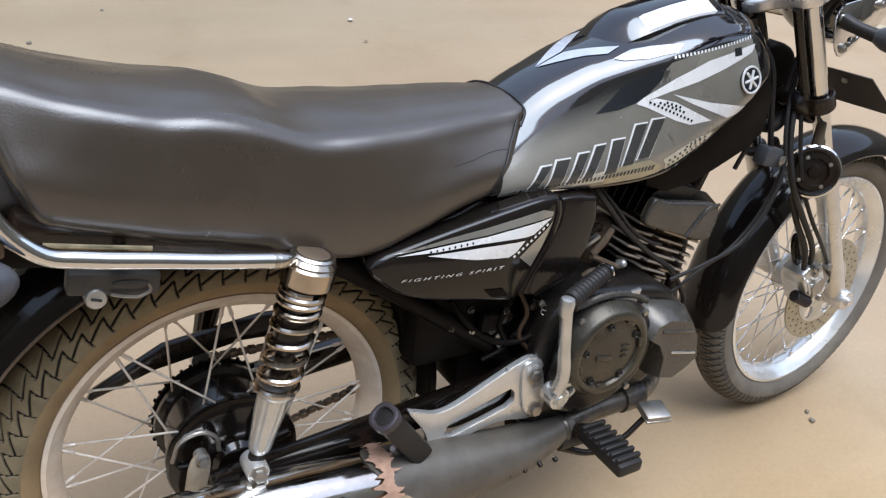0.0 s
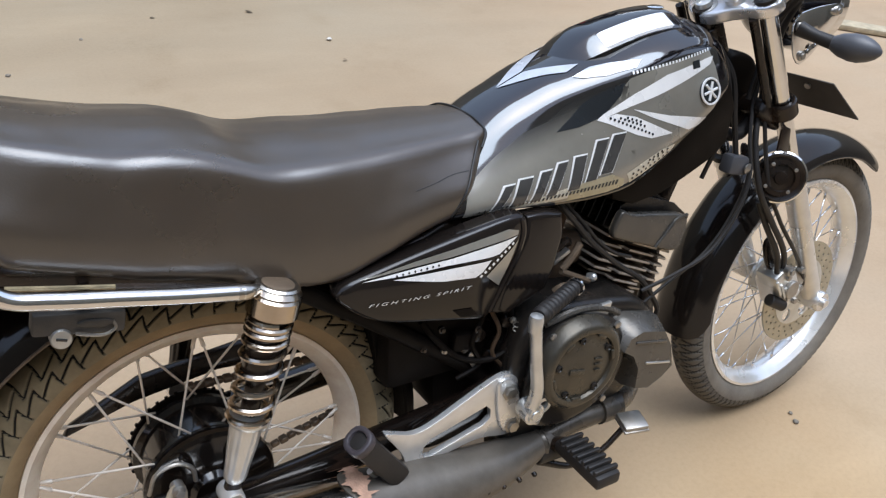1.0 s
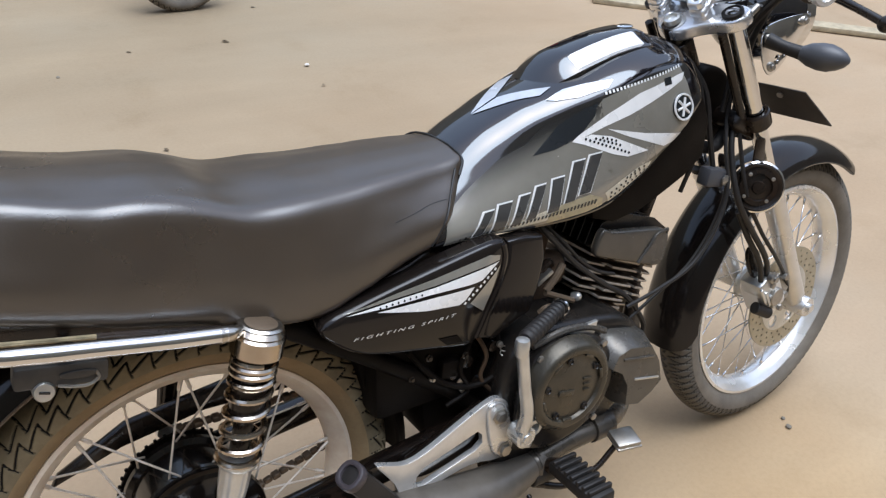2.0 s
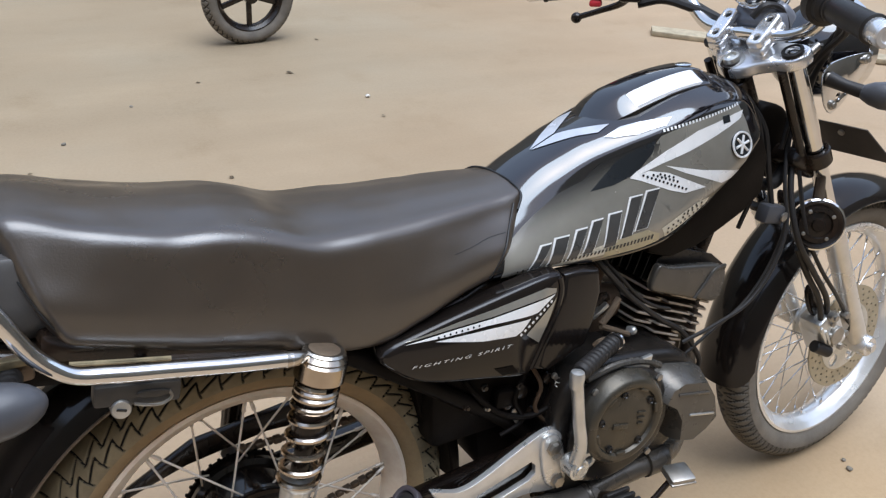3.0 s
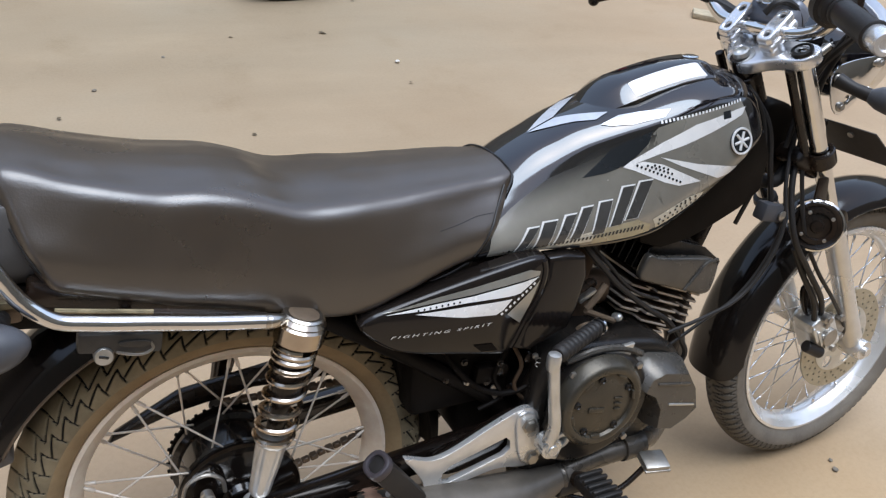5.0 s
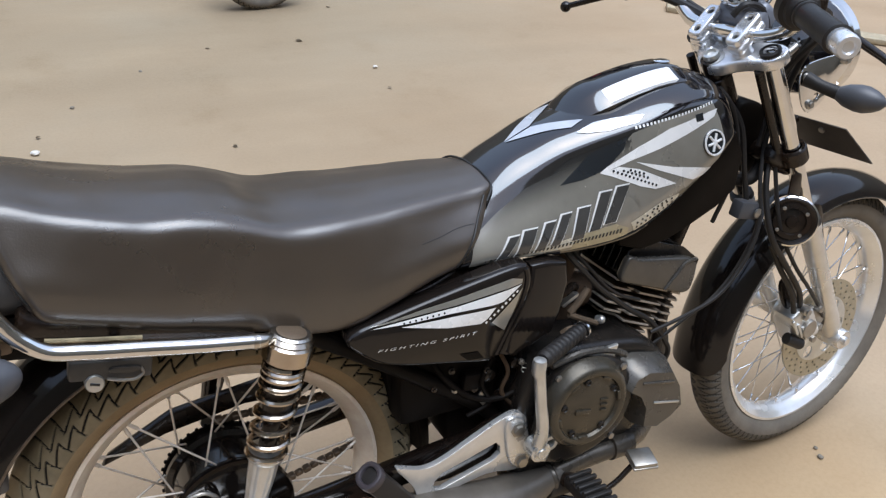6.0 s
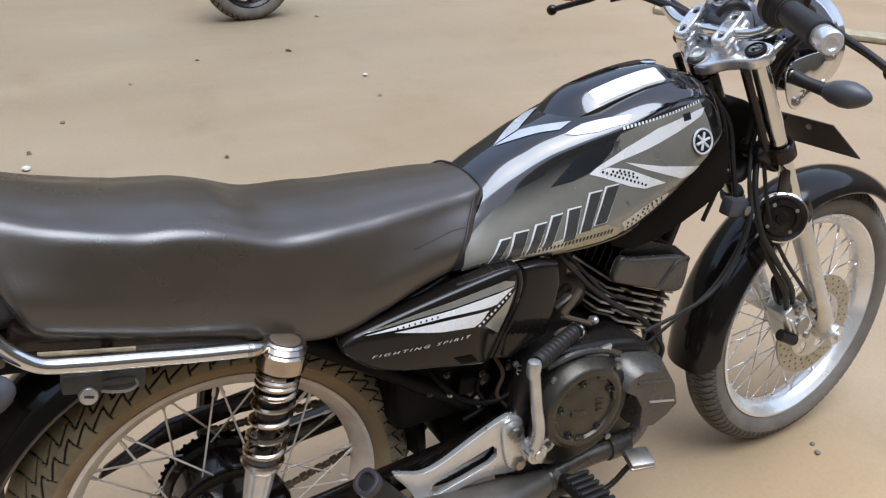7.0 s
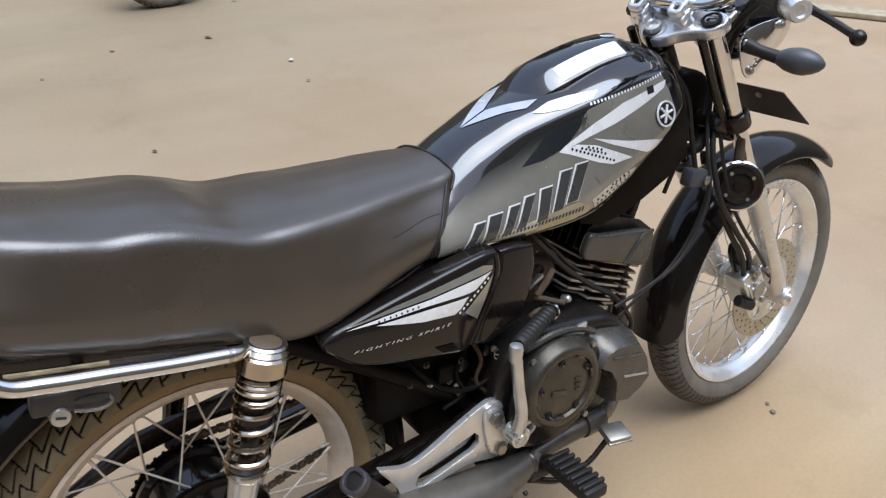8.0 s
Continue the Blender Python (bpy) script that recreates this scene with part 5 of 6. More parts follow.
part("slide_cap", rod((0.582, -0.02, 0.600), (0.587, -0.02, 0.622), 0.024), ENGINE_BLACK, carb)
part("choke_lever", block((0.565, -0.062, 0.535), (0.035, 0.012, 0.008), 0.002, (0, -30, 0)), ALLOY, carb)
part("banjo_nut", lathe((0.603, -0.098, 0.507), (0.3, -1, 0.2), [(-0.006, 0.006), (0.004, 0.0075), (0.008, 0.006), (0.010, 0.003), (0.010, 0)], 6), ALLOY, carb, "small bright hose nut")
part("intake", rod((0.62, -0.01, 0.52), (0.68, 0, 0.50), 0.028, 0.032), RUBBER, bike)
for pts, r, mat in (
    ([(0.515, -0.092, 0.655), (0.527, -0.100, 0.638), (0.558, -0.102, 0.605), (0.586, -0.103, 0.575), (0.621, -0.103, 0.545), (0.662, -0.102, 0.513), (0.710, -0.102, 0.480), (0.744, -0.104, 0.440), (0.761, -0.106, 0.406), (0.756, -0.104, 0.385)], 0.0048, RUBBER),
    ([(0.530, -0.085, 0.650), (0.575, -0.098, 0.602), (0.610, -0.100, 0.565), (0.645, -0.100, 0.541), (0.685, -0.096, 0.524)], 0.0030, RUBBER),
    ([(0.541, -0.098, 0.534), (0.557, -0.099, 0.553), (0.572, -0.096, 0.571)], 0.0058, TARNISH),
    ([(0.538, -0.100, 0.532), (0.560, -0.101, 0.521), (0.597, -0.100, 0.502)], 0.0048, TARNISH),
    ([(0.585, -0.100, 0.484), (0.600, -0.101, 0.470), (0.616, -0.098, 0.456)], 0.0036, TARNISH),
    ([(0.524, -0.104, 0.503), (0.532, -0.108, 0.511), (0.545, -0.108, 0.511), (0.554, -0.104, 0.502)], 0.0042, TARNISH),
    ([(0.626, -0.098, 0.452), (0.648, -0.099, 0.443), (0.676, -0.096, 0.437)], 0.0060, TARNISH),
    ([(0.534, -0.088, 0.566), (0.548, -0.090, 0.577), (0.556, -0.086, 0.570)], 0.0066, BLACK_METAL),
):
    part("hose", tube(pts, r, 8, 6), mat, bike)
# parts behind the side cover, darkened by colour as if in deep shade
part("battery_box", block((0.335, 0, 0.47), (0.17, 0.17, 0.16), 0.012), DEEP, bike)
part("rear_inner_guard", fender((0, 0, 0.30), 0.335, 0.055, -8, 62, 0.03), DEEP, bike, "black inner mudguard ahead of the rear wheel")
# plate added to keep the gap behind the gearbox dark
part("gearbox_gap_plate", plate(rounded([(0.338, 0.46), (0.47, 0.46), (0.47, 0.25), (0.40, 0.26), (0.348, 0.300), (0.342, 0.365)]), -0.062, 0.05, 0.006), DEEP, bike, "dark plate added to fill the shaded gap behind the gearbox")
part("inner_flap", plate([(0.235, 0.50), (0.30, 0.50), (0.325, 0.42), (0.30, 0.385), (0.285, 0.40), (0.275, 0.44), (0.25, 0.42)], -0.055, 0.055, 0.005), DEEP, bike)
for c, r in (((0.40, -0.088, 0.45), 0.012), ((0.42, -0.092, 0.41), 0.010), ((0.37, -0.095, 0.44), 0.008), ((0.44, -0.10, 0.47), 0.009)):
    part("clip", lathe(c, (0, -1, 0), [(0, r), (0.006, r), (0.008, r * 0.7), (0.008, 0)], 10), BLACK_METAL, bike)
part("wiring", tube([(0.45, -0.095, 0.50), (0.448, -0.105, 0.45), (0.43, -0.105, 0.40), (0.455, -0.11, 0.36), (0.445, -0.105, 0.32)], 0.005, 8, 6), DEEP, bike)
part("wiring", tube([(0.40, -0.10, 0.49), (0.38, -0.105, 0.45), (0.395, -0.105, 0.41), (0.36, -0.10, 0.39)], 0.004, 8, 6), DEEP, bike)

# small fittings in the dark behind the side cover
for c, r, mat in (((0.327, -0.100, 0.487), 0.006, BLACK_METAL), ((0.333, -0.100, 0.449), 0.0045, STEEL), ((0.387, -0.104, 0.474), 0.006, BLACK_METAL), ((0.299, -0.098, 0.460), 0.005, BLACK_METAL), ((0.444, -0.112, 0.478), 0.005, STEEL)):
    part("frame_bolt", lathe(c, (0, -1, 0), [(0, r), (0.004, r), (0.005, r * 0.6), (0.008, r * 0.6), (0.008, 0)], 8), mat, bike)
part("relay", block((0.368, -0.092, 0.452), (0.036, 0.022, 0.030), 0.004, (0, 8, 0)), DEEP, bike, "small black relay box")
part("bracket", plate(rounded([(0.372, 0.430), (0.392, 0.436), (0.402, 0.405), (0.388, 0.398)]), -0.104, -0.101, 0.001), STEEL, bike)
part("return_spring", tube([(0.452 + 0.004 * math.cos(k * 1.3), -0.112 + 0.004 * math.sin(k * 1.3), 0.470 - 0.0016 * k) for k in range(30)], 0.0009, 6, 2), STEEL, bike, "small coil spring")
part("hose", tube([(0.30, -0.09, 0.50), (0.32, -0.10, 0.47), (0.36, -0.104, 0.43), (0.42, -0.108, 0.415), (0.46, -0.108, 0.43)], 0.005, 8, 5), DEEP, bike)
part("hose", tube([(0.41, -0.10, 0.50), (0.425, -0.108, 0.46), (0.415, -0.108, 0.43), (0.44, -0.11, 0.39)], 0.0035, 8, 5), CYLINDER, bike)

# exhaust
def tube_rings(pts, rs, seg=24, shear=None):
    bm = bmesh.new()
    line = smooth_line(pts, 5)
    ri = np.interp(np.linspace(0, 1, len(line)), np.linspace(0, 1, len(rs)), rs)
    loops = []
    for i, p in enumerate(line):
        loops.append([(p.x, p.y + ri[i] * math.cos(a), p.z + ri[i] * math.sin(a)) for a in [2 * math.pi * k / seg for k in range(seg)]])
    if shear:
        n = len(loops)
        for i, loop in enumerate(loops):
            f = max(0.0, (i / (n - 1) - 0.55) / 0.45)
            cz = line[i].z
            loops[i] = [(x - shear * f * (z - cz), y, z + 0.13 * shear * f * (z - cz)) for x, y, z in loop]
    rings(bm, loops)
    return bm


part("exhaust_pipe", tube([(0.765, 0, 0.44), (0.82, 0, 0.40), (0.835, -0.01, 0.33), (0.80, -0.04, 0.262), (0.74, -0.09, 0.240), (0.66, -0.130, 0.258), (0.57, -0.135, 0.258), (0.50, -0.138, 0.252)], 0.0195, 16, 6), PIPE, bike, "sooty exhaust pipe curving under the engine")
part("exhaust_joint", tube([(0.672, -0.131, 0.259), (0.628, -0.134, 0.262)], 0.0245, 18, 3), PIPE, bike)
muffler = part("muffler_shield", tube_rings([(0.525, -0.138, 0.250), (0.49, -0.142, 0.246), (0.42, -0.150, 0.243), (0.31, -0.152, 0.249), (0.215, -0.154, 0.2605)], [0.020, 0.026, 0.038, 0.048, 0.0520], 28, 1.35), SHIELD, bike, "sooty grey front chamber of the muffler")
part("muffler", tube_rings([(0.42, -0.150, 0.243), (0.31, -0.152, 0.249), (0.215, -0.154, 0.2605), (0.05, -0.156, 0.282), (-0.12, -0.158, 0.298), (-0.27, -0.160, 0.313), (-0.32, -0.160, 0.318)], [0.0345, 0.0455, 0.0495, 0.050, 0.047, 0.042, 0.030], 28), MUFFLER, bike, "chrome muffler with rust stains")
part("tail_pipe", rod((-0.31, -0.160, 0.317), (-0.40, -0.160, 0.325), 0.013), CHROME_WORN, bike)
def belt(x, w, seed):
    """A ragged collar of flaking rust on the muffler."""
    rnd = random.Random(seed)
    n = 120
    c = (-0.1535, 0.268 + (0.19 - x) * 0.09)
    lo, hi = [], []
    for k in range(n):
        p = Vector((math.cos(2 * math.pi * k / n) * 2.2, math.sin(2 * math.pi * k / n) * 2.2, seed))
        spike = max(0.0, noise.noise(p * 4.2 + Vector((5, 0, 0)))) * 1.6
        lo.append(x - w * (0.45 + 0.55 * noise.noise(p * 2.0) + 1.1 * spike) + rnd.uniform(-0.001, 0.001))
        spike = max(0.0, noise.noise(p * 3.8 - Vector((0, 9, 0)))) * 1.5
        hi.append(x + w * (0.45 + 0.50 * noise.noise(p * 1.7 + Vector((0, 0, 7))) + 1.0 * spike) + rnd.uniform(-0.001, 0.001))
    loops = []
    for s in range(4):
        loops.append([(lo[k] + (hi[k] - lo[k]) * s / 3, c[0] + 0.0542 * math.cos(2 * math.pi * k / n), c[1] + 0.0542 * math.sin(2 * math.pi * k / n) + 0.09 * (x - lo[k] - (hi[k] - lo[k]) * s / 3)) for k in range(n)])
    bm = bmesh.new()
    rings(bm, loops, cap=False)
    return bm


part("rust_collar", belt(0.168, 0.019, 4), RUST, bike, "flaking rust round the muffler")
part("muffler_bolt", lathe((0.095, -0.200, 0.292), (0.1, -1, 0.35), [(-0.01, 0.017), (0, 0.017), (0.003, 0.015), (0.002, 0.011), (0.006, 0.010), (0.009, 0.006), (0.009, 0)], 24), CHROME_WORN, bike, "steel boss on the muffler")
rnd_pipe = random.Random(5)
for k in range(7):
    c = Vector((0.462 - 0.030 * k, -0.150 - 0.037 - 0.0012 * k, 0.243 - 0.012 + rnd_pipe.uniform(-0.008, 0.006)))
    part("shield_screw", lathe(c, (0, -1, -0.35), [(-0.004, 0.004), (0.002, 0.004), (0.003, 0.002), (0.001, 0)], 10), BLACK_METAL, muffler)
part("weld_bead", lathe((0.505, -0.1405, 0.2480), (-1, -0.08, -0.05), [(0, 0.0235), (0.004, 0.0268), (0.009, 0.0260), (0.011, 0.0240)], 28, closed=True), PIPE, muffler, "rough weld bead")

# foot-peg hanger, pegs, pedals
hanger = part("peg_hanger", plate(rounded([(0.216, 0.367), (0.240, 0.357), (0.269, 0.345), (0.302, 0.352), (0.360, 0.380), (0.412, 0.402), (0.431, 0.402), (0.448, 0.388), (0.455, 0.350), (0.462, 0.305), (0.455, 0.288), (0.430, 0.285), (0.384, 0.299), (0.335, 0.291), (0.289, 0.284), (0.273, 0.268), (0.259, 0.282), (0.254, 0.312), (0.238, 0.338)]), -0.138, -0.128, 0.0035, [[(0.284, 0.306), (0.286, 0.316), (0.298, 0.327), (0.330, 0.336), (0.365, 0.346), (0.393, 0.354), (0.401, 0.345), (0.402, 0.330), (0.390, 0.320), (0.345, 0.308), (0.299, 0.296), (0.288, 0.298)]], segs=3), ALLOY_PAINT, bike, "silver alloy passenger peg hanger")
part("hanger_backing", plate(rounded([(0.268, 0.338), (0.300, 0.346), (0.40, 0.392), (0.425, 0.390), (0.425, 0.300), (0.37, 0.306), (0.29, 0.292)]), -0.124, -0.112, 0.003), GLOSS_BLACK, hanger, "black frame plate behind the slot")
part("hanger_pad", plate(rounded([(0.404, 0.392), (0.418, 0.400), (0.438, 0.392), (0.447, 0.372), (0.460, 0.312), (0.453, 0.291), (0.424, 0.295), (0.412, 0.325)]), -0.144, -0.137, 0.0035, segs=3), ALLOY_PAINT, hanger)
for c in ((0.429, -0.143, 0.372), (0.440, -0.143, 0.306)):
    part("bolt", lathe(c, (0, -1, 0), [(0, 0.014), (0.002, 0.014), (0.003, 0.010), (0.008, 0.0095), (0.009, 0)], 6), STEEL, hanger)
PEG_POSE = Matrix.Translation((0.234, -0.156, 0.300)) @ Vector((-0.070, -0.012, 0.098)).to_track_quat("Z", "Y").to_matrix().to_4x4()
peg = part("passenger_peg", moved(block((0, 0, 0.06), (0.036, 0.034, 0.115), 0.007), PEG_POSE), RUBBER, bike, "folded-up rubber passenger peg")
part("peg_end", moved(plate(rounded([(-0.021, -0.020), (0.021, -0.020), (0.021, 0.020), (-0.021, 0.020)]), 0.108, 0.122, 0.003, [rounded([(-0.013, -0.012), (0.013, -0.012), (0.013, 0.012), (-0.013, 0.012)])], axis="z"), PEG_POSE), PEG_END, peg, "hollow square end of the peg")
part("peg_pin", tube([(0.255, -0.142, 0.275), (0.22, -0.15, 0.285), (0.19, -0.155, 0.325)], 0.005, 8, 4), ALLOY, peg)

foot = part("foot_peg", block((0.530, -0.225, 0.262), (0.046, 0.105, 0.022), 0.005), RUBBER, bike, "black ribbed rubber foot peg")
for k in range(7):
    part("rib", block((0.530, -0.185 - 0.0135 * k, 0.276), (0.046, 0.0075, 0.009), 0.0025), RUBBER, foot)
part("peg_arm", tube([(0.50, -0.10, 0.225), (0.515, -0.14, 0.24), (0.528, -0.178, 0.258)], 0.013, 12, 4), BLACK_METAL, foot)
part("peg_stop", rod((0.49, -0.150, 0.235), (0.54, -0.150, 0.232), 0.019), RUBBER, foot)
part("foot_peg", block((0.530, 0.225, 0.262), (0.046, 0.105, 0.026), 0.005), RUBBER, bike, "black ribbed rubber foot peg")
pedal = part("brake_pedal", tube([(0.50, -0.15, 0.215), (0.56, -0.165, 0.195), (0.615, -0.175, 0.215), (0.645, -0.178, 0.243), (0.655, -0.18, 0.254)], [0.007, 0.0055, 0.005, 0.005, 0.006], 10, 5), BLACK_METAL, bike, "rear brake pedal with steel pad")
part("pad", block((0.664, -0.183, 0.261), (0.045, 0.041, 0.011), 0.005, (8, 0, -14)), STEEL, pedal, "worn bright steel pedal pad")
part("pad_side", block((0.664, -0.183, 0.256), (0.046, 0.042, 0.005), 0.002, (8, 0, -14)), STEEL, pedal)

kick = part("kick_starter", tube([(0.437, -0.185, 0.362), (0.441, -0.190, 0.395), (0.434, -0.190, 0.45), (0.425, -0.190, 0.515), (0.424, -0.190, 0.524)], [0.012, 0.010, 0.009, 0.009, 0.0095], 14, 5), ALLOY, bike, "polished steel kick-start lever")
part("boss", lathe((0.440, -0.166, 0.360), (0, -1, 0), [(0, 0.015), (0.004, 0.0175), (0.028, 0.0175), (0.030, 0.014), (0.029, 0.009), (0.033, 0.008), (0.033, 0)], 24), ALLOY, kick)
part("clamp", lathe((0.466, -0.170, 0.360), (0, -1, 0), [(0, 0.008), (0, 0.014), (0.012, 0.014), (0.012, 0.008)], 20, closed=True), ALLOY, kick)
part("clamp_ear", block((0.456, -0.178, 0.341), (0.018, 0.012, 0.026), 0.004, (0, 20, 0)), ALLOY, kick)
part("knuckle", lathe((0.424, -0.190, 0.522), (0.05, 0, 1), [(-0.016, 0.009), (-0.010, 0.0105), (0.004, 0.0110), (0.010, 0.0095), (0.012, 0.0)], 18), ALLOY, kick)
prof = [(0.0, 0.010)]
for k in range(10):
    prof += [(0.004 + 0.0118 * k, 0.0112), (0.0065 + 0.0118 * k, 0.0135), (0.0105 + 0.0118 * k, 0.0135), (0.013 + 0.0118 * k, 0.0112)]
bm = lathe((0.434, -0.183, 0.524), (0.112, 0.058, -0.009), prof + [(0.124, 0.0112)], 18)
part("kick_rubber", bm, RUBBER, kick, "ribbed rubber sleeve of the kick lever")
part("sleeve_end", lathe((0.546, -0.126, 0.5155), (0.11, 0.057, -0.009), [(0, 0.014), (0.004, 0.0145), (0.007, 0.010), (0.007, 0)], 16), CHROME, kick)

# rear brake arm, torque stay, cables at the hub
arm = part("brake_arm", plate(rounded([(-0.066, 0.352), (-0.036, 0.348), (-0.052, 0.27), (-0.068, 0.215), (-0.088, 0.218), (-0.078, 0.28)]), -0.092, -0.086, 0.002, [ngon((-0.052, 0.335), 0.007, 14)]), RUSTY_STEEL, bike, "rusty steel rear brake arm")
part("arm_bolt", lathe((-0.052, -0.080, 0.342), (0, -1, 0), [(0, 0.009), (0.014, 0.009), (0.016, 0.006), (0.022, 0.006), (0.022, 0)], 10), STEEL, arm)
part("brake_rod", tube([(-0.075, -0.095, 0.225), (0.05, -0.105, 0.232), (0.25, -0.11, 0.225), (0.45, -0.12, 0.215)], 0.0035, 8, 4), STEEL, arm)
part("torque_stay", tube([(-0.02, -0.075, 0.262), (0.10, -0.088, 0.272), (0.25, -0.092, 0.290)], 0.006, 8, 4), BLACK_METAL, bike)
part("hub_wire", tube([(-0.085, -0.07, 0.33), (-0.072, -0.075, 0.365), (-0.045, -0.078, 0.372), (-0.030, -0.078, 0.36), (-0.026, -0.076, 0.335)], 0.003, 8, 5), STEEL, bike)
# stands
stand = part("side_stand", tube([(0.40, 0.105, 0.235), (0.385, 0.155, 0.15), (0.37, 0.215, 0.040)], 0.010, 12, 4), BLACK_METAL, bike, "black side stand, folded out")
part("stand_foot", block((0.368, 0.220, 0.0365), (0.05, 0.035, 0.007), 0.002, (LEAN, 0, 0)), BLACK_METAL, stand)
part("centre_stand", tube([(0.36, -0.11, 0.235), (0.27, -0.115, 0.20), (0.17, -0.12, 0.195), (0.10, -0.13, 0.21)], 0.010, 10, 4), BLACK_METAL, bike, "folded centre stand")

# ---- front end, built straight and turned about the steering axis ----
FD = Vector((0.359, 0, -0.617)).normalized()
FF = Vector((0.617, 0, 0.359)).normalized()
FT = Vector((0.886, 0, 0.917))


def fork_at(s, y, f=0.0):
    return FT + FD * s + FF * f + Vector((0, y, 0))


def front(name, bm, material, parent=None, label="", **kw):
    return part(name, moved(bm, STEER), material, parent or bike, label, **kw)


CLAMPM = Matrix(((FF.x, 0, -FD.x, FT.x), (0, 1, 0, 0), (FF.z, 0, -FD.z, FT.z), (0, 0, 0, 1)))
for side in (-1, 1):
    y = side * 0.078 - 0.008
    leg = front("fork_leg", lathe(fork_at(-0.004, y), FD, [(0, 0.010), (0, 0.0148), (0.40, 0.0148), (0.40, 0.0)], 28), CHROME, None, "chrome front fork leg with grey slider")
    front("fork_cap", lathe(fork_at(0.002, y), -FD, [(0, 0.017), (0.006, 0.017), (0.008, 0.013), (0.005, 0.010), (0.005, 0)], 24), RUBBER, leg)
    front("slider", lathe(fork_at(0.378, y), FD, [(0, 0.018), (0.003, 0.0220), (0.018, 0.0225), (0.022, 0.0205), (0.25, 0.0190), (0.29, 0.0195), (0.325, 0.0190), (0.338, 0.014), (0.342, 0.0)], 28), ALLOY_PAINT, leg, "grey painted fork slider")
    front("dust_seal", lathe(fork_at(0.368, y), FD, [(0, 0.017), (0.002, 0.022), (0.012, 0.0235), (0.014, 0.018)], 24), RUBBER, leg)
    front("axle_lug", lathe(Vector((1.245, side * 0.062, 0.300)), (0, side, 0), [(0, 0.008), (0, 0.021), (0.004, 0.022), (0.046, 0.022), (0.050, 0.020), (0.050, 0.010), (0.058, 0.009), (0.058, 0)], 24), ALLOY_PAINT, leg)
    front("fender_stay", plate(rounded([(1.111, 0.612), (1.140, 0.606), (1.156, 0.560), (1.178, 0.508), (1.163, 0.508), (1.136, 0.556)]), side * 0.062, side * 0.066, 0.001), BLACK_METAL, leg)
    # lamp bracket
    b = plate(rounded([(0.940, 0.888), (1.00, 0.902), (1.082, 0.906), (1.070, 0.880), (1.012, 0.818), (0.975, 0.806)]), side * 0.098, side * 0.102, 0.001, [ngon((1.018, 0.845), 0.005, 10), ngon((1.000, 0.838), 0.006, 10)])
    br = front("lamp_bracket", b, CHROME, None, "chrome headlamp bracket")
    for c in ((0.965, 0.872), (1.060, 0.893), (0.985, 0.825)):
        front("bolt", lathe((c[0], side * 0.102, c[1]), (0, side, 0), [(0, 0.008), (0.003, 0.008), (0.004, 0.005), (0.007, 0.005), (0.007, 0)], 10), STEEL, br)
    # teardrop signal on a rubber stalk, its lens facing ahead
    sb = lathe((0.978, side * 0.150, 0.856), (0.30, side * 0.95, -0.06), [(0, 0.008), (0.006, 0.012), (0.018, 0.018), (0.034, 0.0215), (0.048, 0.0215), (0.062, 0.017), (0.072, 0.011), (0.078, 0.004), (0.079, 0)], 28)
    if side > 0:
        continue
    sig = front("front_turn_signal", sb, GREY_PLASTIC, None, "dark grey teardrop turn signal")
    front("lens", lathe((0.996, side * 0.190, 0.853), (1, 0, 0), [(0.002, 0.016), (0.010, 0.018), (0.018, 0.015), (0.023, 0.008), (0.024, 0)], 24), WHITE_LENS, sig, "clear white lens")
    ss = tube([(0.962, side * 0.104, 0.871), (0.970, side * 0.128, 0.863), (0.980, side * 0.156, 0.856)], [0.0125, 0.010, 0.011], 14, 4)
    front("stalk", ss, RUBBER, sig, "ribbed rubber stalk")

# top yoke, stem nut, handlebar clamps
yoke = front("top_yoke", moved(plate(rounded([(-0.060, -0.024), (-0.060, 0.020), (-0.030, 0.040), (-0.014, 0.078), (0.018, 0.090), (0.030, 0.068), (0.020, 0.030), (0.020, -0.030), (0.030, -0.084), (0.018, -0.112), (-0.020, -0.106), (-0.032, -0.050)]), -0.024, -0.002, 0.005, axis="z", segs=3), CLAMPM), YOKE, None, "bright alloy top yoke")
front("stem_nut", moved(lathe((-0.040, 0, -0.004), (0, 0, 1), [(0, 0.019), (0.003, 0.021), (0.004, 0.014), (0.012, 0.013), (0.013, 0.009), (0.009, 0.007), (0.009, 0)], 24), CLAMPM), ALLOY, yoke)
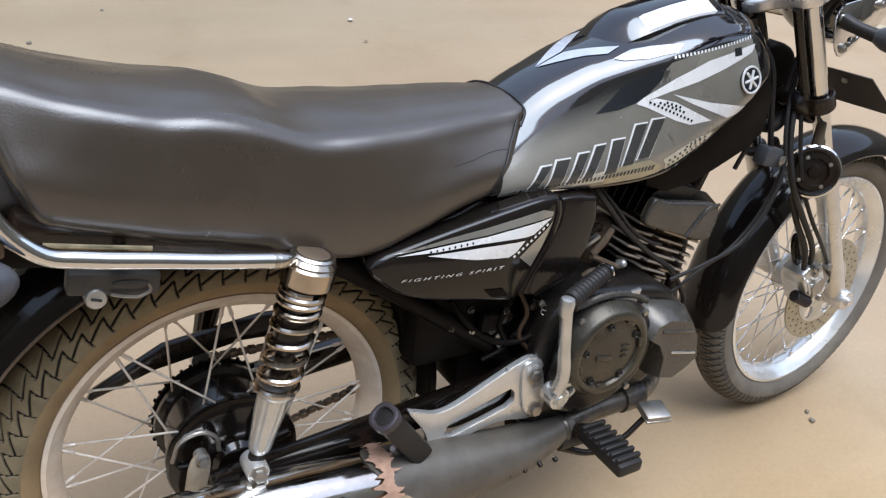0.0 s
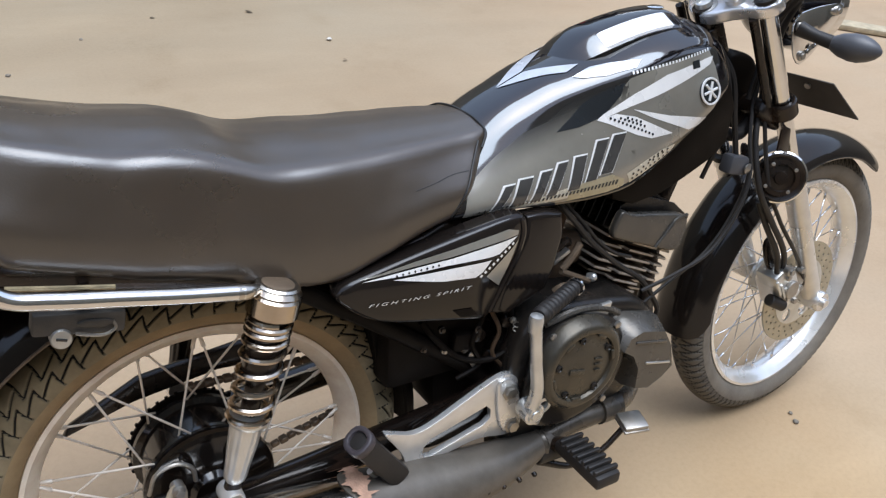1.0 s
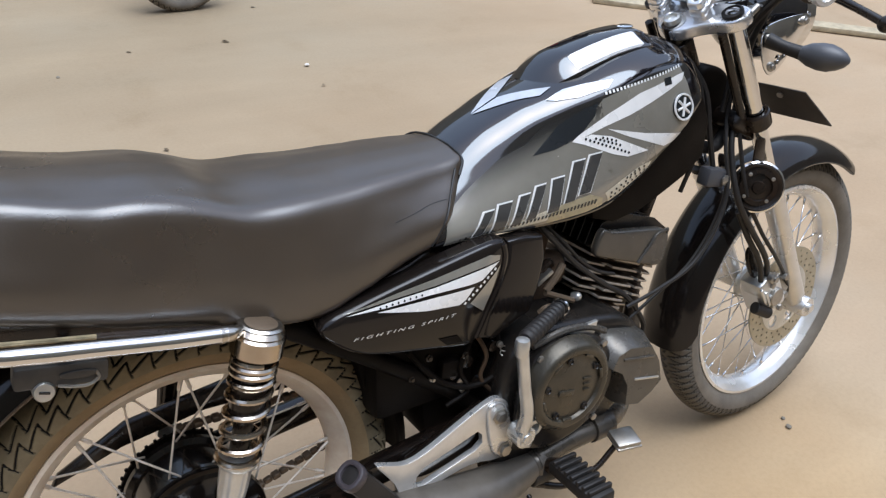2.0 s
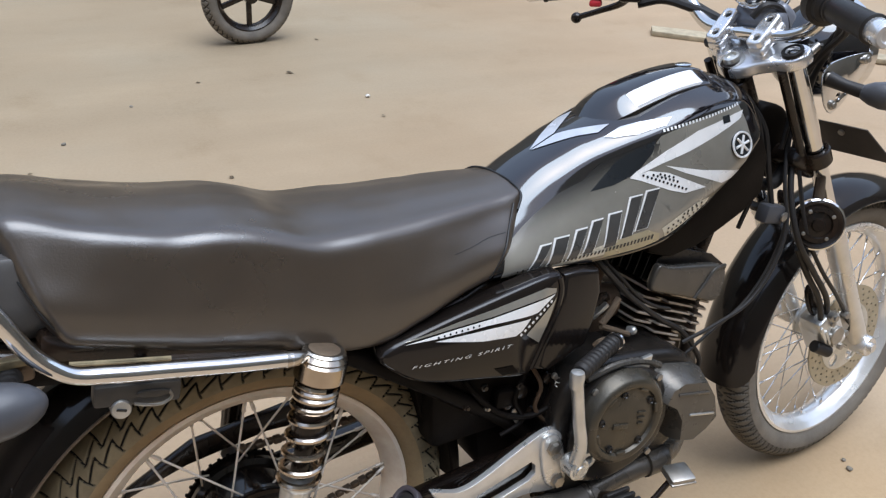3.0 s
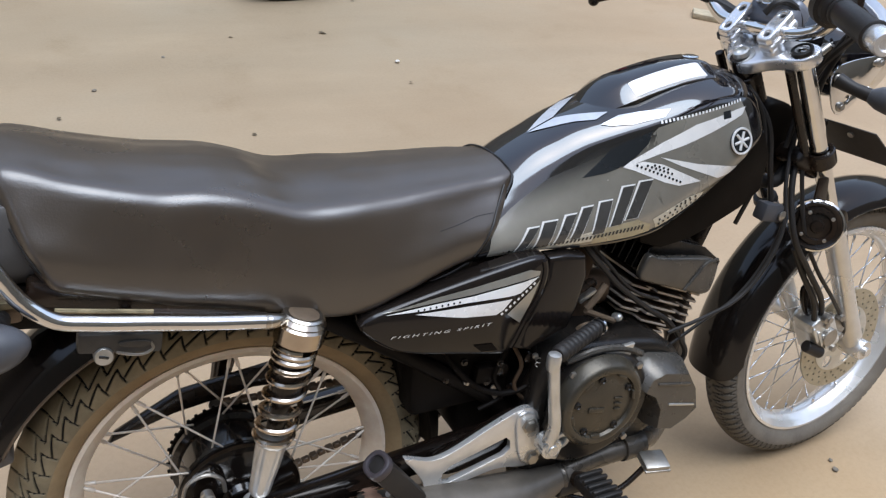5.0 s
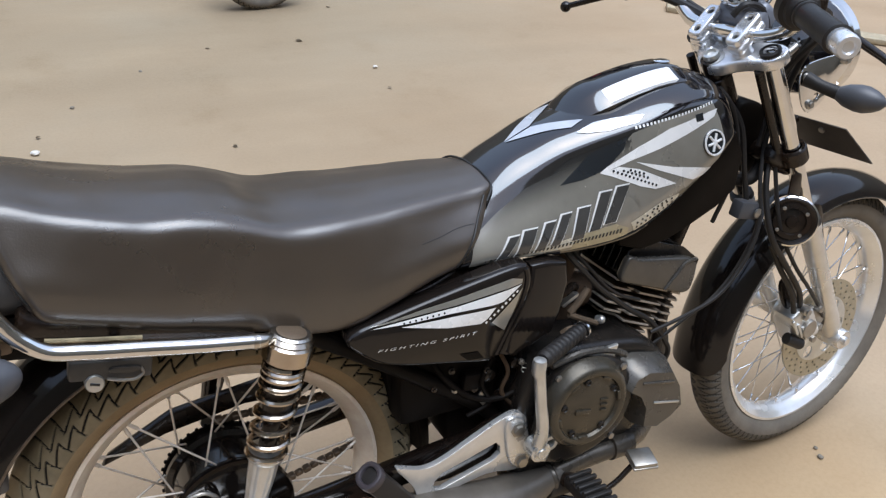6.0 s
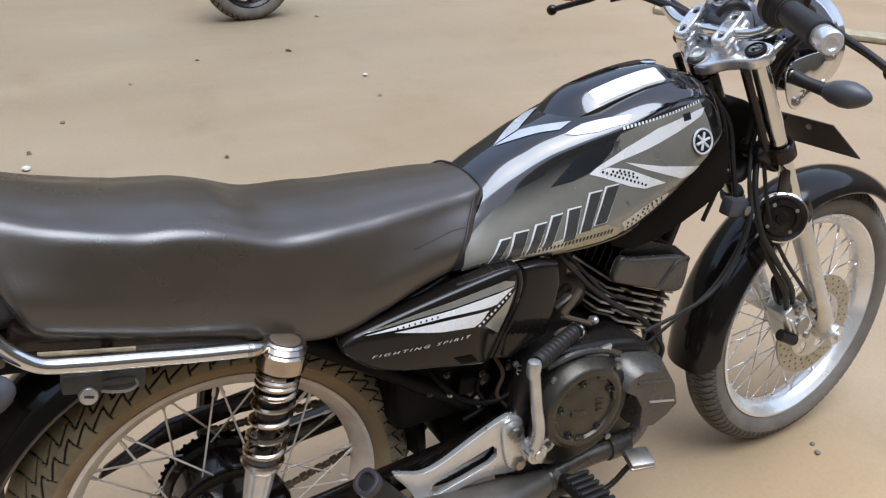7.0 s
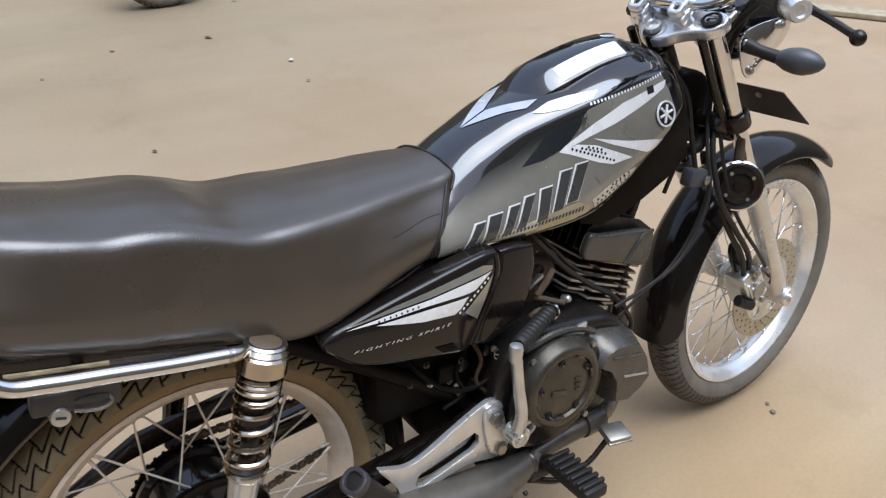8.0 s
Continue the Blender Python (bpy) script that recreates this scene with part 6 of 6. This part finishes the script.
for side in (-1, 1):
    y = side * 0.041 + 0.001
    front("bar_post", moved(lathe((-0.012, y, -0.006), (0, 0, 1), [(0, 0.019), (0.008, 0.0155), (0.026, 0.0150)], 20), CLAMPM), YOKE, yoke)
    cl = moved(block((0.002, y, 0.018), (0.066, 0.030, 0.016), 0.006, (0, -14, 0), segs=3), CLAMPM)
    clamp = front("bar_clamp", cl, YOKE, yoke, "alloy handlebar clamp")
    cap = plate([(-0.033, -0.009), (-0.033, 0.009), (-0.027, 0.014), (0.027, 0.014), (0.033, 0.009), (0.033, -0.009), (0.027, -0.014), (-0.027, -0.014)], 0.0, 0.014, 0.004, [ngon((-0.019, 0), 0.0055, 14), ngon((0.019, 0), 0.0055, 14)], axis="z", segs=3)
    front("clamp_cap", moved(cap, CLAMPM @ Matrix.Translation((0.002, y, 0.027)) @ Matrix.Rotation(radians(-14), 4, "Y")), YOKE, clamp)
    for dx in (-0.017, 0.021):
        front("bolt", moved(lathe((dx, y, 0.029 + dx * 0.24), (0, 0, 1), [(0, 0.005), (0.003, 0.005), (0.004, 0.003), (0.001, 0.003), (0.001, 0)], 12), CLAMPM), BLACK_METAL, clamp)
    front("yoke_bolt", moved(lathe((0.036, side * 0.090 - 0.008, -0.015), (1, 0, 0), [(-0.02, 0.006), (0.006, 0.006), (0.008, 0.003), (0.008, 0)], 10), CLAMPM), STEEL, yoke)
    front("lower_clamp", lathe(fork_at(0.190, side * 0.078 - 0.008), FD, [(0.006, 0.017), (0.006, 0.022), (0.009, 0.0245), (0.034, 0.0245), (0.037, 0.022), (0.037, 0.017)], 28, closed=True), BLACK_METAL, None, "black lower yoke clamp")
front("lower_yoke", block(tuple(fork_at(0.216, 0, -0.02)), (0.075, 0.17, 0.032), 0.010, (0, 31.8, 0), segs=3), BLACK_METAL, None, "black lower yoke")
front("stem", lathe(fork_at(0.0, 0, -0.045), FD, [(0, 0.016), (0.22, 0.016)], 20), BLACK_METAL)
for side in (-1, 1):
    front("fork_shroud", lathe(fork_at(0.02, side * 0.074 - 0.006, -0.026), FD, [(0, 0.0075), (0.17, 0.0075)], 12), BLACK_METAL)

# handlebar with grips and levers
half = [(0.878, 0.0, 0.937), (0.880, 0.050, 0.938), (0.884, 0.085, 0.943), (0.890, 0.120, 0.962), (0.890, 0.150, 0.988), (0.878, 0.174, 1.003), (0.848, 0.194, 1.007), (0.810, 0.222, 1.004), (0.760, 0.278, 0.996), (0.697, 0.352, 0.985)]
near = [(0.7065, -0.335, 0.982), (0.745, -0.270, 0.991), (0.790, -0.194, 1.002), (0.822, -0.165, 1.006), (0.856, -0.150, 0.998), (0.882, -0.134, 0.978), (0.890, -0.108, 0.954), (0.886, -0.080, 0.942), (0.880, -0.050, 0.938)]
line = [Vector(p) for p in near + half]
handlebar = front("handlebar", tube(line, 0.0112, 14, 5), CHROME, None, "high chrome handlebar with black grips")
for side in (-1, 1):
    a, b = Vector((0.776, side * 0.258, 0.9985)), Vector((0.7190, side * 0.3265, 0.9888))
    if side < 0:
        a, b = Vector((0.776, -0.2174, 0.9993)), Vector((0.7216, -0.3095, 0.986))
    d = (b - a).normalized()
    g = tube([a, a.lerp(b, 0.5), b], 0.0175, 20, 4)
    for k in range(2):
        lathe(a.lerp(b, 0.0 if k == 0 else 0.97), d, [(-0.002, 0.0165), (0, 0.0195), (0.004, 0.0195), (0.006, 0.0165)], 20, g)
    front("grip", g, RUBBER, handlebar, "black rubber grip")
    front("bar_end", lathe(b, d, [(0, 0.0145), (0.003, 0.0160), (0.030, 0.0160), (0.034, 0.0140), (0.034, 0.009), (0.031, 0.007), (0.031, 0)], 24), YOKE, handlebar, "chrome bar end")
    sw = front("switch_housing", moved(block((0, 0, 0), (0.040, 0.046, 0.046), 0.010, segs=3), Matrix.Translation((0.790, 0.240, 1.0) if side > 0 else (0.806, -0.184, 1.005)) @ Matrix.Rotation(radians(side * 39), 4, "Z")), GREY_PLASTIC, handlebar, "black switch housing")
    front("button", block((0.772, 0.248, 0.971) if side > 0 else (0.757, -0.188, 1.024), (0.016, 0.022, 0.012), 0.004, (0, 0, side * 39)), RED, sw, "red switch")
    for k in range(3):
        front("button", block((0.764 + 0.006 * k + (0 if side > 0 else 0.014), side * (0.236 + 0.009 * k) + (0 if side > 0 else 0.054), 1.012 - 0.010 * k), (0.008, 0.008, 0.005), 0.002, (0, 0, side * 39)), ALLOY, sw)
    pv = Vector((0.822, 0.212, 0.992)) if side > 0 else Vector((0.838, -0.172, 1.000))
    front("lever_perch", block(tuple(pv), (0.046, 0.040, 0.036), 0.007, (0, 0, side * 39), segs=3), BLACK_METAL, handlebar)
    lv = tube([pv + Vector((0.010, side * 0.010, -0.006)), (0.838, side * 0.250, 0.968), (0.822, side * 0.290, 0.952), (0.806, side * 0.330, 0.938)] if side > 0 else [pv + Vector((0.010, -0.010, -0.006)), (0.838, -0.260, 0.968), (0.812, -0.320, 0.956), (0.775, -0.376, 0.948)], [0.008, 0.0065, 0.0055, 0.0055], 10, 5)
    lathe((0.804, 0.335, 0.936) if side > 0 else (0.772, -0.381, 0.947), (-0.3, side * 0.8, -0.3), [(-0.0105 * math.cos(q), 0.0105 * math.sin(q)) for q in [math.pi * j / 10 for j in range(11)]], 18, lv)
    front("lever", lv, BLACK_METAL, handlebar, "black control lever with ball end")
front("reservoir", block((0.822, -0.160, 1.040), (0.034, 0.030, 0.034), 0.006, (0, -35, -38)), BLACK_METAL, handlebar, "black brake fluid reservoir")
front("throttle_drum", lathe((0.792, -0.192, 1.002), (-0.503, -0.853, -0.123), [(-0.018, 0.020), (-0.015, 0.029), (0.004, 0.029), (0.008, 0.024), (0.016, 0.023), (0.020, 0.018)], 32), RUBBER, handlebar)

# speedometer
GC, GN = Vector((0.905, 0.004, 1.016)), Vector((-0.66, -0.05, 0.75)).normalized()
gauge = front("speedometer", lathe(GC, -GN, [(0.002, 0.045), (0.012, 0.046), (0.028, 0.043), (0.044, 0.035), (0.052, 0.022), (0.054, 0.0)], 40), CHROME, None, "round speedometer with chrome bezel and pale dial")
front("bezel", lathe(GC, GN, [(-0.006, 0.0445), (-0.004, 0.0480), (0.006, 0.0485), (0.010, 0.0462), (0.008, 0.0440), (0.0, 0.0435)], 48, closed=True), CHROME, gauge)
# the bezel's shadow gap, put in as a black ring
front("dial_shadow_ring", lathe(GC, GN, [(-0.004, 0.0436), (0.004, 0.0436), (0.0005, 0.0395), (-0.004, 0.039)], 48, closed=True), BLACK_METAL, gauge, "dark ring in place of the shadow round the dial")
front("dial", lathe(GC + GN * 0.0005, GN, [(-0.004, 0.0398), (0, 0.0398), (0, 0)], 48), DIAL, gauge)
u, w = frame_of(GN)
t = None
for k in range(22):
    a = radians(-120 + 240 * k / 21)
    q = GC + GN * 0.0008 + 0.029 * (math.cos(a) * u + math.sin(a) * w)
    t = rod(q, q + 0.0035 * (math.cos(a) * u + math.sin(a) * w), 0.0005, seg=5, bev=0.0001, bm=t)
front("scale", t, GREY_PLASTIC, gauge)
front("needle", rod(GC + GN * 0.003, GC + GN * 0.003 + u * 0.030, 0.0010, 0.0005, 6, 0.0002), GREY_PLASTIC, gauge)
front("gauge_bracket", tube([(0.90, -0.03, 0.945), (0.915, -0.032, 0.975), (0.925, -0.02, 0.99)], 0.006, 8, 4), BLACK_METAL, gauge)
front("ignition_lock", lathe(fork_at(-0.012, -0.0, 0.045), -FD, [(0, 0.020), (0.018, 0.020), (0.020, 0.016), (0.020, 0.0)], 24), BLACK_METAL, yoke)
front("gauge_plate", block((0.914, 0, 0.958), (0.045, 0.096, 0.050), 0.012, (0, 33, 0), segs=3), BRACKET, gauge, "grey instrument bracket")

# headlamp
lampm = front("headlamp", lathe((1.098, 0, 0.898), (-1, 0, -0.06), [(0, 0.086), (0.02, 0.086), (0.05, 0.078), (0.08, 0.062), (0.10, 0.040), (0.108, 0.0)], 44), PAINT, None, "black headlamp shell with chrome ring")
front("ring", lathe((1.096, 0, 0.898), (1, 0, 0.06), [(-0.004, 0.085), (0.0, 0.0905), (0.014, 0.0915), (0.020, 0.087), (0.016, 0.080), (0.004, 0.080)], 48, closed=True), CHROME, lampm)
front("glass", lathe((1.096, 0, 0.898), (1, 0, 0.06), [(0.006, 0.082), (0.018, 0.075), (0.028, 0.05), (0.032, 0.02), (0.033, 0.0)], 44), WHITE_LENS, lampm)
bm = block((0, 0, 0), (0.003, 0.256, 0.078), 0.001)
for v in bm.verts:
    v.co.y *= 0.80 if v.co.z > 0 else 1.06
fp = front("front_plate", moved(bm, pose(1.128, 0, 0.736, 0, -38, 0)), PLATE, None, "dark plate below the headlamp seen from behind")
front("plate_stay", tube([fork_at(0.21, 0, 0.03), (1.06, 0, 0.765), (1.10, 0, 0.760)], 0.008, 8, 4), BLACK_METAL, fp)
for y in (-0.05, 0.05):
    front("plate_bolt", lathe((1.113, y, 0.752), (-0.8, 0, -0.55), [(0, 0.006), (0.004, 0.006), (0.005, 0)], 10), STEEL, fp)

# front mudguard
front_fender = front("front_fender", fender((1.245, 0, 0.300), 0.336, 0.062, 54, 185, 0.038, flare=-0.06, trim=7.5), BLACK_PLASTIC, None, "gloss black front mudguard", angle=50)
front("fender_edge", tube([(1.245 + 0.296 * math.cos(radians(a)), -0.0600, 0.30 + 0.296 * math.sin(radians(a))) for a in range(56, 178, 12)], 0.003, 6, 3), PAINT, front_fender)
# horn
hc, hn = Vector((0.990, -0.112, 0.617)), Vector((-0.66, -0.72, 0.16)).normalized()
horn = front("horn", lathe(hc, hn, [(-0.030, 0.0), (-0.030, 0.020), (-0.012, 0.030), (-0.008, 0.042), (0.0, 0.0435), (0.004, 0.040), (0.002, 0.034), (0.007, 0.032), (0.008, 0.024), (0.004, 0.022), (0.006, 0.012), (0.010, 0.010), (0.011, 0.0)], 44), BLACK_METAL, None, "black disc horn with chrome rim")
front("rim", lathe(hc, hn, [(-0.010, 0.041), (-0.010, 0.0455), (0.001, 0.046), (0.003, 0.043), (0.001, 0.041)], 44, closed=True), CHROME, horn)
for k in range(4):
    a = 0.6 + k * math.pi / 2
    u, w = frame_of(hn)
    front("screw", lathe(hc + hn * 0.006 + 0.028 * (math.cos(a) * u + math.sin(a) * w), hn, [(0, 0.0035), (0.002, 0.0035), (0.003, 0)], 8), STEEL, horn)
front("horn_bracket", plate([(0.985, 0.62), (1.02, 0.64), (1.01, 0.70), (0.985, 0.70)], -0.100, -0.096, 0.001), BLACK_METAL, horn)
# caliper
cal = front("brake_caliper", block((1.118, -0.080, 0.360), (0.060, 0.058, 0.078), 0.010, (0, -32, 0), segs=3), ALLOY_PAINT, None, "grimy alloy front brake caliper")
front("pistons", rod((1.112, -0.105, 0.366), (1.112, -0.118, 0.366), 0.019), STEEL, cal)
front("caliper_arm", block((1.160, -0.085, 0.372), (0.060, 0.024, 0.030), 0.008, (0, 30, 0)), STEEL, cal)
front("caliper_body", block((1.085, -0.086, 0.392), (0.040, 0.050, 0.040), 0.007, (0, -32, 0)), ALLOY, cal)
for k in range(3):
    front("caliper_rib", block((1.070 + 0.016 * k, -0.1125, 0.378 - 0.010 * k), (0.007, 0.006, 0.040), 0.002, (0, -32, 0)), ALLOY, cal)
front("caliper_bracket", plate(rounded([(1.030, 0.475), (1.062, 0.480), (1.098, 0.420), (1.120, 0.405), (1.100, 0.392), (1.060, 0.410)]), -0.088, -0.078, 0.003), BLACK_METAL, cal, "black caliper bracket")
front("banjo", lathe((1.088, -0.112, 0.412), (0, -1, 0), [(-0.004, 0.010), (0.006, 0.010), (0.008, 0.006), (0.012, 0.006), (0.012, 0)], 12), STEEL, cal)
front("speedometer_cable", tube([(1.225, -0.075, 0.312), (1.16, -0.10, 0.385), (1.09, -0.112, 0.455), (1.02, -0.112, 0.53), (0.975, -0.105, 0.60), (0.965, -0.085, 0.68), (0.975, -0.05, 0.80)], 0.0038, 8, 6), RUBBER, None, "black sheathed cable")
front("boot", rod((1.070, -0.098, 0.348), (1.105, -0.108, 0.330), 0.012), RUBBER, cal)
for c in ((1.14, -0.11, 0.40), (1.095, -0.112, 0.395), (1.135, -0.112, 0.335), (1.165, -0.10, 0.35)):
    front("bolt", lathe(c, (0, -1, 0), [(-0.01, 0.007), (0.004, 0.007), (0.005, 0.004), (0.005, 0)], 8), STEEL, cal)
front("brake_hose", tube([(1.09, -0.10, 0.41), (1.065, -0.110, 0.45), (1.00, -0.110, 0.53), (0.945, -0.108, 0.60), (0.945, -0.08, 0.68), (0.975, -0.055, 0.76), (0.985, -0.060, 0.86), (0.945, -0.12, 0.95), (0.88, -0.15, 0.99)], 0.0055, 10, 6), RUBBER, None, "black brake hose")
front("hose_guide", tube([(1.075, -0.10, 0.40), (1.05, -0.105, 0.45), (1.00, -0.10, 0.52), (0.97, -0.095, 0.57)], 0.0055, 10, 5), RUBBER)

# cables and the boxes round the steering head
for pts, r, mat in (
    ([(0.70, -0.118, 0.468), (0.770, -0.122, 0.486), (0.845, -0.120, 0.510), (0.897, -0.118, 0.572), (0.922, -0.108, 0.628), (0.930, -0.085, 0.69), (0.955, -0.055, 0.76), (0.965, -0.05, 0.84), (0.935, -0.10, 0.93)], 0.0034, RUBBER),
    ([(0.72, -0.105, 0.43), (0.78, -0.108, 0.466), (0.85, -0.106, 0.50), (0.90, -0.105, 0.56), (0.928, -0.10, 0.63), (0.940, -0.075, 0.70), (0.965, -0.05, 0.78)], 0.003, RUBBER),
    ([(0.84, 0.02, 0.86), (0.86, -0.04, 0.84), (0.88, -0.06, 0.78), (0.875, -0.07, 0.70), (0.86, -0.06, 0.62)], 0.004, RUBBER),
    ([(0.86, -0.02, 0.85), (0.885, -0.055, 0.80), (0.90, -0.07, 0.72), (0.91, -0.08, 0.66)], 0.005, RUBBER),
    ([(0.860, -0.022, 0.966), (0.871, -0.032, 0.984), (0.901, -0.038, 0.980), (0.922, -0.040, 0.953), (0.922, -0.040, 0.930), (0.898, -0.036, 0.916)], 0.0055, RUBBER),
    ([(0.822, 0.203, 0.965), (0.85, 0.175, 0.974), (0.875, 0.13, 0.965), (0.90, 0.07, 0.945)], 0.008, RUBBER),
    ([(0.90, 0.20, 0.985), (0.915, 0.12, 0.955), (0.93, 0.05, 0.93), (0.95, 0.0, 0.90)], 0.006, RUBBER),
    ([(0.86, 0.215, 0.99), (0.905, 0.15, 0.955), (0.925, 0.08, 0.935), (0.94, 0.03, 0.91)], 0.005, RUBBER),
    ([(0.86, -0.17, 0.99), (0.92, -0.15, 0.96), (0.95, -0.10, 0.92), (0.95, -0.05, 0.86)], 0.006, RUBBER),
    ([(0.855, -0.16, 1.01), (0.94, -0.14, 0.98), (0.965, -0.09, 0.93), (0.955, -0.06, 0.85), (0.935, -0.06, 0.75)], 0.0045, RUBBER),
):
    part("cable", tube(pts, r, 8, 6), mat, bike)
# block added in place of the dark clutter behind the fork
part("steering_gap_block", plate(rounded([(0.893, 0.818), (0.930, 0.826), (0.978, 0.806), (0.998, 0.742), (0.992, 0.690), (0.945, 0.684), (0.905, 0.725)]), -0.034, 0.034, 0.010, segs=3), DEEP, bike, "dark block added to fill the gap at the steering head")
boxp = part("regulator", block((0.904, -0.086, 0.648), (0.048, 0.026, 0.032), 0.005, (0, 12, 0)), GREY_PLASTIC, bike, "grey regulator box at the steering head")
part("bolt", lathe((0.920, -0.101, 0.643), (0, -1, 0), [(0, 0.009), (0.003, 0.009), (0.004, 0.005), (0.006, 0)], 10), STEEL, boxp)
part("loom", tube([(0.84, -0.03, 0.72), (0.88, -0.05, 0.70), (0.93, -0.06, 0.69), (0.965, -0.05, 0.71)], 0.011, 10, 5), RUBBER, bike)


# ---- the scooter standing behind ----
def build_scooter():
    sc = new("scooter")
    sc.matrix_basis = pose(0.985, 3.245, 0.0, 0, 0, 7)
    tagged(sc, "parked scooter behind, dark cast wheel and fat tyre", "scooter")
    at = Matrix.Translation((0, 0, 0.238))
    hubm = part("front_wheel", lathe((0, 0, 0), (0, 1, 0), [(-0.04, 0.015), (-0.04, 0.035), (0.04, 0.035), (0.04, 0.015)], 24), BLACK_METAL, sc, "dark cast scooter wheel", at)
    tm = tyre(0.240, 0.045, 0.168, 46, 14, 66, 0.9, nv=60)
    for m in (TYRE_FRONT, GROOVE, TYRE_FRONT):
        tm.materials.append(m)
    part("tyre", shade(tm, 50), None, hubm, "grey dusty tyre")
    part("rim", rim(0.172), BLACK_METAL, hubm)
    for k in range(5):
        bm = block((0.085, 0, 0), (0.13, 0.022, 0.026), 0.006)
        part("wheel_spoke", bm, BLACK_METAL, hubm, "", Matrix.Rotation(2 * math.pi * k / 5 + radians(-54), 4, "Y"))
    for side in (-1, 1):
        part("fork", rod((0, side * 0.065, 0.238), (-0.11, side * 0.065, 0.56), 0.018), BLACK_METAL, sc)
    part("mudguard", fender((0, 0, 0.238), 0.275, 0.06, 30, 150, 0.04), PAINT, sc)
    return sc


build_scooter()

# ---- planks and litter on the ground ----
def plank(a, b, w, h, lift, label):
    a, b = Vector((*a, 0)), Vector((*b, 0))
    d = b - a
    bm = block((0, 0, lift + h / 2), (d.length, w, h), 0.004)
    bmesh.ops.subdivide_edges(bm, edges=[e for e in bm.edges if e.calc_length() > 0.3], cuts=10)
    for v in bm.verts:
        v.co.z += 0.003 * noise.noise(Vector((v.co.x * 4, v.co.y * 9, 1)))
        v.co.y += 0.004 * noise.noise(Vector((v.co.x * 5, v.co.y * 3, 7)))
    ob = new("plank", mesh_of(bm, "plank", WOOD))
    ob.matrix_basis = pose(*((a + b) / 2), 0, 0, math.degrees(math.atan2(d.y, d.x)))
    return tagged(ob, label, "plank")


plank((3.30, 2.84), (4.75, 1.66), 0.13, 0.030, 0.004, "weathered wooden plank lying on the ground")

rnd = random.Random(11)


def pebble(name, x, y, size, mat, flat=0.5):
    bm = bmesh.new()
    bmesh.ops.create_icosphere(bm, subdivisions=2, radius=size)
    for v in bm.verts:
        v.co *= 1 + 0.35 * noise.noise(v.co / size * 1.3 + Vector((x * 7, y * 7, 0)))
        v.co.z *= flat
    zmin = min(v.co.z for v in bm.verts)
    ob = new(name, mesh_of(bm, name, mat, 50))
    ob.matrix_basis = pose(x, y, -zmin * 0.6 + 0.002, 0, 0, rnd.uniform(0, 360))
    return ob


STONE_D = surface("dark_chip", (0.19, 0.16, 0.125), 0.85, var=0.3)
STONE_L = surface("pale_chip", (0.62, 0.58, 0.52), 0.8, var=0.2)
LEAF = surface("dry_leaf", (0.20, 0.145, 0.09), 0.8, var=0.3)


def leaf(x, y, size, turn):
    bm = bmesh.new()
    n = 8
    vs = [[], []]
    for k in range(n + 1):
        s = k / n
        wv = 0.32 * math.sin(math.pi * s) ** 0.8
        for j, sg in enumerate((-1, 1)):
            vs[j].append(bm.verts.new((size * (s - 0.5), sg * size * wv + 1e-4 * sg, 0.004 + size * (0.10 * math.sin(3 * s + x) + 0.16 * wv))))
    for k in range(n):
        bm.faces.new((vs[0][k], vs[0][k + 1], vs[1][k + 1], vs[1][k]))
    g = bmesh.ops.solidify(bm, geom=bm.faces[:], thickness=0.0008)
    ob = new("dry_leaf", mesh_of(bm, "dry_leaf", LEAF))
    ob.matrix_basis = pose(x, y, 0.001, 0, 0, turn)
    return tagged(ob, "small curled dry leaf on the sand", "leaf", group="dry leaves on the ground")


for x, y, s, tn in ((0.588, 2.72, 0.022, 10), (1.324, 3.197, 0.026, 0), (1.013, 2.738, 0.036, -20), (1.203, 2.123, 0.020, 15), (-0.151, 1.998, 0.020, 40), (0.455, 1.76, 0.020, -50)):
    leaf(x, y, s, tn)
for x, y, s, pale in ((1.235, 2.355, 0.011, 1), (1.288, -0.110, 0.007, 0), (1.30, -0.085, 0.005, 0), (1.664, 0.187, 0.006, 0), (-0.17, 1.88, 0.014, 1), (-0.02, 2.22, 0.009, 0), (0.27, 2.52, 0.008, 0)):
    ob = pebble("pebble", x, y, s, STONE_L if pale else STONE_D)
    tagged(ob, "small pale stone chip on the sand" if pale else "small dark stone chip on the sand", "stone", group="stone chips on the ground")
